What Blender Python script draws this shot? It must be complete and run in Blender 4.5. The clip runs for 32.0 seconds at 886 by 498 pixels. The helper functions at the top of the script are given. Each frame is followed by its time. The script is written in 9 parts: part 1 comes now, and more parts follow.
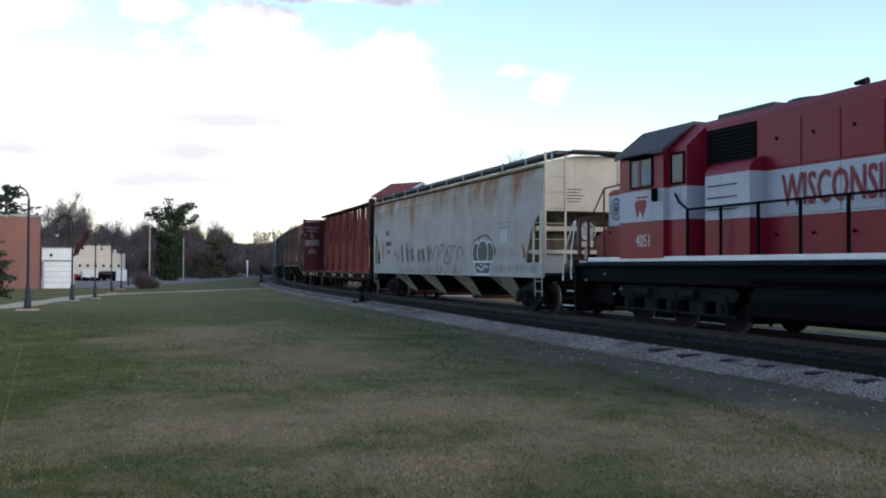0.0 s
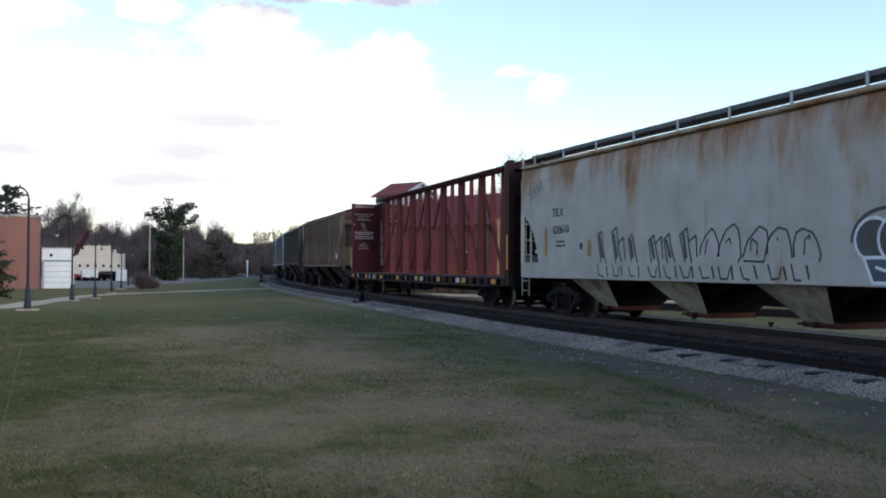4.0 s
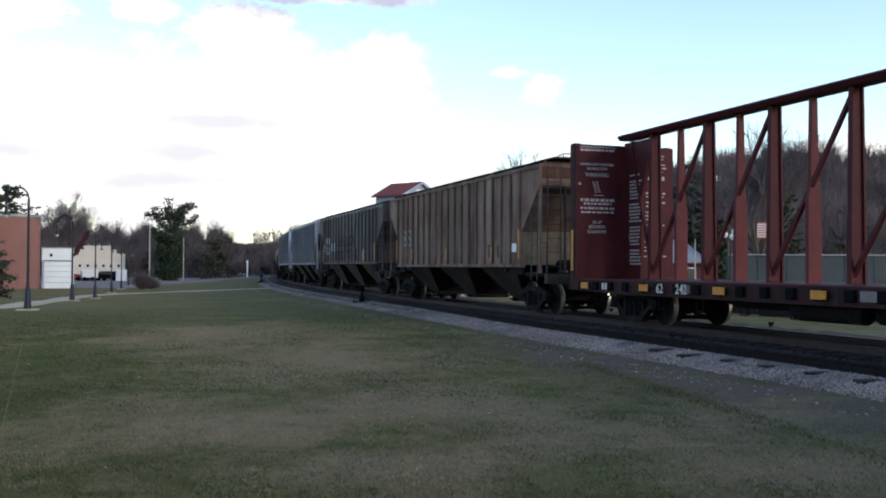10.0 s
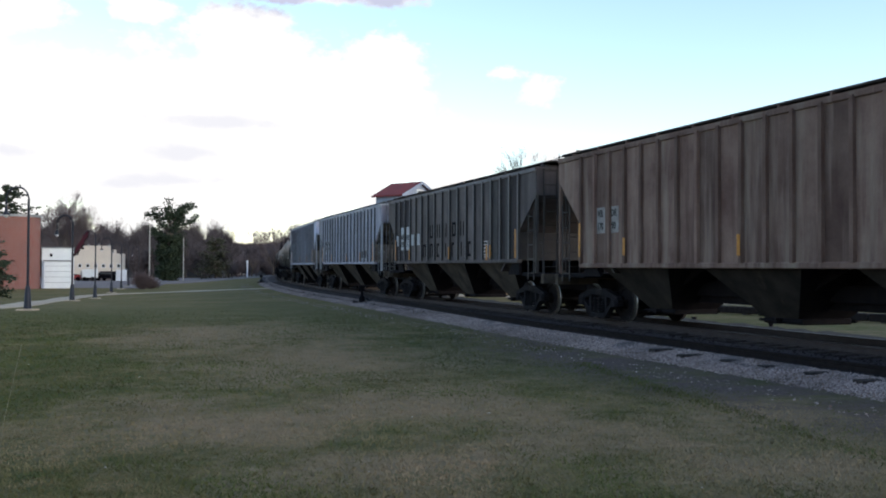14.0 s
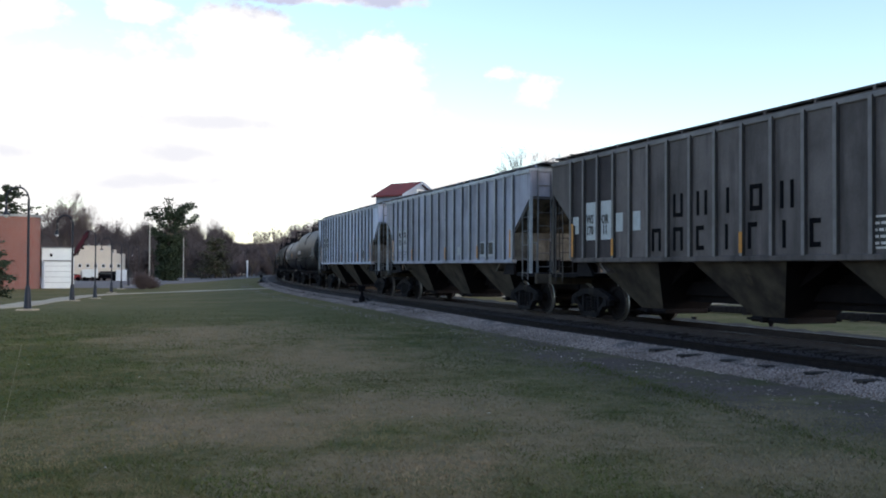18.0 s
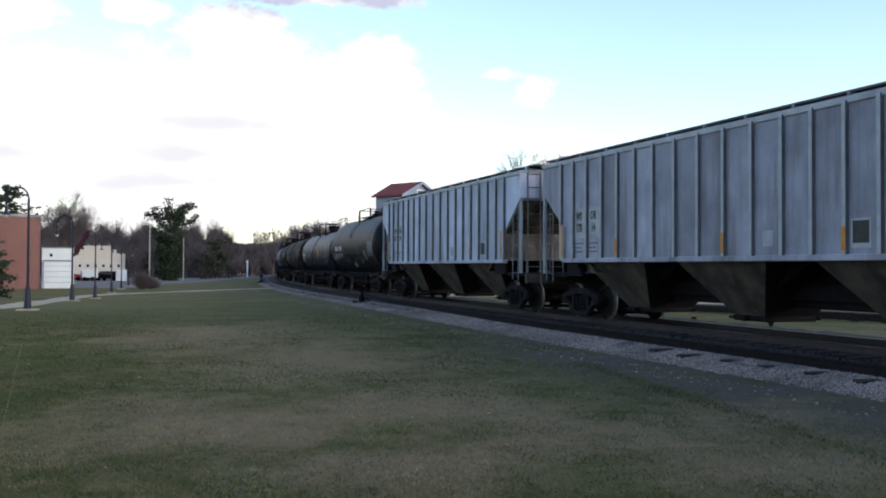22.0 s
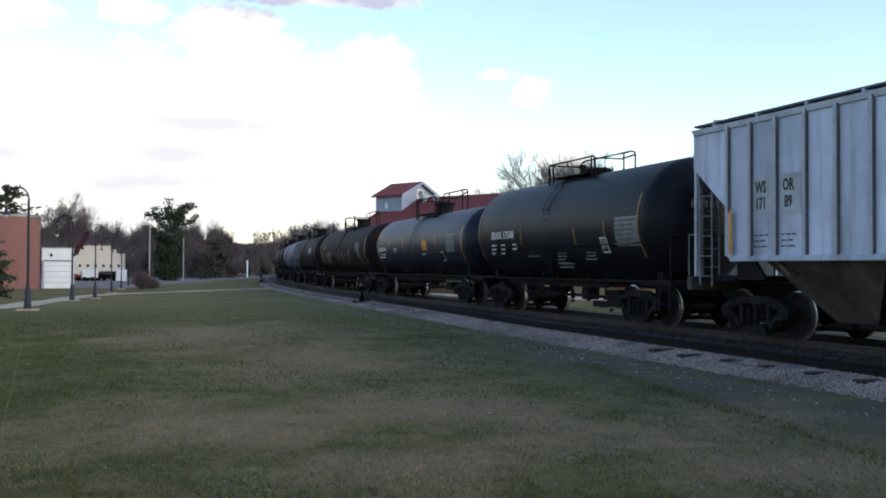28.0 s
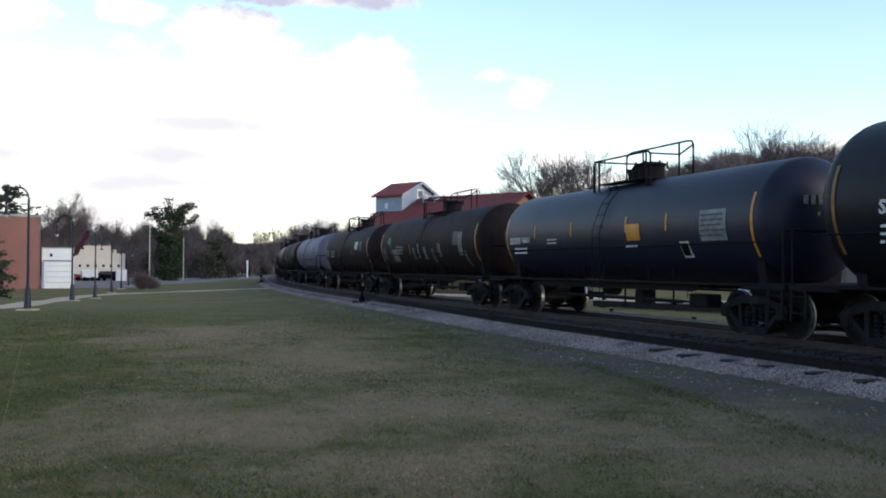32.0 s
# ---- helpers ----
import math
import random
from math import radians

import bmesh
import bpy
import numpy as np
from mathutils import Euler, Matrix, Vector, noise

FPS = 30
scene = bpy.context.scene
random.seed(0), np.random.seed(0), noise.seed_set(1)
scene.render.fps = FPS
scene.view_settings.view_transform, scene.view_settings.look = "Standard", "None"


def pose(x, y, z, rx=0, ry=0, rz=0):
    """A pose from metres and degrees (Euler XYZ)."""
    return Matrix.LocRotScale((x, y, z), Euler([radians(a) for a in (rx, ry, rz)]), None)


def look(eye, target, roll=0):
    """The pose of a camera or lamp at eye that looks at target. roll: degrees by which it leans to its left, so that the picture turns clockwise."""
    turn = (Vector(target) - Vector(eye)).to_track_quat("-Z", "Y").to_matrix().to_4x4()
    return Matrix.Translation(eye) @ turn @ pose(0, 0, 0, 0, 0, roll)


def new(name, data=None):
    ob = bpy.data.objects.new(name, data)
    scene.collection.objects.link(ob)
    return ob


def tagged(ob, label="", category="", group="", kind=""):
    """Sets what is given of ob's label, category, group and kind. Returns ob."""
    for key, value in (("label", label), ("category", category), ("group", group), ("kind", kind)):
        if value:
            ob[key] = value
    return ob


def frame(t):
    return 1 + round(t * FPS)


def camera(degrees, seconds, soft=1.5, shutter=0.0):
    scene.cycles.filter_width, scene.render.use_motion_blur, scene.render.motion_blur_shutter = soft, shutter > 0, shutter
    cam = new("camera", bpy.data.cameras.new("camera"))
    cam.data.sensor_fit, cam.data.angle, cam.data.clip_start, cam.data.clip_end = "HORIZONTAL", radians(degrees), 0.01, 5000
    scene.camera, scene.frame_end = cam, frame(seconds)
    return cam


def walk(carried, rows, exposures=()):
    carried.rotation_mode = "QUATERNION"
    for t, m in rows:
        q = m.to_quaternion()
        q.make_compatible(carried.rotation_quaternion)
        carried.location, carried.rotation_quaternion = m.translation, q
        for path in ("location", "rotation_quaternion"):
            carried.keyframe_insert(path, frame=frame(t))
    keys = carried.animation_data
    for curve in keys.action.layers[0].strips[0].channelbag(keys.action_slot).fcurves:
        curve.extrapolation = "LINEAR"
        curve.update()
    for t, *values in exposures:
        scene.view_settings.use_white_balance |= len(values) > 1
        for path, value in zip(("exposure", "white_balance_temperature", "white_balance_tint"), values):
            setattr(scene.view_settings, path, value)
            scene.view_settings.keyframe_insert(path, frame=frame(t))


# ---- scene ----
from itertools import product
from mathutils import geometry

# camera: stands still on the lawn, about 1.6 m above the grass; z = 0 is the top of the rail
EYE = Vector((0.0, 0.0, 1.376))
PITCH = radians(1.075)
cam = camera(49.4, 32.0, soft=1.9)
STAND = look(EYE, EYE + Vector((0, math.cos(PITCH), math.sin(PITCH))), 0.235)
walk(cam, [(0.0, STAND), (32.0, STAND)])

# ---- sky, sun, exposure ----
SUN_AZ, SUN_EL = 122.0, 20.0     # degrees: clockwise from +y, above the horizon
world = bpy.data.worlds.new("sky")
scene.world = world
world.use_nodes = True
wn = world.node_tree.nodes
wl = world.node_tree.links
sky = wn.new("ShaderNodeTexSky")
sky.sky_type = "NISHITA"
sky.sun_disc = False
sky.sun_elevation, sky.sun_rotation = radians(SUN_EL), radians(SUN_AZ)
sky.air_density, sky.dust_density, sky.ozone_density = 1.0, 0.3, 1.0
wl.new(sky.outputs[0], wn["Background"].inputs[0])
wn["Background"].inputs[1].default_value = 0.176

sun = new("sun", bpy.data.lights.new("sun", "SUN"))
sun.data.energy, sun.data.angle, sun.data.color = 0.8, radians(16), (1.0, 0.88, 0.76)
_d = Vector((math.sin(radians(SUN_AZ)) * math.cos(radians(SUN_EL)), math.cos(radians(SUN_AZ)) * math.cos(radians(SUN_EL)), math.sin(radians(SUN_EL))))
sun.matrix_world = look(_d * 100, (0, 0, 0))
scene.view_settings.exposure = 0.82

# ---- materials ----


def mat(name, col, col2=None, scale=3.0, rough=0.8, metal=0.0, bump=0.2, fine=40.0, stretch=(1, 1, 1), contrast=(0.35, 0.65), spec=0.3, space="Object", rand=0.0, dirt=None, grain=0.16):
    """A surface of two colours mixed by broad noise, with fine grain and relief."""
    m = bpy.data.materials.new(name)
    m.use_nodes = True
    n, l = m.node_tree.nodes, m.node_tree.links
    b = n["Principled BSDF"]
    tc = n.new("ShaderNodeTexCoord")
    mp = n.new("ShaderNodeMapping")
    mp.inputs["Scale"].default_value = stretch
    l.new(tc.outputs[space], mp.inputs[0])
    vec = mp.outputs[0]
    a = n.new("ShaderNodeTexNoise")
    a.inputs["Scale"].default_value, a.inputs["Detail"].default_value, a.inputs["Roughness"].default_value = scale, 5, 0.6
    l.new(vec, a.inputs["Vector"])
    r = n.new("ShaderNodeMapRange")
    r.inputs["From Min"].default_value, r.inputs["From Max"].default_value = contrast
    l.new(a.outputs["Fac"], r.inputs["Value"])
    mx = n.new("ShaderNodeMix")
    mx.data_type = "RGBA"
    c2 = col2 or tuple(c * 0.75 for c in col)
    mx.inputs[6].default_value, mx.inputs[7].default_value = (*col, 1), (*c2, 1)
    l.new(r.outputs[0], mx.inputs[0])
    f = n.new("ShaderNodeTexNoise")
    f.inputs["Scale"].default_value, f.inputs["Detail"].default_value = fine, 3
    l.new(tc.outputs[space], f.inputs["Vector"])
    g = n.new("ShaderNodeMapRange")
    g.inputs["From Min"].default_value, g.inputs["From Max"].default_value = 0.3, 0.7
    g.inputs["To Min"].default_value, g.inputs["To Max"].default_value = 1 - grain, 1 + grain
    l.new(f.outputs["Fac"], g.inputs["Value"])
    mul = n.new("ShaderNodeMix")
    mul.data_type, mul.blend_type = "RGBA", "MULTIPLY"
    mul.inputs[0].default_value = 1.0
    l.new(mx.outputs[2], mul.inputs[6])
    l.new(g.outputs[0], mul.inputs[7])
    out = mul.outputs[2]
    if dirt:
        # vertical streaks and smears of a second tone: dirt = (colour, streaks per metre, low, high)
        dm = n.new("ShaderNodeMapping")
        dm.inputs["Scale"].default_value = (dirt[1], dirt[1], dirt[1] * 0.12)
        l.new(tc.outputs["Object"], dm.inputs[0])
        dn = n.new("ShaderNodeTexNoise")
        dn.inputs["Scale"].default_value, dn.inputs["Detail"].default_value, dn.inputs["Roughness"].default_value = 1.0, 6, 0.65
        l.new(dm.outputs[0], dn.inputs["Vector"])
        dr = n.new("ShaderNodeMapRange")
        dr.inputs["From Min"].default_value, dr.inputs["From Max"].default_value = dirt[2], dirt[3]
        l.new(dn.outputs["Fac"], dr.inputs["Value"])
        dx = n.new("ShaderNodeMix")
        dx.data_type = "RGBA"
        l.new(dr.outputs[0], dx.inputs[0])
        l.new(out, dx.inputs[6])
        dx.inputs[7].default_value = (*dirt[0], 1)
        out = dx.outputs[2]
    if rand:
        oi = n.new("ShaderNodeObjectInfo")
        rr = n.new("ShaderNodeMapRange")
        rr.inputs["To Min"].default_value, rr.inputs["To Max"].default_value = 1 - rand, 1 + rand
        l.new(oi.outputs["Random"], rr.inputs["Value"])
        m2 = n.new("ShaderNodeMix")
        m2.data_type, m2.blend_type = "RGBA", "MULTIPLY"
        m2.inputs[0].default_value = 1.0
        l.new(out, m2.inputs[6])
        l.new(rr.outputs[0], m2.inputs[7])
        out = m2.outputs[2]
    l.new(out, b.inputs["Base Color"])
    b.inputs["Roughness"].default_value, b.inputs["Metallic"].default_value = rough, metal
    b.inputs["Specular IOR Level"].default_value = spec
    if bump:
        bp = n.new("ShaderNodeBump")
        bp.inputs["Strength"].default_value, bp.inputs["Distance"].default_value = bump, 0.02
        l.new(f.outputs["Fac"], bp.inputs["Height"])
        l.new(bp.outputs[0], b.inputs["Normal"])
    return m


M = dict(
    steel=mat("dark_steel", (0.0085, 0.0078, 0.0105), (0.0135, 0.0115, 0.0135), 4, 0.85, 0.0, 0.3, spec=0.08),
    wheel=mat("wheel_steel", (0.0085, 0.0075, 0.009), (0.0155, 0.0125, 0.013), 6, 0.85, 0.0, 0.2, spec=0.08),
    rail=mat("rail_steel", (0.045, 0.034, 0.034), (0.03, 0.022, 0.022), 5, 0.7, 0.0, 0.2, spec=0.15),
    railtop=mat("rail_head", (0.13, 0.12, 0.12), (0.08, 0.072, 0.072), 8, 0.5, 0.5, 0.05),
    tie=mat("creosoted_wood", (0.018, 0.014, 0.014), (0.04, 0.032, 0.029), 7, 0.95, 0, 0.5, rand=0.3),
    ballast=mat("ballast_bed", (0.034, 0.027, 0.034), (0.016, 0.013, 0.0165), 2.5, 0.95, 0, 1.0, 30, space="Object"),
    shoulder=mat("ballast_shoulder_bed", (0.145, 0.122, 0.12), (0.086, 0.07, 0.07), 2.5, 0.95, 0, 1.0, 30),
    cream=mat("cream_paint", (0.44, 0.395, 0.335), (0.36, 0.325, 0.285), 1.2, 0.6, 0, 0.03, 25, grain=0.04, dirt=((0.22, 0.175, 0.14), 1.6, 0.58, 0.78)),
    palegrey=mat("pale_grey_paint", (0.315, 0.32, 0.4), (0.205, 0.207, 0.256), 0.8, 0.6, 0, 0.03, 25, spec=0.2, grain=0.05, contrast=(0.36, 0.66), dirt=((0.11, 0.1, 0.115), 1.7, 0.5, 0.82), rand=0.26),
    palerib=mat("pale_rib_paint", (0.4, 0.415, 0.46), (0.25, 0.26, 0.29), 1.5, 0.55, 0, 0.03, 25, grain=0.04),
    brown=mat("brown_weathered_paint", (0.195, 0.13, 0.106), (0.098, 0.056, 0.047), 0.7, 0.75, 0, 0.05, 20, grain=0.06, spec=0.15, dirt=((0.25, 0.195, 0.16), 1.5, 0.5, 0.7), rand=0.3),
    upgrey=mat("soot_grey_paint", (0.142, 0.12, 0.12), (0.088, 0.074, 0.074), 0.8, 0.7, 0, 0.05, 20, grain=0.06, spec=0.15, dirt=((0.045, 0.038, 0.04), 1.4, 0.5, 0.76), rand=0.18),
    uprib=mat("soot_grey_rib", (0.22, 0.2, 0.203), (0.13, 0.118, 0.12), 1.5, 0.7, 0, 0.04, 20, grain=0.05, spec=0.15),
    oxide=mat("oxide_red_paint", (0.108, 0.025, 0.028), (0.074, 0.0165, 0.019), 1.2, 0.65, 0, 0.04, 20, spec=0.15, grain=0.05, dirt=((0.14, 0.055, 0.052), 1.8, 0.58, 0.8)),
    oxidedark=mat("dull_maroon_paint", (0.066, 0.0125, 0.0155), (0.042, 0.0088, 0.0115), 1.2, 0.65, 0, 0.04, 20, spec=0.15, grain=0.05),
    tank=mat("black_tank_paint", (0.007, 0.0072, 0.0105), (0.0105, 0.0105, 0.0145), 0.8, 0.44, 0, 0.02, 20, spec=0.115, grain=0.06, contrast=(0.4, 0.6), dirt=((0.0165, 0.0155, 0.0185), 1.2, 0.52, 0.76)),
    tankblue=mat("blue_black_tank_paint", (0.009, 0.0098, 0.0225), (0.0125, 0.0135, 0.028), 0.8, 0.43, 0, 0.01, 20, spec=0.21, grain=0.05, dirt=((0.019, 0.02, 0.034), 1.5, 0.56, 0.8)),
    tankgrey=mat("silver_grey_tank_paint", (0.118, 0.116, 0.172), (0.07, 0.068, 0.098), 0.9, 0.55, 0, 0.08, 20, spec=0.2, dirt=((0.09, 0.08, 0.085), 1.6, 0.55, 0.75)),
    tankbrown=mat("sooty_brown_tank_paint", (0.0215, 0.0138, 0.0145), (0.012, 0.0084, 0.0098), 0.9, 0.62, 0, 0.06, 20, spec=0.06, dirt=((0.038, 0.025, 0.023), 1.2, 0.55, 0.78)),
    locored=mat("red_gloss_paint", (0.195, 0.008, 0.023), (0.15, 0.007, 0.018), 0.7, 0.4, 0, 0.0, 15, grain=0.03, spec=0.18, dirt=((0.13, 0.016, 0.024), 1.2, 0.6, 0.85)),
    locowhite=mat("grey_white_paint", (0.38, 0.385, 0.455), (0.33, 0.335, 0.4), 0.7, 0.5, 0, 0.0, 15, grain=0.03, spec=0.25, dirt=((0.2, 0.2, 0.235), 1.4, 0.55, 0.8)),
    roofdark=mat("dark_roof_paint", (0.035, 0.026, 0.03), (0.05, 0.038, 0.04), 1.5, 0.6),
    black=mat("black_paint", (0.0042, 0.004, 0.0058), (0.006, 0.0056, 0.0074), 2, 0.7, spec=0.03, grain=0.05),
    yellow=mat("yellow_reflector", (0.52, 0.205, 0.018), (0.36, 0.14, 0.016), 6, 0.4, 0, 0.03),
    white=mat("white_paint", (0.72, 0.72, 0.74), (0.6, 0.6, 0.62), 3, 0.5, 0, 0.03),
    letter=mat("white_stencil", (0.6, 0.56, 0.56), (0.45, 0.4, 0.4), 9, 0.6, 0, 0.02),
    letterdark=mat("dark_stencil", (0.018, 0.018, 0.021), (0.032, 0.032, 0.033), 9, 0.6, 0, 0.02),
    rust=mat("red_outlet_paint", (0.06, 0.017, 0.016), (0.035, 0.013, 0.012), 4, 0.9, 0, 0.2),
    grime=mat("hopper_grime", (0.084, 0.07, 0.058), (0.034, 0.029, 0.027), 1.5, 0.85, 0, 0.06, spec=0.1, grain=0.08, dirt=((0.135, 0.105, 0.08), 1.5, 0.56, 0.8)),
    galv=mat("galvanised_steel", (0.3, 0.3, 0.31), (0.2, 0.2, 0.2), 5, 0.5, 0.4, 0.1),
    glassdark=mat("cab_glass", (0.02, 0.022, 0.026), (0.02, 0.022, 0.026), 2, 0.25, 0, 0.0, spec=0.3),
    post=mat("dark_lamp_paint", (0.011, 0.013, 0.022), (0.016, 0.018, 0.028), 4, 0.5, 0.1, 0.05),
    concrete=mat("concrete", (0.43, 0.35, 0.25), (0.34, 0.275, 0.2), 1.5, 0.9, 0, 0.3),
    asphalt=mat("asphalt", (0.178, 0.152, 0.148), (0.132, 0.113, 0.111), 0.25, 0.9, 0, 0.3, dirt=((0.095, 0.083, 0.082), 0.5, 0.52, 0.75)),
    whitewall=mat("white_metal_wall", (0.74, 0.75, 0.74), (0.66, 0.67, 0.67), 0.8, 0.6, 0, 0.05),
    creamwall=mat("cream_render", (0.62, 0.55, 0.47), (0.54, 0.48, 0.42), 0.5, 0.85, 0, 0.1),
    tanwall=mat("tan_clapboard", (0.2, 0.125, 0.08), (0.15, 0.095, 0.062), 0.6, 0.85, 0, 0.15),
    redroof=mat("red_roof", (0.21, 0.034, 0.03), (0.145, 0.027, 0.025), 0.8, 0.7, 0, 0.15),
    bluegrey=mat("blue_grey_siding", (0.3, 0.34, 0.42), (0.25, 0.28, 0.35), 0.8, 0.75, 0, 0.1),
    shingle=mat("grey_shingle", (0.26, 0.27, 0.3), (0.2, 0.2, 0.22), 1.0, 0.85, 0, 0.2),
    window=mat("dark_window", (0.03, 0.035, 0.04), (0.03, 0.03, 0.035), 1, 0.12, 0, 0, spec=0.6),
    bark=mat("bark", (0.09, 0.07, 0.058), (0.14, 0.11, 0.09), 3, 0.95, 0, 0.5),
    twig=mat("bare_twigs", (0.125, 0.095, 0.097), (0.085, 0.066, 0.068), 2, 0.95, 0, 0),
    needle=mat("conifer_needles", (0.02, 0.032, 0.019), (0.036, 0.05, 0.026), 0.8, 0.9, 0, 0),
    shrub=mat("brown_shrub", (0.15, 0.108, 0.105), (0.1, 0.075, 0.075), 2, 0.95, 0, 0),
    wood=mat("weathered_timber", (0.05, 0.042, 0.036), (0.08, 0.068, 0.057), 2, 0.95, 0, 0.4),
    carred=mat("red_car_paint", (0.3, 0.03, 0.03), None, 2, 0.3, 0, 0, spec=0.5),
)
M["sillmaroon"] = mat("dark_maroon_paint", (0.03, 0.0095, 0.0115), (0.016, 0.007, 0.008), 1.2, 0.7, 0, 0.04, 20, spec=0.15, grain=0.05, dirt=((0.05, 0.025, 0.026), 2.2, 0.55, 0.75))
M["endrust"] = mat("rust_red_sheet", (0.115, 0.058, 0.042), (0.072, 0.038, 0.029), 1.3, 0.85, 0, 0.04, 20, spec=0.1, dirt=((0.2, 0.12, 0.09), 1.6, 0.58, 0.72))
M["bungalowbrick"] = mat("dark_red_brick", (0.1, 0.03, 0.028), (0.07, 0.021, 0.02), 2.0, 0.9, 0, 0.2, 30)
M["shedgrey"] = mat("slate_blue_metal", (0.044, 0.055, 0.064), (0.034, 0.043, 0.05), 0.5, 0.7, 0, 0.1)
M["woodb"] = mat("dark_brown_twigs", (0.092, 0.073, 0.073), (0.05, 0.041, 0.042), 0.05, 0.95, 0, 0)
M["olivegreen"] = mat("olive_cedar_foliage", (0.055, 0.056, 0.032), (0.038, 0.04, 0.024), 0.8, 0.9, 0, 0)
M["sillnavy"] = mat("dark_navy_paint", (0.0085, 0.0095, 0.022), None, 2, 0.7, 0, 0.02, spec=0.1)
M["navy"] = mat("navy_cloth", (0.03, 0.04, 0.12), None, 2, 0.8, 0, 0.05)
M["wooda"] = mat("grey_brown_twigs", (0.135, 0.108, 0.112), (0.076, 0.062, 0.065), 0.05, 0.95, 0, 0)


def rust_runs(m, top, low):
    """Adds rust that runs down from the eave between two heights."""
    n, l = m.node_tree.nodes, m.node_tree.links
    b = n["Principled BSDF"]
    old = b.inputs["Base Color"].links[0].from_socket
    tc = n.new("ShaderNodeTexCoord")
    mp = n.new("ShaderNodeMapping")
    mp.inputs["Scale"].default_value = (0.5, 0.0, 0.15)
    l.new(tc.outputs["Object"], mp.inputs[0])
    a = n.new("ShaderNodeTexNoise")
    a.inputs["Scale"].default_value, a.inputs["Detail"].default_value, a.inputs["Roughness"].default_value = 1.6, 7, 0.62
    l.new(mp.outputs[0], a.inputs["Vector"])
    sp = n.new("ShaderNodeSeparateXYZ")
    l.new(tc.outputs["Object"], sp.inputs[0])
    g = n.new("ShaderNodeMapRange")
    g.inputs["From Min"].default_value, g.inputs["From Max"].default_value = low, top
    g.inputs["To Min"].default_value, g.inputs["To Max"].default_value = -0.22, 0.09
    l.new(sp.outputs["Z"], g.inputs["Value"])
    ad = n.new("ShaderNodeMath")
    ad.operation = "ADD"
    l.new(a.outputs["Fac"], ad.inputs[0])
    l.new(g.outputs[0], ad.inputs[1])
    r = n.new("ShaderNodeMapRange")
    r.inputs["From Min"].default_value, r.inputs["From Max"].default_value = 0.4, 0.59
    r.inputs["To Max"].default_value = 0.95
    l.new(ad.outputs[0], r.inputs["Value"])
    cr = n.new("ShaderNodeMix")
    cr.data_type = "RGBA"
    cr.inputs[6].default_value, cr.inputs[7].default_value = (0.33, 0.2, 0.11, 1), (0.185, 0.075, 0.03, 1)
    l.new(r.outputs[0], cr.inputs[0])
    mx = n.new("ShaderNodeMix")
    mx.data_type = "RGBA"
    l.new(r.outputs[0], mx.inputs[0])
    l.new(old, mx.inputs[6])
    l.new(cr.outputs[2], mx.inputs[7])
    l.new(mx.outputs[2], b.inputs["Base Color"])
    return m


def streaks(m, tone, across, lo, hi, most):
    """Adds narrow vertical streaks that run down a car's side."""
    n, l = m.node_tree.nodes, m.node_tree.links
    b = n["Principled BSDF"]
    old = b.inputs["Base Color"].links[0].from_socket
    tc = n.new("ShaderNodeTexCoord")
    mp = n.new("ShaderNodeMapping")
    mp.inputs["Scale"].default_value = (across, 0.4, 0.16)
    l.new(tc.outputs["Object"], mp.inputs[0])
    a = n.new("ShaderNodeTexNoise")
    a.inputs["Scale"].default_value, a.inputs["Detail"].default_value, a.inputs["Roughness"].default_value = 1.5, 6, 0.6
    l.new(mp.outputs[0], a.inputs["Vector"])
    r = n.new("ShaderNodeMapRange")
    r.inputs["From Min"].default_value, r.inputs["From Max"].default_value, r.inputs["To Max"].default_value = lo, hi, most
    l.new(a.outputs["Fac"], r.inputs["Value"])
    mx = n.new("ShaderNodeMix")
    mx.data_type = "RGBA"
    l.new(r.outputs[0], mx.inputs[0])
    l.new(old, mx.inputs[6])
    mx.inputs[7].default_value = (*tone, 1)
    l.new(mx.outputs[2], b.inputs["Base Color"])
    return m


M["creamrust"] = rust_runs(mat("rust_run_cream_paint", (0.36, 0.335, 0.335), (0.295, 0.272, 0.272), 1.2, 0.6, 0, 0.03, 25, grain=0.04, spec=0.2, dirt=((0.2, 0.17, 0.15), 2.6, 0.58, 0.8)), 4.45, 2.5)
M["rustyeave"] = mat("rusty_cream_paint", (0.36, 0.3, 0.24), (0.2, 0.1, 0.05), 1.3, 0.8, 0, 0.15, 20)
M["graffiti"] = mat("dark_spray_paint", (0.022, 0.024, 0.033), (0.04, 0.043, 0.055), 5, 0.5, 0, 0.02)
M["graffitiblue"] = mat("slate_blue_spray_paint", (0.03, 0.038, 0.07), (0.045, 0.055, 0.09), 5, 0.5, 0, 0.02)
# stained sheet, darkened further for the shade inside the car ends
M["endcream"] = mat("stained_shaded_end_sheet", (0.13, 0.108, 0.082), (0.022, 0.018, 0.016), 1.7, 0.8, 0, 0.1, 20, contrast=(0.4, 0.6))
M["patch"] = mat("primer_patch", (0.45, 0.46, 0.48), (0.38, 0.39, 0.41), 4, 0.7, 0, 0.02)
# soot on panels and fittings; also the painted shade of the grey ribs' flanks
M["sootshade"] = mat("soot_shade_paint", (0.03, 0.027, 0.03), (0.05, 0.045, 0.045), 1.5, 0.7, 0, 0.1)
M["greenspray"] = mat("green_spray", (0.02, 0.14, 0.09), (0.015, 0.1, 0.07), 4, 0.6, 0, 0.02)
M["tankpanel"] = mat("grey_data_panel", (0.06, 0.06, 0.062), (0.035, 0.035, 0.037), 5, 0.6, 0, 0.02)
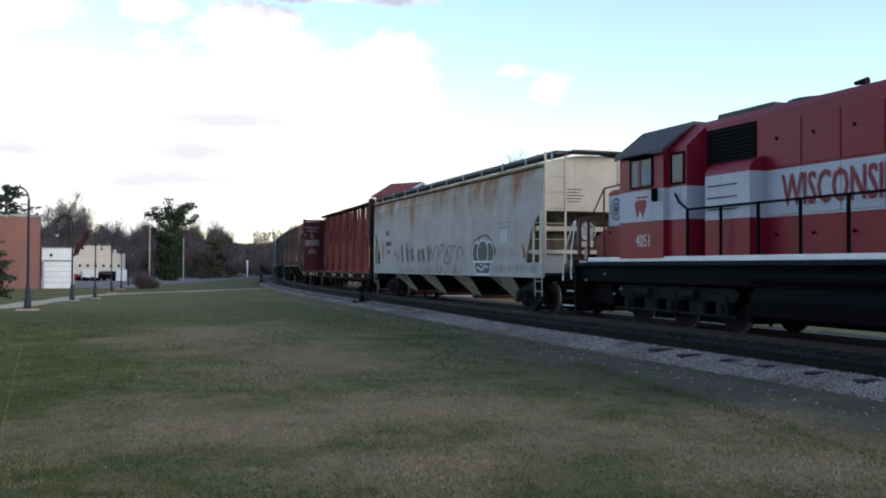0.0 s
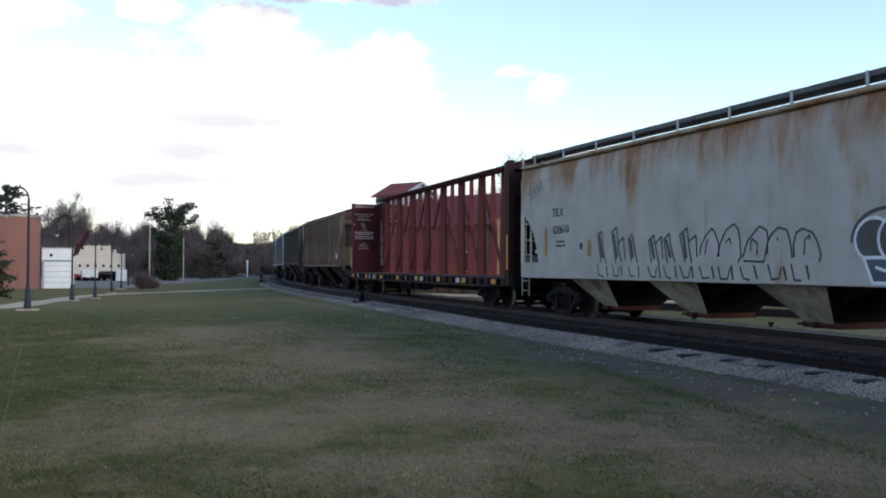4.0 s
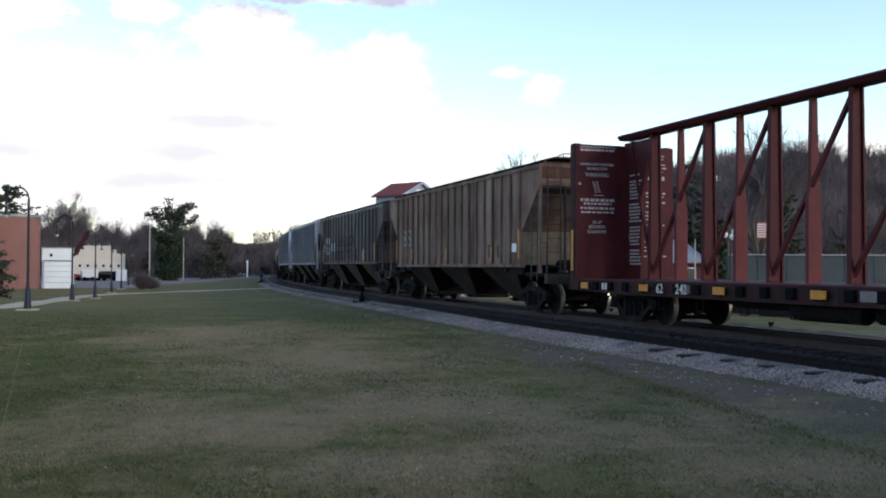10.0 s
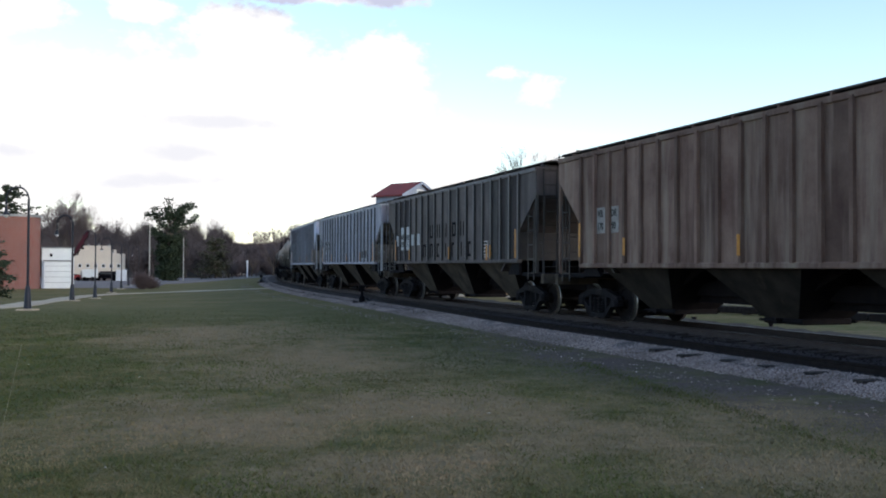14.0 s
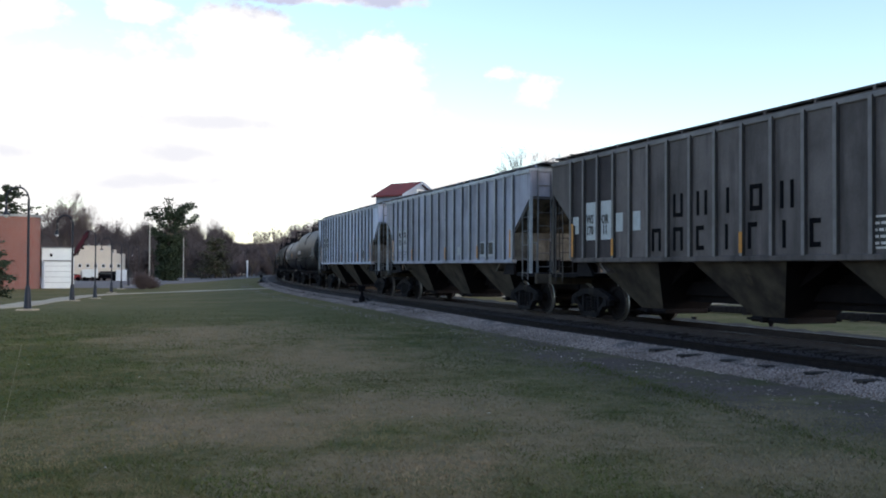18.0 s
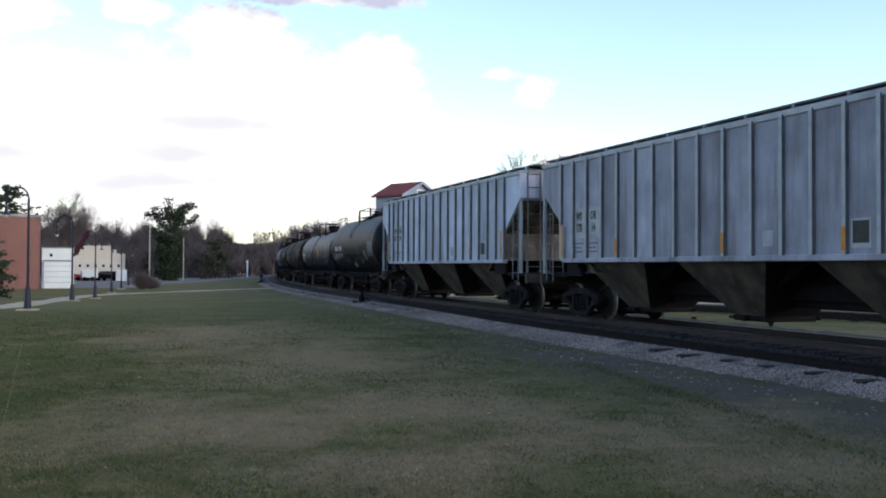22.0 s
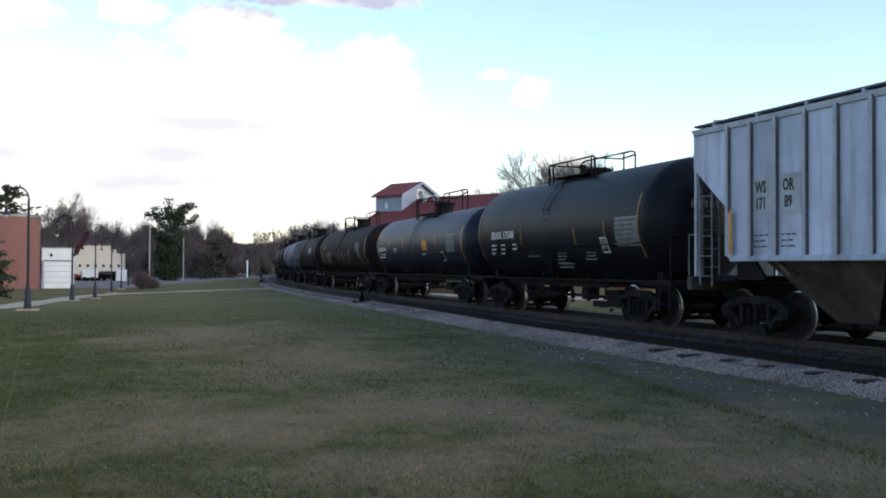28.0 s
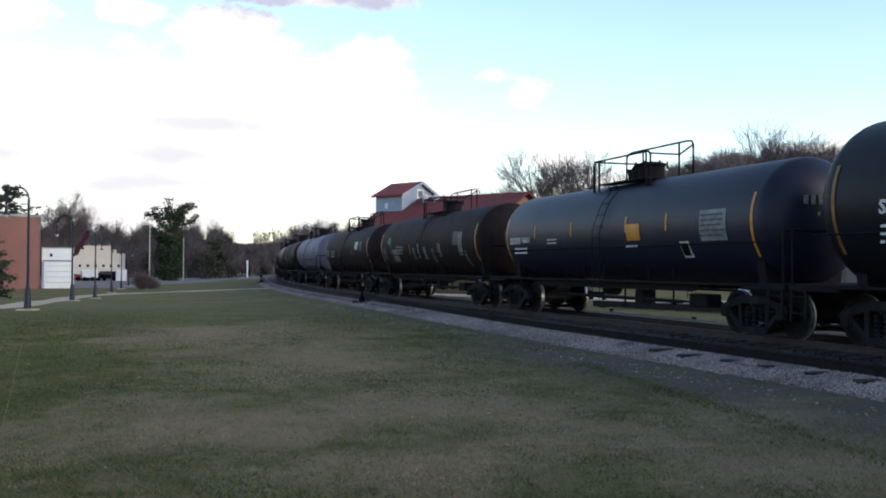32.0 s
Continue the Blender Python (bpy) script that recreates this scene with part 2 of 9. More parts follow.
M["datapanel"] = mat("pale_data_panel", (0.2, 0.205, 0.215), (0.11, 0.112, 0.12), 5, 0.6, 0, 0.02)
M["letterdim"] = mat("faded_stencil", (0.16, 0.15, 0.14), (0.08, 0.075, 0.07), 9, 0.7, 0, 0.02)
M["bay"] = mat("stained_bay_paint", (0.36, 0.33, 0.29), (0.22, 0.19, 0.16), 1.3, 0.8, 0, 0.05, 20, spec=0.15, dirt=((0.06, 0.045, 0.035), 2.0, 0.5, 0.72))
# bay grime darkened in colour so the brown car's bays look less lit
M["baydark"] = mat("shaded_bay_grime", (0.04, 0.034, 0.03), (0.02, 0.0175, 0.0165), 1.5, 0.85, 0, 0.06, spec=0.08, dirt=((0.075, 0.058, 0.046), 1.5, 0.56, 0.8))
M["boardgrey"] = mat("weathered_grating", (0.1, 0.1, 0.11), (0.06, 0.06, 0.066), 3, 0.7, 0.2, 0.1, 40)
M["tread"] = mat("worn_tread", (0.46, 0.44, 0.43), (0.3, 0.285, 0.275), 8, 0.36, 0.8, 0.05)
M["cast"] = mat("cast_steel", (0.0125, 0.0115, 0.0145), (0.0075, 0.0068, 0.0088), 3, 0.85, 0, 0.3, spec=0.12, dirt=((0.032, 0.028, 0.027), 3.0, 0.55, 0.75))
M["cindershade"] = mat("shaded_cinders", (0.036, 0.031, 0.027), (0.02, 0.017, 0.016), 1.5, 0.95, 0, 1.0, 26)
# darker tone standing for the shaded sides of the pale ribs
M["ribflank"] = mat("shaded_rib_flank", (0.075, 0.077, 0.09), (0.12, 0.125, 0.145), 2.0, 0.7, 0, 0.03, 20, grain=0.05, spec=0.15)
M["paleblue"] = mat("pale_blue_grey_paint", (0.465, 0.495, 0.625), (0.35, 0.37, 0.465), 0.8, 0.6, 0, 0.03, 25, spec=0.2, grain=0.05, dirt=((0.15, 0.135, 0.14), 1.6, 0.54, 0.78), rand=0.24)
M["yellowdim"] = mat("dull_yellow_reflector", (0.2, 0.1, 0.022), (0.12, 0.062, 0.018), 5, 0.5, 0, 0.02)
M["endtan"] = mat("stained_tan_sheet", (0.17, 0.142, 0.112), (0.08, 0.066, 0.054), 1.1, 0.8, 0, 0.04, 20, spec=0.15, dirt=((0.03, 0.024, 0.02), 2.4, 0.56, 0.72))
M["endgrey"] = mat("stained_grey_end_sheet", (0.17, 0.158, 0.145), (0.075, 0.068, 0.064), 1.3, 0.8, 0, 0.04, 20, spec=0.15, contrast=(0.4, 0.62), dirt=((0.022, 0.019, 0.018), 2.0, 0.52, 0.7))
M["darkroof"] = mat("dark_red_roof", (0.15, 0.03, 0.028), (0.1, 0.022, 0.022), 0.8, 0.75, 0, 0.1)
M["straw"] = mat("dry_straw", (0.22, 0.2, 0.14), (0.16, 0.145, 0.1), 9, 0.8, 0, 0)
M["ladder"] = mat("dull_ladder_paint", (0.185, 0.192, 0.215), (0.095, 0.096, 0.106), 2.0, 0.7, 0, 0.02, 20, grain=0.05, spec=0.15)
M["lettersoft"] = mat("worn_white_stencil", (0.4, 0.35, 0.36), (0.26, 0.22, 0.23), 9, 0.6, 0, 0.02)
M["dirtypatch"] = mat("dirty_primer_patch", (0.3, 0.285, 0.285), (0.2, 0.18, 0.175), 5, 0.7, 0, 0.02)
M["sprayedge"] = mat("pale_spray_paint", (0.62, 0.64, 0.72), (0.5, 0.52, 0.6), 5, 0.6, 0, 0.02)
M["sootboard"] = mat("sooty_grating", (0.05, 0.043, 0.04), (0.03, 0.026, 0.025), 3, 0.85, 0, 0.1, 40, spec=0.1)
streaks(M["brown"], (0.27, 0.2, 0.165), 2.6, 0.53, 0.74, 0.7)
streaks(M["brown"], (0.07, 0.036, 0.03), 1.7, 0.54, 0.72, 0.8)
M["updark"] = mat("heavy_soot_paint", (0.056, 0.047, 0.05), (0.034, 0.029, 0.032), 0.8, 0.75, 0, 0.05, 20, grain=0.06, spec=0.12, dirt=((0.03, 0.026, 0.028), 1.4, 0.5, 0.76), rand=0.2)
streaks(M["upgrey"], (0.035, 0.03, 0.033), 1.4, 0.5, 0.7, 0.8)
streaks(M["palegrey"], (0.12, 0.108, 0.115), 2.2, 0.52, 0.74, 0.75)
streaks(M["paleblue"], (0.17, 0.155, 0.16), 2.2, 0.53, 0.74, 0.7)
streaks(M["oxide"], (0.035, 0.012, 0.014), 3.0, 0.52, 0.72, 0.6)

# ---- shaping ----


class Shape:
    """Collects faces of one mesh."""

    def __init__(self):
        self.v, self.f = [], []

    def add(self, verts, faces):
        o = len(self.v)
        self.v += [tuple(p) for p in verts]
        self.f += [tuple(i + o for i in fc) for fc in faces]
        return self

    def box(self, x0, x1, y0, y1, z0, z1):
        return self.add([(x, y, z) for z in (z0, z1) for y in (y0, y1) for x in (x0, x1)],
                        [(0, 2, 3, 1), (4, 5, 7, 6), (0, 1, 5, 4), (2, 6, 7, 3), (0, 4, 6, 2), (1, 3, 7, 5)])

    def bbox(self, x0, x1, y0, y1, z0, z1, b=0.01):
        """A box with all its edges chamfered."""
        (x0, x1), (y0, y1), (z0, z1) = sorted((x0, x1)), sorted((y0, y1)), sorted((z0, z1))
        c = Vector(((x0 + x1) / 2, (y0 + y1) / 2, (z0 + z1) / 2))
        h = Vector((x1 - x0, y1 - y0, z1 - z0)) / 2
        b = min(b, min(h) * 0.6)
        vs, idx = [], {}
        for sg in product((-1, 1), repeat=3):
            for ax in range(3):
                p = [c[k] + sg[k] * (h[k] if k == ax else h[k] - b) for k in range(3)]
                idx[sg, ax] = len(vs)
                vs.append(p)
        fs = []
        for ax in range(3):
            u, w = (ax + 1) % 3, (ax + 2) % 3
            for s in (-1, 1):
                ring = []
                for a, d in ((-1, -1), (1, -1), (1, 1), (-1, 1)):
                    g = [0, 0, 0]
                    g[ax], g[u], g[w] = s, a, d
                    ring.append(idx[tuple(g), ax])
                fs.append(tuple(ring if s > 0 else ring[::-1]))
            for a, d in product((-1, 1), repeat=2):
                g0, g1 = [0, 0, 0], [0, 0, 0]
                g0[ax], g1[ax] = -1, 1
                g0[u] = g1[u] = a
                g0[w] = g1[w] = d
                q = (idx[tuple(g0), u], idx[tuple(g1), u], idx[tuple(g1), w], idx[tuple(g0), w])
                fs.append(q if a * d > 0 else q[::-1])
        for sg in product((-1, 1), repeat=3):
            q = (idx[sg, 0], idx[sg, 1], idx[sg, 2])
            fs.append(q if sg[0] * sg[1] * sg[2] > 0 else q[::-1])
        return self.add(vs, fs)

    def prism(self, outline, a, b, axis="y"):
        """An outline in (x, z) carried along y (or in (y, z) along x, or in (x, y) along z) from a to b."""
        n = len(outline)
        put = {"y": lambda p, t: (p[0], t, p[1]), "x": lambda p, t: (t, p[0], p[1]), "z": lambda p, t: (p[0], p[1], t)}[axis]
        vs = [put(p, a) for p in outline] + [put(p, b) for p in outline]
        fs = [tuple(range(n)), tuple(range(2 * n - 1, n - 1, -1))] + [(i, n + i, n + (i + 1) % n, (i + 1) % n) for i in range(n)]
        return self.add(vs, fs)

    def rod(self, p, q, r, seg=6, r2=None):
        p, q = Vector(p), Vector(q)
        r2 = r if r2 is None else r2
        d = q - p
        if d.length < 1e-6:
            return self
        d.normalize()
        u = d.orthogonal().normalized()
        w = d.cross(u)
        ring = [(math.cos(2 * math.pi * i / seg), math.sin(2 * math.pi * i / seg)) for i in range(seg)]
        vs = [p + (u * c + w * s) * r for c, s in ring] + [q + (u * c + w * s) * r2 for c, s in ring]
        fs = [(i, (i + 1) % seg, seg + (i + 1) % seg, seg + i) for i in range(seg)] + [tuple(range(seg - 1, -1, -1)), tuple(range(seg, 2 * seg))]
        return self.add(vs, fs)

    def tube(self, pts, r, seg=6):
        for a, b in zip(pts, pts[1:]):
            self.rod(a, b, r, seg)
        return self

    def turned(self, prof, axis="x", seg=24, at=(0, 0, 0)):
        """A profile of (along, radius) turned round an axis."""
        vs, fs = [], []
        m = len(prof)
        for i in range(seg):
            a = 2 * math.pi * i / seg
            c, s = math.cos(a), math.sin(a)
            for t, r in prof:
                p = {"x": (t, r * c, r * s), "y": (r * s, t, r * c), "z": (r * c, r * s, t)}[axis]
                vs.append((p[0] + at[0], p[1] + at[1], p[2] + at[2]))
        for i in range(seg):
            j = (i + 1) % seg
            for k in range(m - 1):
                fs.append((i * m + k, j * m + k, j * m + k + 1, i * m + k + 1))
        return self.add(vs, fs)

    def mesh(self, name, material, smooth=False):
        me = bpy.data.meshes.new(name)
        me.from_pydata(self.v, [], self.f)
        me.materials.append(material)
        bm = bmesh.new()
        bm.from_mesh(me)
        bmesh.ops.recalc_face_normals(bm, faces=bm.faces)
        bm.to_mesh(me)
        bm.free()
        if smooth:
            me.polygons.foreach_set("use_smooth", [True] * len(me.polygons))
            me.set_sharp_from_angle(angle=radians(40))
        me.update()
        return me


def part(name, shape, material, parent=None, label="", at=None, smooth=False):
    """Links a shape (or a finished mesh) as one mesh object under a thing or a part."""
    me = shape if isinstance(shape, bpy.types.Mesh) else shape.mesh(name, material, smooth)
    ob = new(name, me)
    if parent is not None:
        ob.parent = parent
    if at is not None:
        ob.matrix_basis = at if isinstance(at, Matrix) else Matrix.Translation(at)
    return tagged(ob, label)


def thing(name, label, category, group="", at=None, kind=""):
    ob = new(name)
    ob.empty_display_size = 0.5
    if at is not None:
        ob.matrix_basis = at if isinstance(at, Matrix) else Matrix.Translation(at)
    return tagged(ob, label, category, group, kind)


def words(name, text, size, material, parent, at, label="", squeeze=1.0, bold=0.0):
    """Stencilled writing as a thin mesh; it faces -y before `at` turns it."""
    cu = bpy.data.curves.new(name, "FONT")
    cu.body, cu.size, cu.align_x, cu.align_y, cu.extrude, cu.resolution_u = text, size, "CENTER", "CENTER", 0.003, 2
    cu.offset = bold
    tmp = bpy.data.objects.new(name, cu)
    me = bpy.data.meshes.new_from_object(tmp)
    bpy.data.objects.remove(tmp)
    # one mesh for each character
    root = list(range(len(me.vertices)))

    def find(i):
        while root[i] != i:
            root[i] = root[root[i]]
            i = root[i]
        return i

    for e in me.edges:
        a, b = (find(i) for i in e.vertices)
        root[a] = b
    groups = {}
    for f in me.polygons:
        groups.setdefault(find(f.vertices[0]), []).append(tuple(f.vertices))
    for fs in groups.values():
        ids = sorted({i for f in fs for i in f})
        where = {i: k for k, i in enumerate(ids)}
        cm = bpy.data.meshes.new(name)
        cm.from_pydata([tuple(me.vertices[i].co) for i in ids], [], [tuple(where[i] for i in f) for f in fs])
        cm.materials.append(material)
        ob = new(name, cm)
        ob.parent = parent
        ob.matrix_basis = at @ pose(0, 0, 0, 90) @ Matrix.Diagonal((squeeze, 1, 1, 1))
        tagged(ob, label)
    bpy.data.meshes.remove(me)


# ---- the line of the track: bend by distance along it, s = 0 abreast of the gravel bank ----
BEND_AT = (-300, -100, -75, -55, -38, -22, -8, 8, 25, 160)
BEND = (0.0011, 0.0011, 0.0012, 0.0018, 0.0033, 0.0004, 0.0021, -0.0003, -0.0006, 0.0)
_S = np.arange(-300, 200.01, 0.5)
_H = np.cumsum(np.interp(_S, BEND_AT, BEND)) * 0.5
_H += -1.23362 - np.interp(0, _S, _H)
_X, _Y = np.cumsum(np.cos(_H)) * 0.5, np.cumsum(np.sin(_H)) * 0.5
_X += 4.871 - np.interp(0, _S, _X)
_Y += 26.877 - np.interp(0, _S, _Y)


def rail_point(s, side=0.0, z=0.0):
    """A point by the track: side > 0 lies towards the lawn."""
    x, y, h = np.interp(s, _S, _X), np.interp(s, _S, _Y), np.interp(s, _S, _H)
    return Vector((x + side * math.sin(h), y - side * math.cos(h), z))


def off_track(x, y):
    """Signed distance from the centre line, positive on the lawn's side, for arrays."""
    P = np.stack([_X[::4], _Y[::4]], 1)
    hs = _H[::4]
    sh = np.shape(x)
    q = np.stack([np.ravel(x), np.ravel(y)], 1)
    out = np.empty(len(q))
    for i in range(0, len(q), 4000):
        d = q[i:i + 4000, None, :] - P[None]
        k = np.argmin((d ** 2).sum(2), 1)
        dd = d[np.arange(len(k)), k]
        out[i:i + 4000] = dd[:, 0] * np.sin(hs[k]) - dd[:, 1] * np.cos(hs[k])
    return out.reshape(sh)


def smooth(a, b, t):
    t = np.clip((t - a) / (b - a), 0, 1)
    return t * t * (3 - 2 * t)


def ground_z(x, y):
    """Height of the ground: lawn near the camera, falling gently away; flat beyond the track; a wooded hill behind."""
    x, y = np.asarray(x, float), np.asarray(y, float)
    o = off_track(x, y)
    z = -0.25 - 0.62 * smooth(36, 72, y) * smooth(3.0, 15.0, o)
    z = z - 0.08 * smooth(1.5, 3.5, np.abs(o))
    z = z + 0.04 * np.sin(x * 0.31 + 1.0) * np.sin(y * 0.27) * smooth(3, 6, np.abs(o)) * (1 - smooth(60, 120, y))
    z = z - 0.2 * smooth(5, 20, -o) * smooth(40, 80, y)
    hx = smooth(20, 75, x - 0.02 * y)
    z = z + 24 * hx * smooth(125, 250, y) + 10.5 * smooth(185, 330, y) * (1 - 0.6 * hx)
    # the hill sinks to a saddle where the line leaves
    z = z - 2.4 * smooth(185, 330, y) * np.exp(-((x / np.maximum(y, 1.0) + 0.2) / 0.04) ** 2)
    return z


# ---- clouds: a thin layer far up, drifting slowly ----


CLOUD = 0.6


def cloud_layer():
    R = 3200.0
    sh = Shape()
    nu, nv = 64, 20
    vs = []
    for j in range(nv + 1):
        el = radians(-3 + 93 * j / nv)
        for i in range(nu):
            a = 2 * math.pi * i / nu
            vs.append((R * math.cos(el) * math.sin(a), R * math.cos(el) * math.cos(a), R * math.sin(el)))
    fs = [(j * nu + i, j * nu + (i + 1) % nu, (j + 1) * nu + (i + 1) % nu, (j + 1) * nu + i) for j in range(nv) for i in range(nu)]
    m = bpy.data.materials.new("cumulus")
    m.use_nodes = True
    m.cycles.emission_sampling = "NONE"
    n, l = m.node_tree.nodes, m.node_tree.links
    n.remove(n["Principled BSDF"])
    tc = n.new("ShaderNodeTexCoord")
    nrm = n.new("ShaderNodeVectorMath")
    nrm.operation = "NORMALIZE"
    l.new(tc.outputs["Object"], nrm.inputs[0])
    sep = n.new("ShaderNodeSeparateXYZ")
    l.new(nrm.outputs[0], sep.inputs[0])

    def math_node(op, a, b=None, clamp=False):
        q = n.new("ShaderNodeMath")
        q.operation, q.use_clamp = op, clamp
        for i, v in enumerate((a, b)):
            if v is None:
                continue
            if isinstance(v, (int, float)):
                q.inputs[i].default_value = v
            else:
                l.new(v, q.inputs[i])
        return q.outputs[0]

    def ramp(v, lo, hi, a=0.0, b=1.0, kind="SMOOTHSTEP"):
        r = n.new("ShaderNodeMapRange")
        r.interpolation_type = kind
        r.inputs["From Min"].default_value, r.inputs["From Max"].default_value = lo, hi
        r.inputs["To Min"].default_value, r.inputs["To Max"].default_value = a, b
        l.new(v, r.inputs["Value"])
        return r.outputs[0]

    def puff(scale, detail, rough, st=(1, 1, 1)):
        mp = n.new("ShaderNodeMapping")
        mp.inputs["Scale"].default_value = st
        l.new(nrm.outputs[0], mp.inputs[0])
        t = n.new("ShaderNodeTexNoise")
        t.inputs["Scale"].default_value, t.inputs["Detail"].default_value, t.inputs["Roughness"].default_value = scale, detail, rough
        l.new(mp.outputs[0], t.inputs["Vector"])
        return t.outputs["Fac"]

    ahead = ramp(sep.outputs["Y"], 0.5, 0.78)

    def bank(x, z, rx, rz, k=1.0):
        """How far inside an oval bank of cloud: 1 at its middle, 0 at its edge, negative outside."""
        a = math_node("DIVIDE", math_node("SUBTRACT", sep.outputs["X"], x), rx)
        b = math_node("DIVIDE", math_node("SUBTRACT", sep.outputs["Z"], z), rz)
        r = math_node("SQRT", math_node("ADD", math_node("MULTIPLY", a, a), math_node("MULTIPLY", b, b)))
        return math_node("MULTIPLY", math_node("SUBTRACT", 1.0, r), k)

    def join(banks):
        o = None
        for b in banks:
            v = bank(*b)
            o = v if o is None else math_node("MAXIMUM", o, v)
        return o

    body = join([(-0.256, 0.116, 0.31, 0.1), (-0.125, 0.172, 0.125, 0.058), (-0.19, 0.222, 0.06, 0.045), (-0.052, 0.19, 0.066, 0.044), (-0.4, 0.24, 0.07, 0.03), (-0.285, 0.25, 0.035, 0.012, 0.7),
                 (-0.38, 0.168, 0.15, 0.052), (-0.12, 0.276, 0.125, 0.016), (-0.6, 0.13, 0.22, 0.12), (0.07, 0.199, 0.028, 0.0125, 0.72), (0.106, 0.179, 0.031, 0.021, 0.7),
                 (-0.02, 0.07, 0.16, 0.04, 0.6), (0.15, 0.112, 0.05, 0.016, 0.6), (0.225, 0.075, 0.15, 0.032, 0.6), (0.42, 0.1, 0.1, 0.03, 0.5)])
    body = math_node("ADD", math_node("MULTIPLY", math_node("MAXIMUM", body, -1.0), ahead), math_node("MULTIPLY", math_node("SUBTRACT", 1.0, ahead), -0.5))
    n1 = math_node("SUBTRACT", puff(13, 9, 0.66, (1, 1, 1.7)), 0.5)
    n2 = math_node("SUBTRACT", puff(2.4, 4, 0.5, (1, 1, 1.6)), 0.5)
    n3 = math_node("SUBTRACT", puff(46, 5, 0.6, (1, 1, 1.3)), 0.5)
    body = math_node("ADD", body, math_node("MULTIPLY", n3, 0.55))
    dens = math_node("ADD", math_node("ADD", body, math_node("MULTIPLY", n1, 1.9)), math_node("MULTIPLY", n2, 0.7))
    cover = ramp(dens, -0.02, 0.3)
    haze = ramp(sep.outputs["Z"], 0.0, 0.16, 0.55, 0.0)
    cover = math_node("MAXIMUM", cover, haze)
    grey = join([(-0.165, 0.272, 0.075, 0.016), (-0.075, 0.276, 0.06, 0.014)])
    streak = join([(-0.249, 0.115, 0.033, 0.0065), (-0.268, 0.087, 0.06, 0.006), (-0.214, 0.146, 0.055, 0.006), (-0.405, 0.11, 0.022, 0.006), (-0.31, 0.083, 0.03, 0.005)])
    greyf = ramp(math_node("ADD", math_node("MAXIMUM", grey, -2.0), math_node("MULTIPLY", n1, 4.0)), -0.35, 0.7)
    streakf = ramp(math_node("ADD", math_node("MAXIMUM", streak, -2.0), math_node("MULTIPLY", n1, 4.2)), -0.5, 0.8)
    greyf = math_node("MAXIMUM", math_node("MULTIPLY", greyf, 0.72), math_node("MULTIPLY", streakf, 0.24))
    greyf = math_node("MULTIPLY", greyf, ahead)
    col = n.new("ShaderNodeMix")
    col.data_type = "RGBA"
    col.inputs[6].default_value, col.inputs[7].default_value = (1.0, 0.985, 0.98, 1), (0.43, 0.47, 0.7, 1)
    l.new(greyf, col.inputs[0])
    em = n.new("ShaderNodeEmission")
    l.new(col.outputs[2], em.inputs[0])
    em.inputs[1].default_value = CLOUD
    tr = n.new("ShaderNodeBsdfTransparent")
    mix = n.new("ShaderNodeMixShader")
    l.new(cover, mix.inputs[0])
    l.new(tr.outputs[0], mix.inputs[1])
    l.new(em.outputs[0], mix.inputs[2])
    l.new(mix.outputs[0], n["Material Output"].inputs[0])
    me = bpy.data.meshes.new("cloud_layer")
    me.from_pydata(vs, [], fs)
    me.materials.append(m)
    ob = tagged(new("cloud_layer", me), "bright white drifting cumulus with grey-lilac undersides", "clouds", kind="structure")
    ob.location = EYE
    return ob



# ---- ground ----


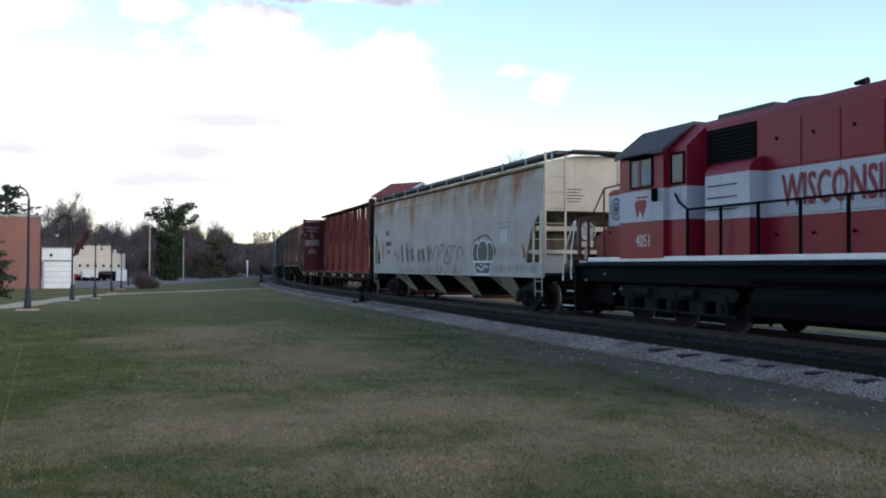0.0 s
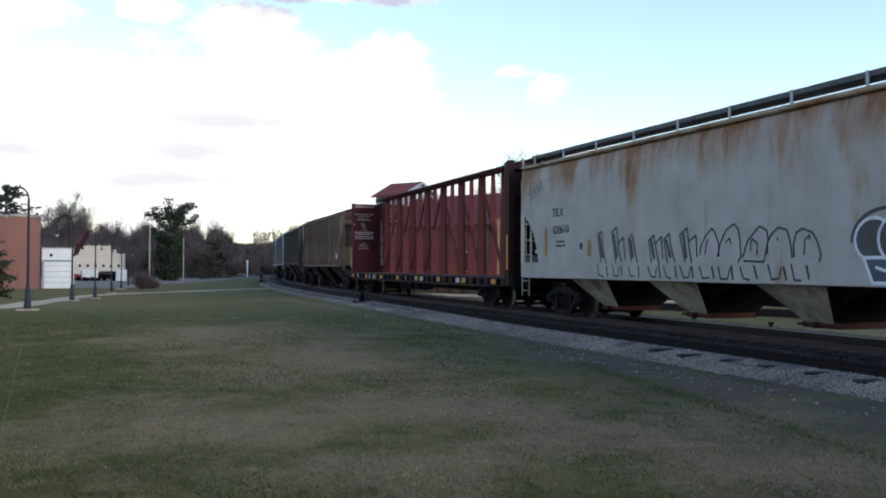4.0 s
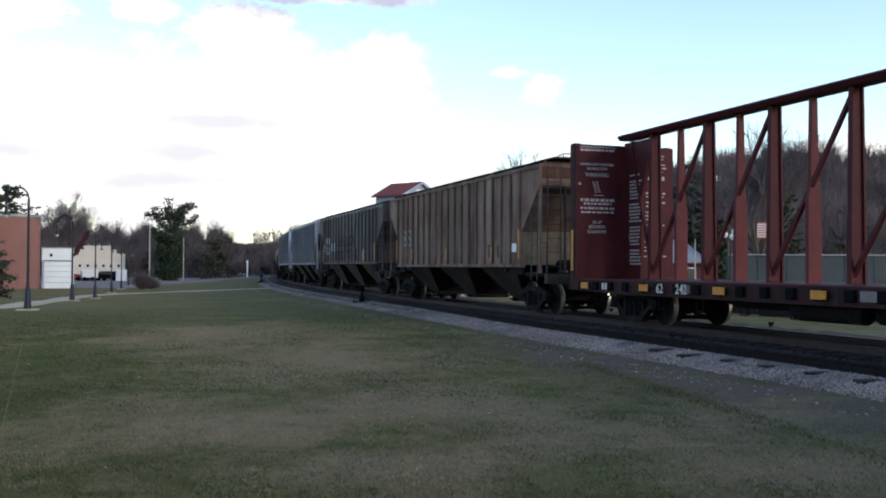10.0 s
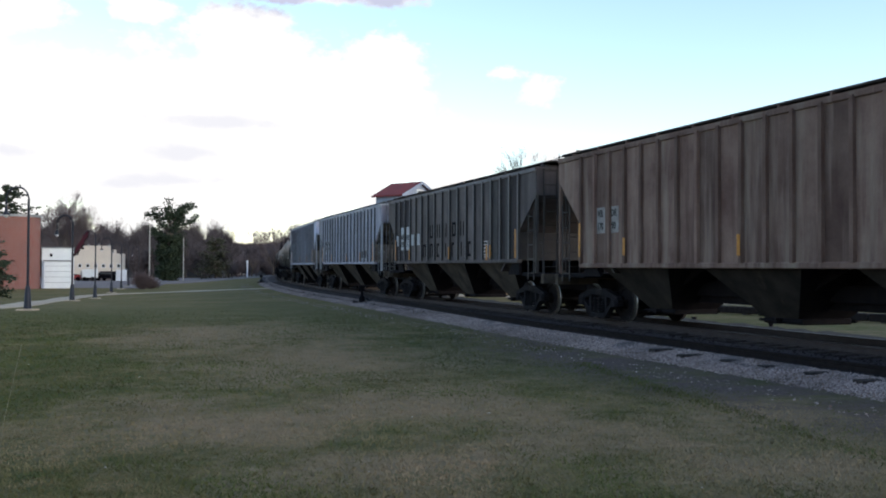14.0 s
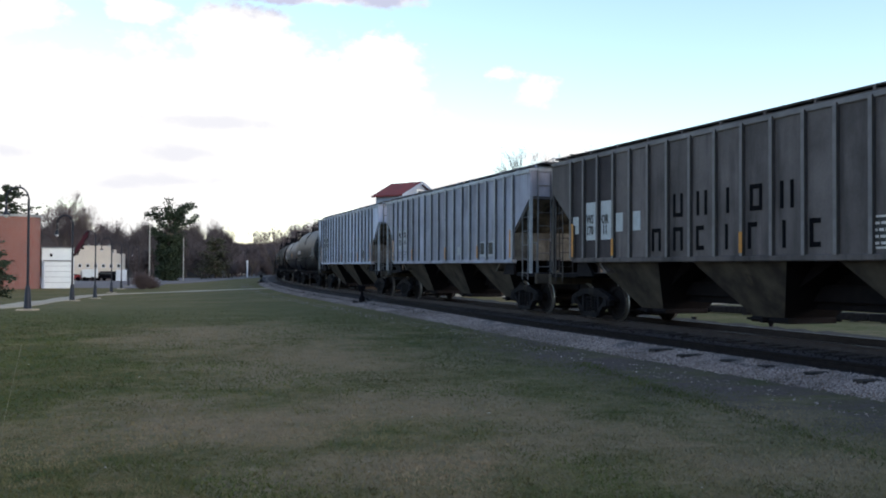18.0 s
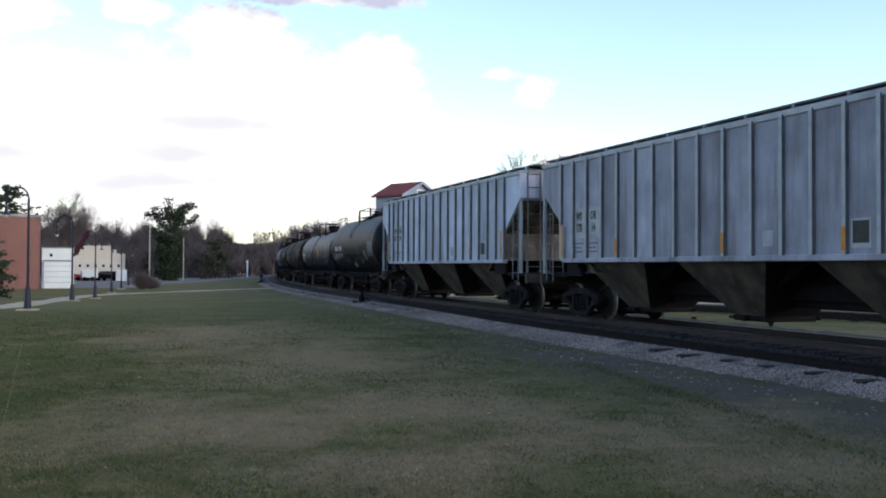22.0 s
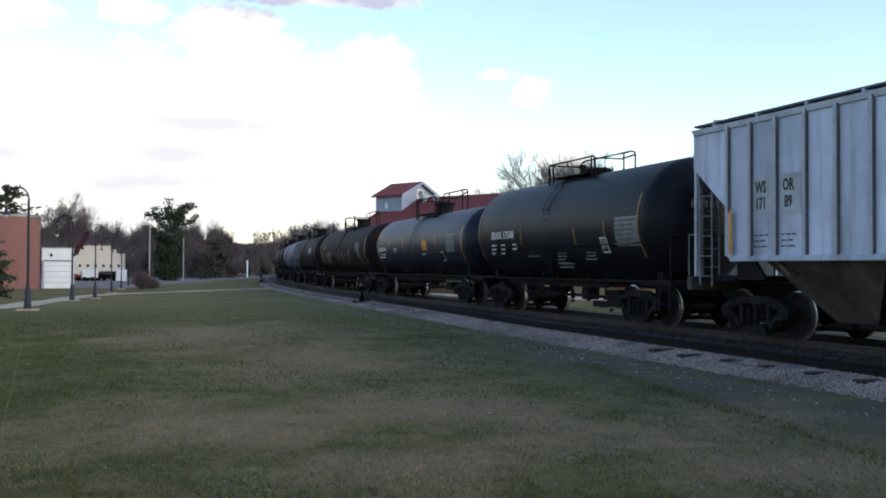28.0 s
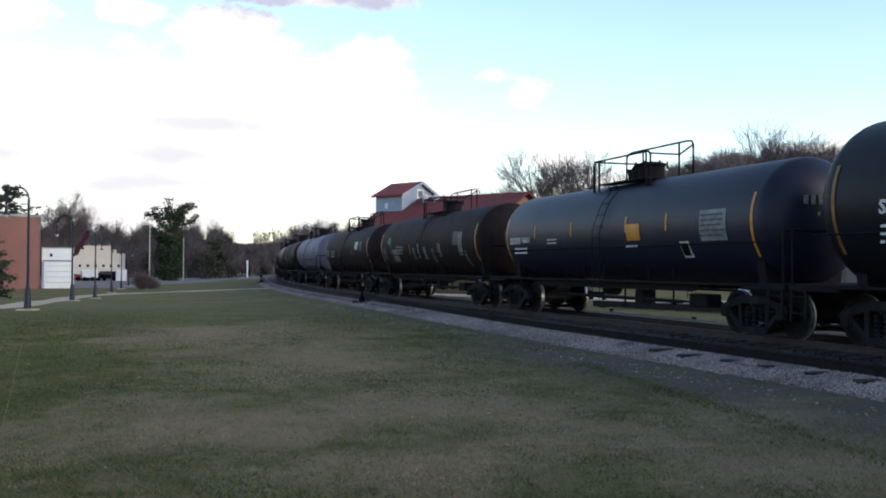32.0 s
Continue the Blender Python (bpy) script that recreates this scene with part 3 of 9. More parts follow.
def lawn_material():
    m = bpy.data.materials.new("worn_lawn")
    m.use_nodes = True
    n, l = m.node_tree.nodes, m.node_tree.links
    b = n["Principled BSDF"]
    tc = n.new("ShaderNodeTexCoord")

    def noise_at(scale, detail, rough=0.6, sc=(1, 1, 1)):
        mp = n.new("ShaderNodeMapping")
        mp.inputs["Scale"].default_value = sc
        l.new(tc.outputs["Object"], mp.inputs[0])
        t = n.new("ShaderNodeTexNoise")
        t.inputs["Scale"].default_value, t.inputs["Detail"].default_value, t.inputs["Roughness"].default_value = scale, detail, rough
        l.new(mp.outputs[0], t.inputs["Vector"])
        return t.outputs["Fac"]

    def ramp(v, lo, hi):
        r = n.new("ShaderNodeMapRange")
        r.inputs["From Min"].default_value, r.inputs["From Max"].default_value = lo, hi
        l.new(v, r.inputs["Value"])
        return r.outputs[0]

    def mix(f, c1, c2):
        x = n.new("ShaderNodeMix")
        x.data_type = "RGBA"
        l.new(f, x.inputs[0])
        for i, c in ((6, c1), (7, c2)):
            if isinstance(c, tuple):
                x.inputs[i].default_value = (*c, 1)
            else:
                l.new(c, x.inputs[i])
        return x.outputs[2]

    green = mix(ramp(noise_at(1.1, 5), 0.35, 0.65), (0.056, 0.073, 0.022), (0.09, 0.09, 0.038))
    dry = mix(ramp(noise_at(6, 4), 0.35, 0.65), (0.225, 0.178, 0.112), (0.168, 0.132, 0.082))
    da = n.new("ShaderNodeAttribute")
    da.attribute_name = "dry"
    dm = n.new("ShaderNodeMath")
    dm.operation = "MULTIPLY_ADD"
    l.new(da.outputs["Fac"], dm.inputs[0])
    dm.inputs[1].default_value = 0.3
    l.new(noise_at(0.55, 8, 0.75, (1, 1.0, 1)), dm.inputs[2])
    tuft = n.new("ShaderNodeMath")
    tuft.operation = "MULTIPLY_ADD"
    l.new(noise_at(4.2, 5, 0.7, (1, 0.8, 1)), tuft.inputs[0])
    tuft.inputs[1].default_value = 0.55
    l.new(dm.outputs[0], tuft.inputs[2])
    c = mix(ramp(tuft.outputs[0], 0.7, 1.02), green, dry)
    lush = ramp(noise_at(0.11, 3, 0.5), 0.58, 0.75)
    c = mix(lush, c, (0.07, 0.086, 0.028))
    c = mix(ramp(noise_at(28, 4, 0.7), 0.56, 0.85), c, (0.045, 0.05, 0.032))
    c = mix(ramp(noise_at(45, 3, 0.7), 0.62, 0.8), c, (0.165, 0.138, 0.085))
    # trodden, gritty ground beside the ballast
    at = n.new("ShaderNodeAttribute")
    at.attribute_name = "worn"
    w = n.new("ShaderNodeMath")
    w.operation = "MULTIPLY"
    l.new(at.outputs["Fac"], w.inputs[0])
    l.new(ramp(noise_at(0.9, 6, 0.7), 0.3, 0.56), w.inputs[1])
    grit = mix(ramp(noise_at(9, 5, 0.7), 0.35, 0.7), (0.082, 0.064, 0.058), (0.145, 0.114, 0.104))
    c = mix(w.outputs[0], c, grit)
    # the far lawn is longer and more olive; leaf litter lies under the far woods
    sp = n.new("ShaderNodeSeparateXYZ")
    l.new(tc.outputs["Object"], sp.inputs[0])
    olive = mix(ramp(noise_at(0.16, 6, 0.65), 0.38, 0.62), (0.118, 0.101, 0.037), (0.172, 0.134, 0.062))
    olive = mix(ramp(noise_at(1.6, 5, 0.7), 0.5, 0.7), olive, (0.085, 0.088, 0.032))
    c = mix(ramp(sp.outputs["Y"], 24, 48), c, olive)
    litter = mix(ramp(noise_at(0.05, 5), 0.35, 0.65), (0.05, 0.038, 0.032), (0.032, 0.026, 0.023))
    c = mix(ramp(sp.outputs["Y"], 150, 200), c, litter)
    l.new(c, b.inputs["Base Color"])
    b.inputs["Roughness"].default_value = 0.95
    b.inputs["Specular IOR Level"].default_value = 0.1
    bp = n.new("ShaderNodeBump")
    bp.inputs["Strength"].default_value, bp.inputs["Distance"].default_value = 0.9, 0.04
    l.new(noise_at(22, 5, 0.7), bp.inputs["Height"])
    l.new(bp.outputs[0], b.inputs["Normal"])
    return m


M["lawn"] = lawn_material()


def dryness(x, y):
    """Where the lawn has gone to straw: broad patches with soft edges; the strip by the path stays lush."""
    d = np.zeros_like(x)
    for cx, cy, rx, ry in ((-3.0, 10.6, 2.2, 2.2), (-2.2, 17.5, 2.2, 4.0), (0.2, 11.8, 2.2, 2.4), (-6.0, 24.0, 3.0, 6.0), (1.2, 9.3, 1.2, 1.0), (-0.8, 8.0, 1.3, 0.9), (2.9, 8.2, 1.6, 1.6), (3.6, 11.0, 1.0, 2.0)):
        d = np.maximum(d, np.exp(-((x - cx) / rx) ** 2 - ((y - cy) / ry) ** 2))
    return d - 0.55 * np.exp(-((x + 6.0 + 0.32 * (y - 12)) / 2.2) ** 2) - 0.35 * smooth(24, 34, y) + 0.35 * smooth(2.5, 5.0, -off_track(x, y)) * (1 - smooth(60, 90, y))


def graded(lo, hi, fine_lo, fine_hi, step, grow):
    a = list(np.arange(fine_lo, fine_hi + 1e-6, step))
    d = step
    while a[-1] < hi:
        d *= grow
        a.append(min(hi, a[-1] + d))
    d = step
    while a[0] > lo:
        d *= grow
        a.insert(0, max(lo, a[0] - d))
    return np.array(a)


def build_ground():
    xs, ys = graded(-2500, 2500, -40, 50, 1.0, 1.14), graded(-300, 3500, -4, 110, 1.0, 1.12)
    X, Y = np.meshgrid(xs, ys)
    Z = ground_z(X, Y)
    nx, ny = len(xs), len(ys)
    v = np.stack([X.ravel(), Y.ravel(), Z.ravel()], 1).tolist()
    f = [(j * nx + i, j * nx + i + 1, (j + 1) * nx + i + 1, (j + 1) * nx + i) for j in range(ny - 1) for i in range(nx - 1)]
    me = bpy.data.meshes.new("ground")
    me.from_pydata(v, [], f)
    me.materials.append(M["lawn"])
    o = off_track(X, Y).ravel()
    worn = np.clip(smooth(2.8, 3.6, o) * (1 - smooth(5.6, 7.0, o)) * (1 - smooth(17, 26, Y.ravel())) * 1.3 + smooth(2.8, 3.4, o) * (1 - smooth(4.2, 5.2, o)) * 0.8, 0, 1).astype(np.float32)
    me.attributes.new("worn", "FLOAT", "POINT").data.foreach_set("value", worn)
    me.attributes.new("dry", "FLOAT", "POINT").data.foreach_set("value", dryness(X.ravel(), Y.ravel()).astype(np.float32))
    me.polygons.foreach_set("use_smooth", [True] * len(me.polygons))
    return tagged(new("ground", me), "worn park lawn, green with dry tan patches", "ground", kind="structure")


build_ground()


def strip(name, s0, s1, step, profile, material, label="", kind="structure", category="", jitter=0.0):
    """A band along the track whose section is a list of (side, z)."""
    vs, fs = [], []
    k = len(profile(s0) if callable(profile) else profile)
    ss = np.arange(s0, s1 + 1e-6, step)
    rnd = random.Random(4)
    for s in ss:
        for i, (o, z) in enumerate(profile(s) if callable(profile) else profile):
            edge = jitter if i in (0, k - 1) else jitter * 0.25
            vs.append(tuple(rail_point(s, o + rnd.uniform(-edge, edge), z + rnd.uniform(-0.2, 0.2) * jitter * (0 if i in (0, k - 1) else 1))))
    for j in range(len(ss) - 1):
        for i in range(k - 1):
            fs.append((j * k + i, (j + 1) * k + i, (j + 1) * k + i + 1, j * k + i + 1))
    sh = Shape().add(vs, fs)
    return tagged(part(name, sh, material), label, category, kind=kind)


# dark oily ballast between the rails, paler shoulder spread towards the lawn
strip("ballast_bed", -260, 60, 0.5, [(-3.0, -0.45), (-2.1, -0.2), (-1.45, -0.17), (0, -0.17), (1.45, -0.17), (1.95, -0.19), (2.95, -0.24), (3.4, -0.34)], M["ballast"],
      "dark oily ballast under the rails", category="ballast", jitter=0.05)


# far verge: cinders coloured dark enough to hold the train's shadow
strip("cinder_verge", -260, 60, 0.5, [(-4.6, -0.36), (-4.2, -0.27), (-3.4, -0.24), (-2.4, -0.21)], M["cindershade"],
      "dark cinder verge beyond the track, the train's shade in its colour", category="ballast", jitter=0.22)


def shoulder_edges(s):
    """Where the pale stone begins and ends beside the track: it widens towards the crossing."""
    return 2.2 + 0.65 * smooth(-14, 2, s), 3.55 + 0.45 * smooth(-16, 5, s)


def shoulder(s):
    a, b = (float(v) for v in shoulder_edges(np.array(s)))
    return [(a, -0.245), (a + 0.12, -0.2), ((a + b) / 2, -0.25), (b - 0.35, -0.3), (b, -0.38)]


strip("ballast_shoulder", -260, 60, 0.5, shoulder, M["shoulder"],
      "grey crushed-stone ballast shoulder", category="ballast", jitter=0.12)


def build_track():
    tr = thing("railway_track", "curving railway track on dark wooden ties", "track", kind="structure")
    for side, nm in ((0.7525, "rail"), (-0.7525, "rail")):
        ss = np.arange(-260, 60.1, 1.0)
        prof = [(-0.07, -0.165), (-0.02, -0.14), (-0.012, -0.05), (-0.036, -0.04), (-0.036, -0.004), (-0.02, 0.0),
                (0.02, 0.0), (0.036, -0.004), (0.036, -0.04), (0.012, -0.05), (0.02, -0.14), (0.07, -0.165)]
        sh = Shape()
        k = len(prof)
        sh.add([tuple(rail_point(s, side + o, z)) for s in ss for o, z in prof],
               [(j * k + i, (j + 1) * k + i, (j + 1) * k + (i + 1) % k, j * k + (i + 1) % k) for j in range(len(ss) - 1) for i in range(k)])
        rl = part(nm, sh, M["rail"], tr, "worn steel rail")
        head = Shape()
        head.add([tuple(rail_point(s, side + o, 0.002)) for s in ss for o in (-0.03, 0.03)],
                 [(2 * j, 2 * j + 1, 2 * j + 3, 2 * j + 2) for j in range(len(ss) - 1)])
        part("running_surface", head, M["railtop"], rl, "bright polished rail head")
    # a turnout's outer rail leaves the main track and runs on along the pale stone
    ss = np.arange(-26, 60.1, 1.0)
    off = np.where(ss < -14, 0.95 + 1.23 * smooth(-27, -14, ss), shoulder_edges(ss)[0] - 0.03)
    k = len(prof)
    sh = Shape()
    sh.add([tuple(rail_point(s, q + o, z - 0.035)) for s, q in zip(ss, off) for o, z in prof],
           [(j * k + i, (j + 1) * k + i, (j + 1) * k + (i + 1) % k, j * k + (i + 1) % k) for j in range(len(ss) - 1) for i in range(k)])
    part("turnout_rail", sh, M["wheel"], tr, "dull brown siding rail")
    return tr


TRACK = build_track()

CLOUDS = cloud_layer()

# ---- the train; each car's x axis points the way it runs, -y is the side towards the lawn ----
TRAIN, WHEELS, SHELL = [], [], {}
_cache = {}


def shared(key, make):
    if key not in _cache:
        _cache[key] = make()
    return _cache[key]


def wheel_mesh(radius):
    sh = Shape()
    for sg in (-1, 1):
        g = 0.7525 * sg
        pr = [(g - sg * 0.06, 0.12), (g - sg * 0.055, radius * 0.72), (g - sg * 0.075, radius * 0.82), (g - sg * 0.075, radius + 0.025), (g - sg * 0.04, radius + 0.025),
              (g - sg * 0.03, radius), (g + sg * 0.06, radius - 0.003), (g + sg * 0.06, radius * 0.82), (g + sg * 0.02, radius * 0.74), (g + sg * 0.05, 0.14), (g + sg * 0.09, 0.13), (g + sg * 0.09, 0.0)]
        sh.turned(pr, "y", 28)
    sh.rod((0, -1.0, 0), (0, 1.0, 0), 0.085, 10)
    for sg in (-1, 1):
        for k in range(3):
            a = 2 * math.pi * k / 3
            sh.rod((0.06 * math.cos(a), sg * 1.0, 0.06 * math.sin(a)), (0.06 * math.cos(a), sg * 1.02, 0.06 * math.sin(a)), 0.016, 5)
    me = sh.mesh("wheelset", M["wheel"], True)
    # the worn tread and the flange shine
    me.materials.append(M["tread"])
    for p in me.polygons:
        c = p.center
        if abs(math.hypot(c.x, c.z) - radius) < 0.012 and abs(c.y) > 0.7:
            p.material_index = 1
    return me


def side_frame(spacing, radius):
    sh = Shape()
    h = spacing / 2
    for sg in (-1, 1):
        y0, y1 = sg * 0.97, sg * 1.13
        sh.prism([(-h - 0.2, radius + 0.06), (-h - 0.12, radius + 0.17), (-0.38, radius + 0.36), (0.38, radius + 0.36), (h + 0.12, radius + 0.17), (h + 0.2, radius + 0.06),
                  (h + 0.14, radius + 0.02), (0.36, radius + 0.2), (-0.36, radius + 0.2), (-h - 0.14, radius + 0.02)], y0, y1)
        sh.prism([(-h + 0.16, radius + 0.04), (-0.34, radius - 0.27), (0.34, radius - 0.27), (h - 0.16, radius + 0.04), (h - 0.02, radius + 0.04), (0.36, radius - 0.4), (-0.36, radius - 0.4), (-h + 0.02, radius + 0.04)], y0, y1)
        for xx in (-0.42, 0.42):
            sh.bbox(xx - 0.055, xx + 0.055, y0, y1, radius - 0.36, radius + 0.26, 0.015)
        for xx in (-h, h):
            sh.bbox(xx - 0.15, xx + 0.15, y0 - 0.02 * sg, y1 + 0.03 * sg, radius - 0.1, radius + 0.15, 0.03)
            sh.rod((xx, y1, radius), (xx, y1 + sg * 0.05, radius), 0.105, 12)
        for xx in (-0.22, 0, 0.22):
            for k in range(5):
                zz = radius - 0.25 + k * 0.08
                sh.turned([(zz, 0.055), (zz + 0.02, 0.075), (zz + 0.045, 0.075), (zz + 0.065, 0.055)], "z", 8, (xx, (y0 + y1) / 2, 0))
    sh.bbox(-0.22, 0.22, -1.0, 1.0, radius + 0.02, radius + 0.28, 0.03)
    sh.bbox(-0.3, 0.3, -0.95, 0.95, radius - 0.36, radius - 0.28, 0.02)
    for yy in (-0.3, 0.3):
        sh.bbox(-h + 0.3, h - 0.3, yy - 0.04, yy + 0.04, radius - 0.18, radius - 0.08, 0.015)
    for xx in (-h + 0.47, h - 0.47):
        for yy in (-0.7525, 0.7525):
            sh.bbox(xx - 0.03, xx + 0.05, yy - 0.07, yy + 0.07, radius - 0.26, radius + 0.08, 0.02)
    for xx in (-h + 0.52, h - 0.52):
        sh.bbox(xx - 0.05, xx + 0.05, -0.85, 0.85, radius - 0.2, radius - 0.05, 0.02)
    return sh.mesh("truck", M["cast"])


def trucks(car, xs, radius=0.46, spacing=1.78):
    for x in xs:
        tk = part("truck", shared(("truck", spacing), lambda: side_frame(spacing, radius)), None, car, at=(x, 0, 0))
        for sx in (-1, 1):
            at = Vector((sx * spacing / 2, 0, radius))
            ws = part("wheelset", shared(("wheels", radius), lambda: wheel_mesh(radius)), None, tk, at=at)
            WHEELS.append((ws, at, radius))


def coupler(car, x, sg, z=0.88):
    def make():
        sh = Shape()
        sh.bbox(-0.75, 0.0, -0.09, 0.09, z - 0.1, z + 0.1, 0.02)
        sh.prism([(0.0, -0.1), (0.12, -0.16), (0.3, -0.15), (0.32, -0.05), (0.22, -0.02), (0.2, 0.08), (0.28, 0.12), (0.26, 0.2), (0.1, 0.16), (0.0, 0.1)], z - 0.15, z + 0.15, "z")
        sh.tube([(-0.3, 0.2, z - 0.05), (0.0, 0.24, z - 0.3), (0.2, 0.2, z - 0.45), (0.36, 0.08, z - 0.42)], 0.025, 6)
        return sh.mesh("coupler", M["steel"])
    part("coupler", shared(("coupler", z), make), None, car, at=pose(x, 0, 0, 0, 0, 0 if sg > 0 else 180))


def ladder(x, y, z0, z1, width, dirx=True, rungs=None, r=0.016, rail=0.03):
    """A ladder in the plane of the side (dirx) or of the end."""
    sh = Shape()
    n = rungs or max(2, int((z1 - z0) / 0.4))
    if dirx:
        for xx in (x - width / 2, x + width / 2):
            sh.box(xx - rail, xx + rail, y - 0.01, y + 0.01, z0, z1)
        for k in range(n):
            zz = z0 + (k + 0.5) * (z1 - z0) / n
            sh.rod((x - width / 2, y, zz), (x + width / 2, y, zz), r, 5)
    else:
        for yy in (y - width / 2, y + width / 2):
            sh.box(x - 0.01, x + 0.01, yy - rail, yy + rail, z0, z1)
        for k in range(n):
            zz = z0 + (k + 0.5) * (z1 - z0) / n
            sh.rod((x, y - width / 2, zz), (x, y + width / 2, zz), r, 5)
    return sh


def bay_shape(cx, top_half, bot_half, z_top, z_bot, wy_top=1.42, wy_bot=1.15):
    sh = Shape()
    v = [(cx + sx * top_half, sy * wy_top, z_top) for sx, sy in ((-1, -1), (1, -1), (1, 1), (-1, 1))]
    v += [(cx + sx * bot_half, sy * wy_bot, z_bot) for sx, sy in ((-1, -1), (1, -1), (1, 1), (-1, 1))]
    sh.add(v, [(0, 1, 2, 3), (7, 6, 5, 4), (0, 4, 5, 1), (1, 5, 6, 2), (2, 6, 7, 3), (3, 7, 4, 0)])
    return sh


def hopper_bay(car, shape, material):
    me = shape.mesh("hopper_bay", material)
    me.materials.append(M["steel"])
    # end slopes get dark steel: their shade is put into the colour
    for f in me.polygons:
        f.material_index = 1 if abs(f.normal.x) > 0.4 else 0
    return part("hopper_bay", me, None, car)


def gate_shape(cx, half, z):
    sh = Shape()
    sh.bbox(cx - half - 0.12, cx + half + 0.12, -0.62, 0.62, z - 0.1, z + 0.02, 0.02)
    for sy in (-1, 1):
        sh.rod((cx - half - 0.2, sy * 0.64, z - 0.04), (cx + half + 0.2, sy * 0.64, z - 0.04), 0.03, 6)
        sh.rod((cx, sy * 0.6, z - 0.04), (cx, sy * 0.8, z - 0.04), 0.06, 8)
    return sh


def arch(half, z_eave, z_top, n=8, over=0.0):
    return [(-half - over + (2 * (half + over)) * i / n, z_eave + (z_top - z_eave) * (1 - (2 * i / n - 1) ** 2)) for i in range(n + 1)]


def ribbed_hopper(label, body, rib, start, n_ribs, frame_mat, ladder_mat, bay_mat, group="covered hopper cars", patches=(), eave=4.33, sill=1.6, cut=3.5):
    """A three-bay covered hopper with outside ribs and cut-away ends."""
    car = thing("hopper_car", label, "freight car", group)
    H, EAVE, SILL, W = 8.2, eave, sill, 1.56
    rd = 0.075
    plate_mat = M["sootshade"] if body is M["upgrey"] else M["endtan"] if body is M["brown"] else M["endgrey"]
    lad = M["sootshade"] if body is M["brown"] else M["ladder"] if rib is M["palerib"] else M["sootshade"] if rib is M["uprib"] else body
    side = [(-H, EAVE), (-H, cut), (-H + 1.35, 2.45), (-H + 1.35, SILL), (H - 1.35, SILL), (H - 1.35, 2.45), (H, cut), (H, EAVE)]
    part("body", Shape().prism(side, -W, W), body, car)
    part("roof", Shape().prism([(-W - 0.03, EAVE - 0.06)] + arch(W + 0.03, EAVE, EAVE + 0.11) + [(W + 0.03, EAVE - 0.06)], -H - 0.03, H + 0.03, "x"), frame_mat, car, "weathered steel roof")
    part("trough_hatch", Shape().bbox(-H + 0.6, H - 0.6, -0.3, 0.3, EAVE + 0.08, EAVE + 0.17, 0.03), frame_mat, car)
    walkway = Shape()
    for y0, y1 in ((-1.25, -0.55), (0.55, 1.25)):
        walkway.bbox(-H - 0.1, H + 0.1, y0, y1, EAVE + 0.13, EAVE + 0.18, 0.01)
    for sx in (-1, 1):
        walkway.bbox(sx * H - 0.45, sx * H + 0.1 + 0.25 * sx, -1.25, 1.25, EAVE + 0.13, EAVE + 0.18, 0.01)
    part("running_board", walkway, M["boardgrey"] if ladder_mat is M["palerib"] else M["sootboard"], car, "steel grating running boards")
    for k in range(12):
        x = -H + 0.3 + k * (2 * H - 0.6) / 11
        part("board_bracket", shared(("brk", EAVE, body.name), lambda: Shape().bbox(-0.03, 0.03, -1.28, 1.28, EAVE - 0.02, EAVE + 0.15, 0.01).mesh("board_bracket", body)), None, car, at=(x, 0, 0))

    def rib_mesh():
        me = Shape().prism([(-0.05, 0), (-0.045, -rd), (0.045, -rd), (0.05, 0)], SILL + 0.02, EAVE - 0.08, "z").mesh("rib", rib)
        # the flanks' shade is put into a darker material, chosen by facing
        me.materials.append(M["ribflank"] if rib is M["palerib"] else M["sootshade"] if rib is M["uprib"] else rib)
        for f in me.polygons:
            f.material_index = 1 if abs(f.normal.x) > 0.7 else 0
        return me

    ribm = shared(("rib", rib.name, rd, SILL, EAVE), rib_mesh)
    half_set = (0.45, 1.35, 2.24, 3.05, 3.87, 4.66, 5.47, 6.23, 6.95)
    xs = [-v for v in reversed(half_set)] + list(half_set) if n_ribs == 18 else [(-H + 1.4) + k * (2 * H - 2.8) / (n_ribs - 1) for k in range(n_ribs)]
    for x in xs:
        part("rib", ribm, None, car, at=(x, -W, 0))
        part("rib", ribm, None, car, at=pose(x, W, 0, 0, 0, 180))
    for a, b in zip(xs, xs[1:]):
        part("side_panel", Shape().box(a + 0.055, b - 0.055, -W - 0.0006, -W + 0.02, SILL + 0.04, EAVE - 0.14), M["updark"] if body is M["upgrey"] and abs(a + b) > 9.6 else body, car)
    for sy in (-1, 1):
        part("side_sill", Shape().bbox(-H + 1.3, H - 1.3, sy * (W - 0.12), sy * (W + 0.05), SILL - 0.09, SILL + 0.03, 0.02), body, car)
        part("top_chord", Shape().bbox(-H + 0.02, H - 0.02, sy * (W - 0.05), sy * (W + 0.04), EAVE - 0.13, EAVE - 0.02, 0.015), rib, car)
    # cross ridges in dark steel stand for the shade between the bays
    for c in (-4.45, 0.0, 4.45):
        part("cross_ridge", Shape().prism([(c - 2.2, SILL - 0.03), (c + 2.2, SILL - 0.03), (c + 0.55, 0.72), (c - 0.55, 0.72)], -0.75, 0.75), M["steel"], car)
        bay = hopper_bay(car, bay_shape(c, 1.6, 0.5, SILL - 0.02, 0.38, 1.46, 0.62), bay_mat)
        part("outlet_gate", gate_shape(c, 0.46, 0.36), M["steel"], bay)
    part("centre_sill", Shape().bbox(-H - 0.45, H + 0.45, -0.2, 0.2, 0.72, 1.05, 0.02), M["steel"], car)
    part("shear_plate", Shape().bbox(-H + 2.2, H - 2.2, -0.03, 0.03, 0.56, 1.3, 0.01), M["steel"], car)
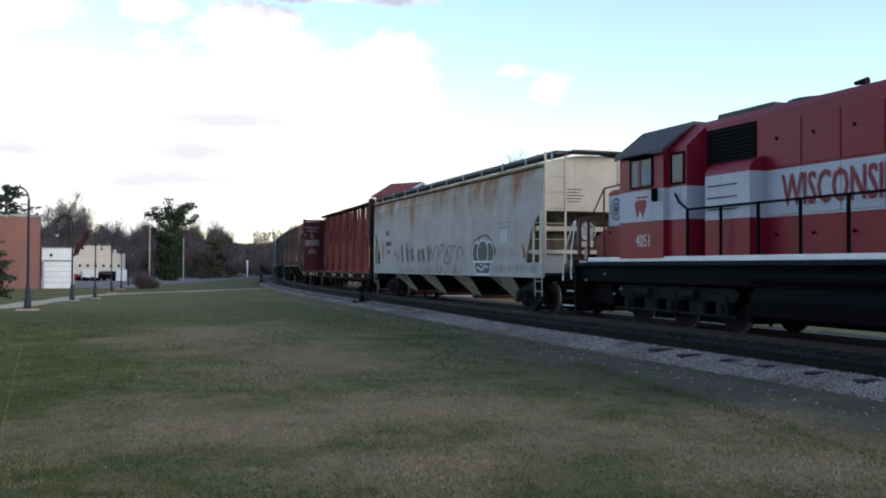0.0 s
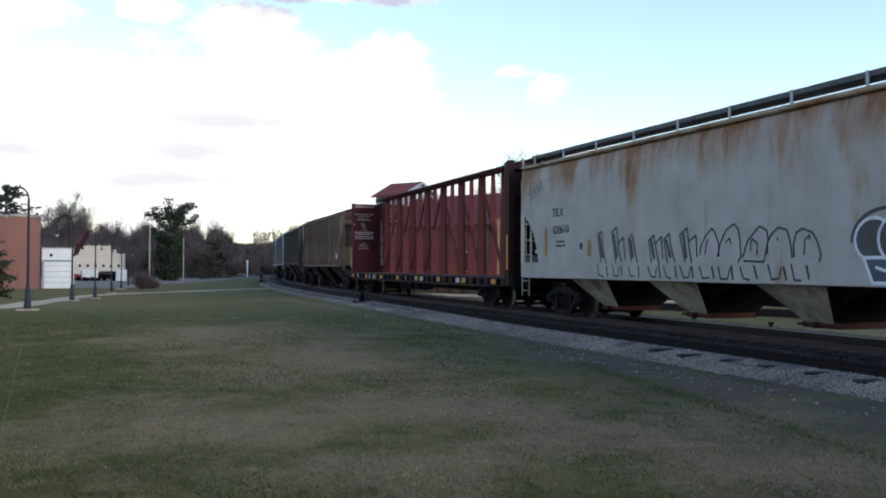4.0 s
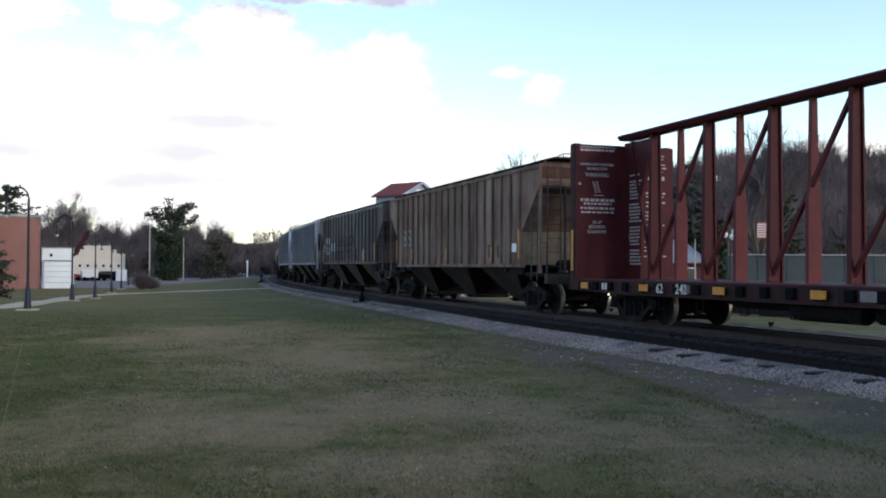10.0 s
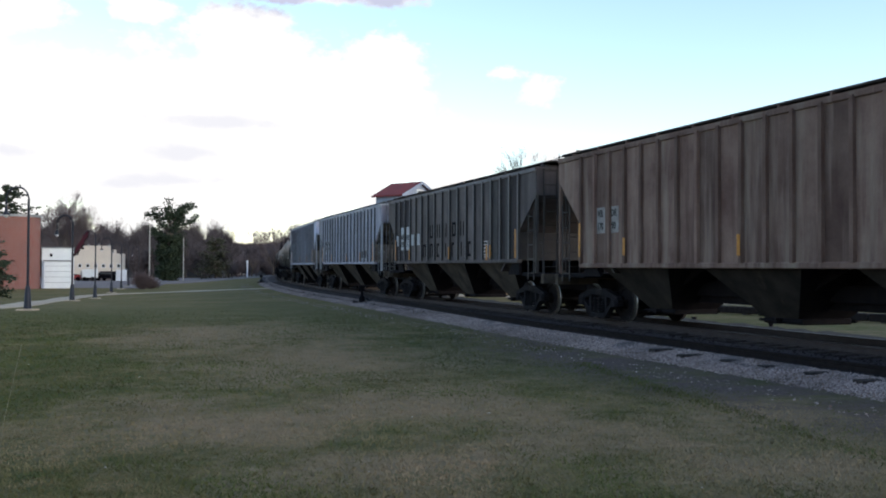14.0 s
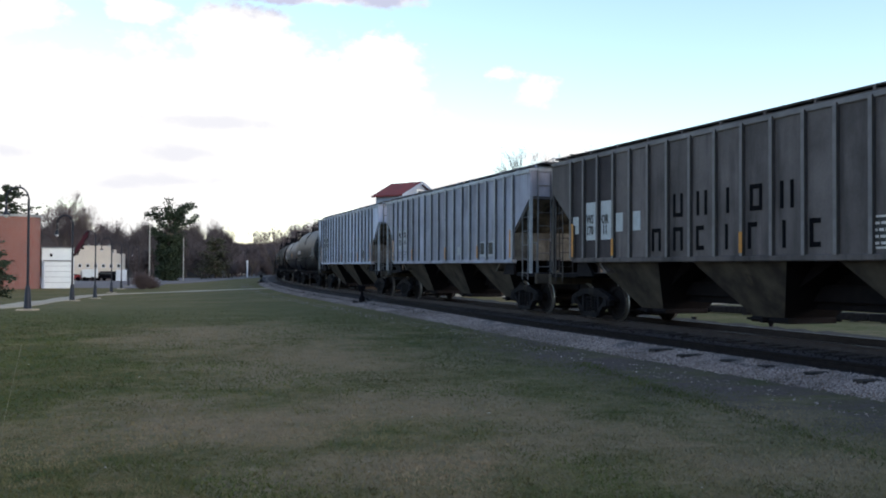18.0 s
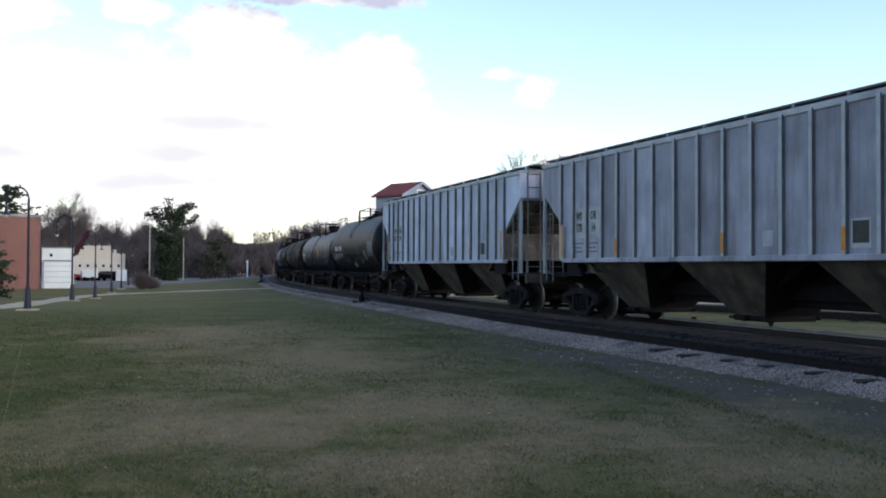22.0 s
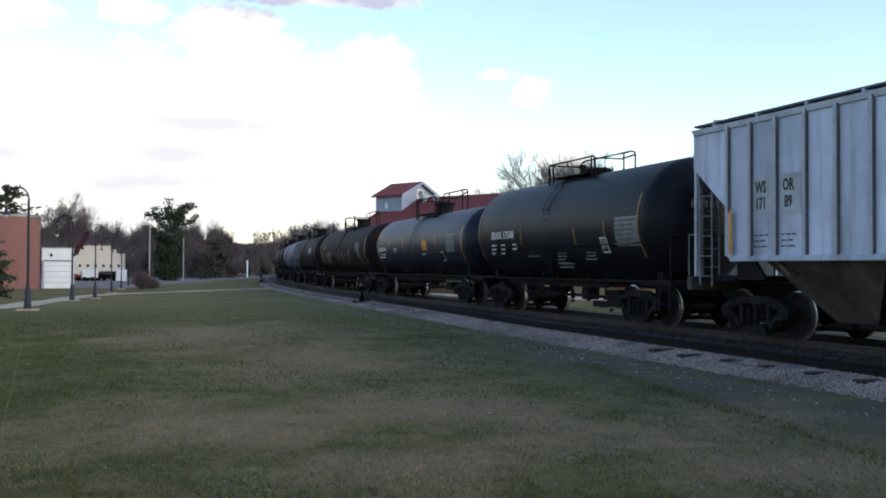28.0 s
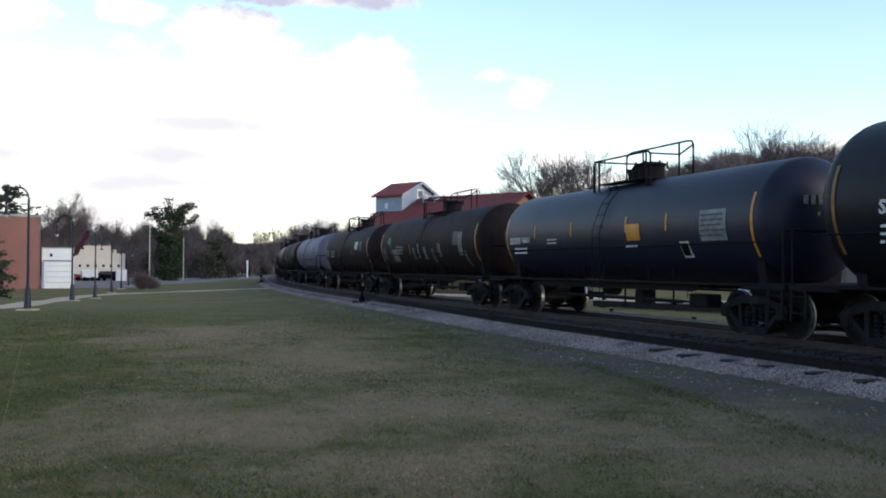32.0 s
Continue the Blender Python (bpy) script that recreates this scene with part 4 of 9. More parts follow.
    for sx in (-1, 1):
        # end slope sheets: stained dark tones that also carry the recess's shade
        em = M["endcream"] if ladder_mat is M["palerib"] else M["sootshade"] if body is M["brown"] else frame_mat
        if body is M["brown"]:
            part("end_sheet", Shape().bbox(sx * (H + 0.002), sx * (H + 0.012), -W + 0.06, W - 0.06, cut + 0.2, EAVE - 0.08, 0.003), M["endrust"], car, "rust-red stained upper end sheet")
            for y in (-0.73, 0.73):
                part("end_stanchion", Shape().bbox(sx * (H - 0.08), sx * H, y - 0.03, y + 0.03, 1.2, cut, 0.01), M["sootshade"], car)
            part("end_beam", Shape().bbox(sx * (H - 0.1), sx * (H + 0.015), -W + 0.02, W - 0.02, cut + 0.04, cut + 0.19, 0.01), M["brown"], car)
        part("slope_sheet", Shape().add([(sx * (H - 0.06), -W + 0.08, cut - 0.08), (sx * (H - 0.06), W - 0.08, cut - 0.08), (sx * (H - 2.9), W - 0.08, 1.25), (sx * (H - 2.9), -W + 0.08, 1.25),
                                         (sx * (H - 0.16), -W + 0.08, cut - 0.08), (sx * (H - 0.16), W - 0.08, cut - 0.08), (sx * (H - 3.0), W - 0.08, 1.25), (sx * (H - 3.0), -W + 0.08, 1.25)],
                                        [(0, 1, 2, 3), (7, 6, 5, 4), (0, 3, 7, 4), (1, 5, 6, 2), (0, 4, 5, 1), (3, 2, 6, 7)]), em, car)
        part("end_web", Shape().prism([(sx * (H - 3.1), 0.95), (sx * (H - 2.9), 1.3), (sx * (H - 1.4), 2.35), (sx * (H - 1.4), 1.15)], -0.04, 0.04), plate_mat, car, "stained web plate")
        part("bay_end_sheet", Shape().bbox(sx * (H - 1.35), sx * (H - 1.33), -W + 0.02, W - 0.02, SILL, 2.46, 0.004), plate_mat, car, "stained lower end sheet")
        part("end_platform", Shape().bbox(sx * (H - 1.3), sx * (H + 0.35), -1.45, 1.45, 1.1, 1.22, 0.02), M["steel"], car)
        part("end_sill", Shape().bbox(sx * (H + 0.2), sx * (H + 0.36), -1.5, 1.5, 0.9, 1.2, 0.02), M["grime"], car)
        for sy in (-1, 1):
            part("end_post", Shape().bbox(sx * (H - 0.09), sx * (H - 0.01), sy * (W - 0.09), sy * W, 1.2, cut, 0.01), ladder_mat, car)
            part("corner_post", Shape().bbox(sx * (H - 1.42), sx * (H - 1.28), sy * (W - 0.02), sy * (W + 0.07), 1.58, 2.5, 0.01), frame_mat, car)
            part("side_ladder", ladder(sx * (H - 0.42), sy * (W - 0.02), 1.0, 3.1, 0.42, rail=0.02, r=0.014), lad, car)
            part("end_ladder", ladder(sx * (H + 0.02), sy * (W - 0.45), 1.2, EAVE + 0.1, 0.42, False, rail=0.02, r=0.014), lad, car)
            part("bolster_web", Shape().prism([(sx * (H - 1.42), 2.4), (sx * (H - 1.42), 1.15), (sx * (H - 2.3), 1.15), (sx * (H - 1.9), 1.6)], sy * (W - 0.14), sy * (W - 0.06)), M["steel"], car)
            part("grab_iron", Shape().tube([(sx * (H + 0.3), sy * 1.48, 1.22), (sx * (H + 0.3), sy * 1.48, 2.1), (sx * (H + 0.05), sy * 1.48, 2.1)], 0.016), lad, car)
        rail = Shape()
        rail.tube([(sx * (H + 0.2), -0.9, EAVE + 0.15), (sx * (H + 0.2), -0.9, EAVE + 0.3), (sx * (H + 0.2), 0.9, EAVE + 0.3), (sx * (H + 0.2), 0.9, EAVE + 0.15)], 0.015)
        rail.rod((sx * (H - 0.5), -1.0, EAVE + 0.15), (sx * (H + 0.2), -0.9, EAVE + 0.3), 0.015)
        part("roof_grab", rail, ladder_mat, car)
        coupler(car, sx * (H + 0.35), sx)
    brake = Shape().turned([(0, 0.26), (0.02, 0.28), (0.04, 0.26), (0.02, 0.24), (0, 0.26)], "x", 16, (H + 0.2, 0.55, 2.3))
    for k in range(3):
        a = 2 * math.pi * k / 3
        brake.rod((H + 0.22, 0.55, 2.3), (H + 0.22, 0.55 + 0.25 * math.cos(a), 2.3 + 0.25 * math.sin(a)), 0.012, 5)
    brake.rod((H - 0.4, 0.55, 2.3), (H + 0.24, 0.55, 2.3), 0.03, 6)
    part("brake_wheel", brake, M["steel"], car)
    part("brake_cylinder", Shape().turned([(-0.3, 0), (-0.3, 0.16), (0.25, 0.16), (0.3, 0.1), (0.3, 0)], "x", 14, (H - 0.75, -0.4, 1.45)), M["steel"], car)
    trucks(car, (-6.75, 6.75))
    # yellow strips by the corners, on the side towards the lawn and on the other
    for sy, ry in ((-1, 0), (1, 180)):
        for x, z0, z1 in [(-H + 1.4, 1.66, 2.55), (H - 1.4, 1.66, 2.55)] + [(x, 1.68, 2.1) for x in patches]:
            part("reflector", Shape().box(x - 0.05, x + 0.05, sy * (W + rd + 0.003), sy * (W + rd + 0.009), z0, z1), M["yellow"], car, "yellow reflective strip")
    TRAIN.append((car, start, 6.75))
    return car


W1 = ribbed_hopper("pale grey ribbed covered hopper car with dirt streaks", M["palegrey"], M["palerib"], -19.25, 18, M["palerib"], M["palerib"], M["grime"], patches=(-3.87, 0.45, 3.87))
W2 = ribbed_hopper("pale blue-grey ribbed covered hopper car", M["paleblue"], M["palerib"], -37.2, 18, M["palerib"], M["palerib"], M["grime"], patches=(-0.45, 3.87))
UP = ribbed_hopper("sooty dark grey covered hopper car with block lettering", M["upgrey"], M["uprib"], -1.42, 18, M["upgrey"], M["sootshade"], M["grime"], patches=(-4.66, 0.45, 4.66))
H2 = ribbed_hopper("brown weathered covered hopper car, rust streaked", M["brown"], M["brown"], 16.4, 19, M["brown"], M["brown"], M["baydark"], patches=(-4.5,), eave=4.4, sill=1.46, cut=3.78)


def smooth_hopper(start):
    car = thing("hopper_car", "cream four-bay covered hopper car with rust runs and graffiti", "freight car", "covered hopper cars")
    H, EAVE, SILL, W = 9.8, 4.42, 1.1, 1.58
    # the side: flat below, leaning in under the roof; open triangles near the ends
    sec = [(-W, SILL + 0.12), (-W, 3.95), (-W + 0.06, EAVE - 0.15), (-W + 0.2, EAVE)]
    body = Shape()
    full = sec + [(-a, b) for a, b in reversed(sec)]
    body.prism(full, -H + 1.66, H - 1.66, "x")
    for sx in (-1, 1):
        a, b = sx * (H - 1.66), sx * H
        cut = [(H - 0.16, 2.97), (H - 0.61, 2.67), (H - 0.87, 2.37), (H - 1.13, 1.87), (H - 1.24, 1.5)]
        body.prism([(a, 1.5), (a, 3.95), (b, 3.95), (b, 3.02)] + [(sx * p, q) for p, q in cut], -W, W)
        body.prism([(-W, 3.95), (-W + 0.06, EAVE - 0.15), (-W + 0.2, EAVE), (W - 0.2, EAVE), (W - 0.06, EAVE - 0.15), (W, 3.95)], a, b, "x")
    part("body", body, M["creamrust"], car)
    part("roof", Shape().prism([(-W + 0.1, EAVE - 0.1)] + arch(W - 0.1, EAVE, EAVE + 0.24) + [(W - 0.1, EAVE - 0.1)], -H + 0.02, H + 0.03, "x"), M["cream"], car)
    for sy in (-1, 1):
        part("side_sill", Shape().bbox(-H, H, sy * (W - 0.1), sy * (W + 0.004), SILL - 0.03, SILL + 0.42, 0.02), M["creamrust"], car)
        part("eave_rail", Shape().bbox(-H, H, sy * (W - 0.16), sy * (W + 0.03), EAVE - 0.1, EAVE + 0.0, 0.03), M["rustyeave"], car, "rust-stained eave rail")
        part("running_board", Shape().bbox(-H - 0.1, H + 0.1, sy * 0.7, sy * 1.2, EAVE + 0.24, EAVE + 0.35, 0.01), M["boardgrey"], car, "steel grating running board")
        for k in range(11):
            x = -H + 0.15 + k * (2 * H - 0.3) / 10
            part("board_bracket", shared("h1brk", lambda: Shape().bbox(-0.035, 0.035, -0.02, 0.02, 0, 0.36, 0.01).mesh("board_bracket", M["palerib"])), None, car, at=(x, sy * 1.2, EAVE))
    # dark steel ridges again colour in the shade between bays
    for k in range(4):
        c = -6.0 + 4.0 * k
        part("cross_ridge", Shape().prism([(c - 1.98, SILL + 0.1), (c + 1.98, SILL + 0.1), (c + 0.45, 0.6), (c - 0.45, 0.6)], -0.75, 0.75), M["steel"], car)
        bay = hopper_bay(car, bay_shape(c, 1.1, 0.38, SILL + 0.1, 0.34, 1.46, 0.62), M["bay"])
        part("outlet_gate", gate_shape(c, 0.38, 0.34), M["rust"], bay)
    part("centre_sill", Shape().bbox(-H - 0.45, H + 0.45, -0.2, 0.2, 0.72, 1.05, 0.02), M["steel"], car)
    part("shear_plate", Shape().bbox(-H + 2.2, H - 2.2, -0.03, 0.03, 0.56, 1.3, 0.01), M["steel"], car)
    for sx in (-1, 1):
        edge = [(H - 0.1, 2.98), (H - 0.61, 2.64), (H - 0.87, 2.34), (H - 1.13, 1.84), (H - 1.24, 1.26)]
        # cream slope sheet: a darker colour stands for the shade under the body
        part("slope_sheet", Shape().prism([(sx * p, q) for p, q in edge] + [(sx * (p - 0.05), q + 0.025) for p, q in reversed(edge)], -W + 0.05, W - 0.05), M["endcream"], car, "cream slope sheet coloured dark for its shade")
        part("slope_stiffener", Shape().bbox(sx * (H - 0.9), sx * (H - 0.55), -W + 0.06, W - 0.06, 2.45, 2.6, 0.02), M["cream"], car)
        part("slope_ledge", Shape().bbox(sx * (H - 1.2), sx * (H - 0.85), -W + 0.06, W - 0.06, 1.78, 1.9, 0.02), M["cream"], car)
        part("end_platform", Shape().bbox(sx * (H - 1.2), sx * (H + 0.3), -1.5, 1.5, 1.12, 1.22, 0.02), M["steel"], car)
        part("end_sheet", Shape().prism([(-W + 0.01, 3.02), (-W + 0.01, 3.95), (-W + 0.07, EAVE - 0.15), (-W + 0.2, EAVE)] + arch(W - 0.2, EAVE, EAVE + 0.22)[1:-1] + [(W - 0.2, EAVE), (W - 0.07, EAVE - 0.15), (W - 0.01, 3.95), (W - 0.01, 3.02)], sx * H, sx * (H + 0.035), "x"), M["cream"], car, "cream end sheet")
        part("end_sill", Shape().bbox(sx * (H + 0.14), sx * (H + 0.3), -0.92, 0.92, 0.95, 1.24, 0.02), M["steel"], car)
        part("walk_end", Shape().bbox(sx * (H - 0.3), sx * (H + 0.45), -0.8, 0.8, EAVE + 0.3, EAVE + 0.35, 0.01), M["boardgrey"], car)
        for sy in (-1, 1):
            part("end_post", Shape().bbox(sx * (H - 0.2), sx * (H + 0.03), sy * (W - 0.1), sy * (W + 0.003), 1.5, 3.04, 0.015), M["cream"], car)
            part("corner_plate", Shape().bbox(sx * (H - 0.06), sx * (H + 0.02), sy * 0.94, sy * (W - 0.004), 1.13, 1.74, 0.015), M["creamrust"], car)
            part("side_post", Shape().bbox(sx * (H - 0.7), sx * (H - 0.64), sy * (W - 0.05), sy * W, 1.5, 2.66, 0.008), M["cream"], car)
            for z in (1.76, 2.2, 2.68):
                part("side_rung", Shape().rod((sx * (H - 0.67), sy * W, z), (sx * (H - 0.1), sy * W, z), 0.014, 5), M["cream"], car)
            part("end_ladder", ladder(sx * (H + 0.05), sy * (W - 0.4), 1.5, EAVE + 0.3, 0.64, False, 7, rail=0.03, r=0.013), M["cream"], car)
            part("step", ladder(sx * (H - 0.29), sy * (W - 0.02), 0.54, 1.12, 0.5, rail=0.022), M["bay"], car)
        coupler(car, sx * (H + 0.3), sx)
    bw = Shape().turned([(0, 0.25), (0.02, 0.28), (0.04, 0.25), (0.02, 0.22), (0, 0.25)], "x", 18, (H + 0.22, -0.25, 2.42))
    for k in range(4):
        bw.rod((H + 0.24, -0.25, 2.42), (H + 0.24, -0.25 + 0.26 * math.cos(0.4 + k * 1.571), 2.42 + 0.26 * math.sin(0.4 + k * 1.571)), 0.014, 5)
    part("brake_wheel", bw, M["galv"], car)
    part("brake_housing", Shape().bbox(H + 0.02, H + 0.2, -0.5, -0.02, 1.95, 2.65, 0.04).rod((H + 0.12, -0.25, 1.2), (H + 0.12, -0.25, 2.0), 0.03, 6), M["galv"], car, "grey hand brake housing")
    trucks(car, (-7.9, 7.9))
    TRAIN.append((car, start, 7.9))
    return car


H1 = smooth_hopper(59.8)


def centerbeam(start):
    car = thing("centerbeam_flatcar", "empty oxide-red centerbeam flatcar with end bulkheads", "freight car")
    H, DECK, TOP, BULK = 11.0, 1.08, 4.98, 4.72
    part("deck", Shape().bbox(-H, H, -1.5, 1.5, DECK - 0.1, DECK, 0.02), M["oxidedark"], car)
    for sy in (-1, 1):
        part("side_sill", Shape().prism([(-H, DECK - 0.02), (-H, DECK - 0.3), (-H + 2.5, DECK - 0.36), (H - 2.5, DECK - 0.36), (H, DECK - 0.3), (H, DECK - 0.02)], sy * 1.42, sy * 1.53), M["sillmaroon"], car)
        for k in range(29):
            x = -H + 0.5 + k * (2 * H - 1.0) / 28
            part("stake_pocket", shared("pocket", lambda: Shape().bbox(-0.12, 0.12, -0.05, 0.05, DECK - 0.28, DECK - 0.06, 0.015).mesh("stake_pocket", M["black"])), None, car, at=(x, sy * 1.55, 0))
        for k in range(8):
            x = -H + 0.75 + k * (2 * H - 1.5) / 7
            part("reflector", shared("cbref", lambda: Shape().box(-0.2, 0.2, -0.006, 0.006, DECK - 0.25, DECK - 0.09).mesh("reflector", M["yellow"])), None, car, "yellow reflective strip", at=(x, sy * 1.61, 0))
    for k in range(14):
        x = -H + 1.2 + k * (2 * H - 2.4) / 13
        part("strap_bar", shared("strap", lambda: Shape().tube([(-0.12, -1.45, DECK - 0.36), (-0.12, -1.45, DECK - 0.64), (0.12, -1.45, DECK - 0.64), (0.12, -1.45, DECK - 0.36)], 0.014).mesh("strap_bar", M["steel"])), None, car, at=(x, 0, 0))
    part("centre_sill", Shape().prism([(-H - 0.4, 1.0), (-H - 0.4, 0.74), (-6.4, 0.72), (-5.5, 0.5), (5.5, 0.5), (6.4, 0.72), (H + 0.4, 0.74), (H + 0.4, 1.0)], -0.3, 0.3), M["steel"], car)
    for x0, x1, r in ((-2.8, -0.95, 0.2), (-0.7, 0.1, 0.17)):
        part("air_reservoir", Shape().turned([(x0, 0.0), (x0 + 0.06, r), (x1 - 0.06, r), (x1, 0.0)], "x", 16, (0, -0.95, 0.58)), M["steel"], car, smooth=True)
    part("brake_valve", Shape().bbox(0.5, 0.8, -1.05, -0.75, 0.42, 0.72, 0.03).bbox(0.95, 1.3, -1.0, -0.8, 0.46, 0.6, 0.03).rod((-3.6, -0.9, 0.62), (3.4, -0.9, 0.6), 0.02), M["steel"], car)
    for x0 in (-6.1, -0.55, 0.55, 4.1, 6.9):
        part("sill_plate", Shape().box(x0, x0 + 0.55, -1.536, -1.53, DECK - 0.26, DECK - 0.08), M["uprib"], car, "grey patch on the sill")
    part("top_chord", Shape().prism([(-0.2, TOP - 0.13), (-0.28, TOP - 0.03), (-0.2, TOP + 0.02), (0.2, TOP + 0.02), (0.28, TOP - 0.03), (0.2, TOP - 0.13)], -H + 0.1, H - 0.1, "x"), M["oxidedark"], car)
    n = 16
    pitch = 1.186
    wide = Shape()
    wide.add([(x, s * (0.16 if z < 2.9 else (0.1 if z < 3.2 else 0.065)), z) for x in (-0.05, 0.05) for s in (-1, 1) for z in (DECK, 2.8, 3.15, TOP - 0.12)],
             [(0, 1, 5, 4), (1, 2, 6, 5), (2, 3, 7, 6), (8, 12, 13, 9), (9, 13, 14, 10), (10, 14, 15, 11), (0, 8, 9, 1), (1, 9, 10, 2), (2, 10, 11, 3), (4, 5, 13, 12), (5, 6, 14, 13), (6, 7, 15, 14), (0, 4, 12, 8), (3, 11, 15, 7)])
    wide_me = wide.mesh("post", M["oxide"])
    slim_me = Shape().prism([(-0.135, DECK), (-0.088, TOP - 0.12), (0.088, TOP - 0.12), (0.135, DECK)], -0.02, 0.02, "x").mesh("post", M["oxidedark"])
    flange_me = [Shape().prism([(sy * 0.19, DECK), (sy * 0.13, TOP - 0.12), (sy * 0.09, TOP - 0.12), (sy * 0.14, DECK)], -0.065, 0.065, "x").mesh("flange", M["oxidedark"]) for sy in (-1, 1)]
    xs = [-9.4 + pitch * k for k in range(n + 1)]
    for k, x in enumerate(xs):
        post = part("post", wide_me if k % 2 else slim_me, None, car, at=(x, 0, 0))
        for fm in flange_me if k % 2 == 0 else ():
            part("flange", fm, None, post)
    for k in range(0, n, 2):
        lo, hi = (xs[k], xs[k + 2]) if k < n // 2 else (xs[k + 2], xs[k])
        if k == 0 or k == n - 2:
            e = xs[0] if k == 0 else xs[n]
            part("diagonal", Shape().rod((e, -0.08, DECK + 0.15), (math.copysign(H - 0.5, e), -0.05, TOP - 0.2), 0.055, 4), M["oxidedark"], car)
        part("diagonal", Shape().rod((lo, -0.08, DECK + 0.15), (hi, -0.05, TOP - 0.2), 0.058, 4), M["oxidedark"], car)
    for sx in (-1, 1):
        bh = Shape()
        bh.bbox(sx * (H - 0.12), sx * H, -1.5, 1.5, DECK - 0.05, BULK, 0.02)
        bulk = part("bulkhead", bh, M["oxidedark"], car, "maroon end bulkhead")
        part("outer_sheet", Shape().box(sx * (H + 0.004), sx * (H + 0.012), -1.48, 1.48, DECK, BULK - 0.02), M["sillmaroon"], bulk, "dark maroon outer face")
        for sy in (-1, 1):
            part("bulkhead_post", Shape().bbox(sx * (H + 0.02), sx * (H + 0.3), sy * 1.3, sy * 1.5, DECK - 0.3, BULK + 0.04, 0.02), M["sillmaroon"], bulk)
            part("reflector", Shape().box(sx * (H + 0.1), sx * (H + 0.22), sy * 1.5, sy * 1.508, 1.3, 2.4), M["yellow"], bulk, "yellow reflective strip")
        for z in (1.9, 2.8, 3.7, 4.55):
            part("stiffener", Shape().bbox(sx * (H + 0.02), sx * (H + 0.22), -1.3, 1.3, z - 0.07, z + 0.07, 0.02), M["sillmaroon"], bulk)
        part("centre_web", Shape().prism([(sx * (H - 0.12), DECK), (sx * (H - 0.95), DECK), (sx * (H - 1.05), 3.4), (sx * (H - 1.5), TOP - 0.2), (sx * (H - 0.12), TOP - 0.2)], -0.05, 0.05), M["oxidedark"], bulk, "maroon web plate behind the bulkhead")
        part("end_sill", Shape().bbox(sx * (H + 0.3), sx * (H + 0.5), -1.45, 1.45, 0.75, 1.1, 0.02), M["steel"], car)
        coupler(car, sx * (H + 0.4), sx)
    trucks(car, (-8.6, 8.6))
    TRAIN.append((car, start, 8.6))
    return car


CB = centerbeam(37.66)


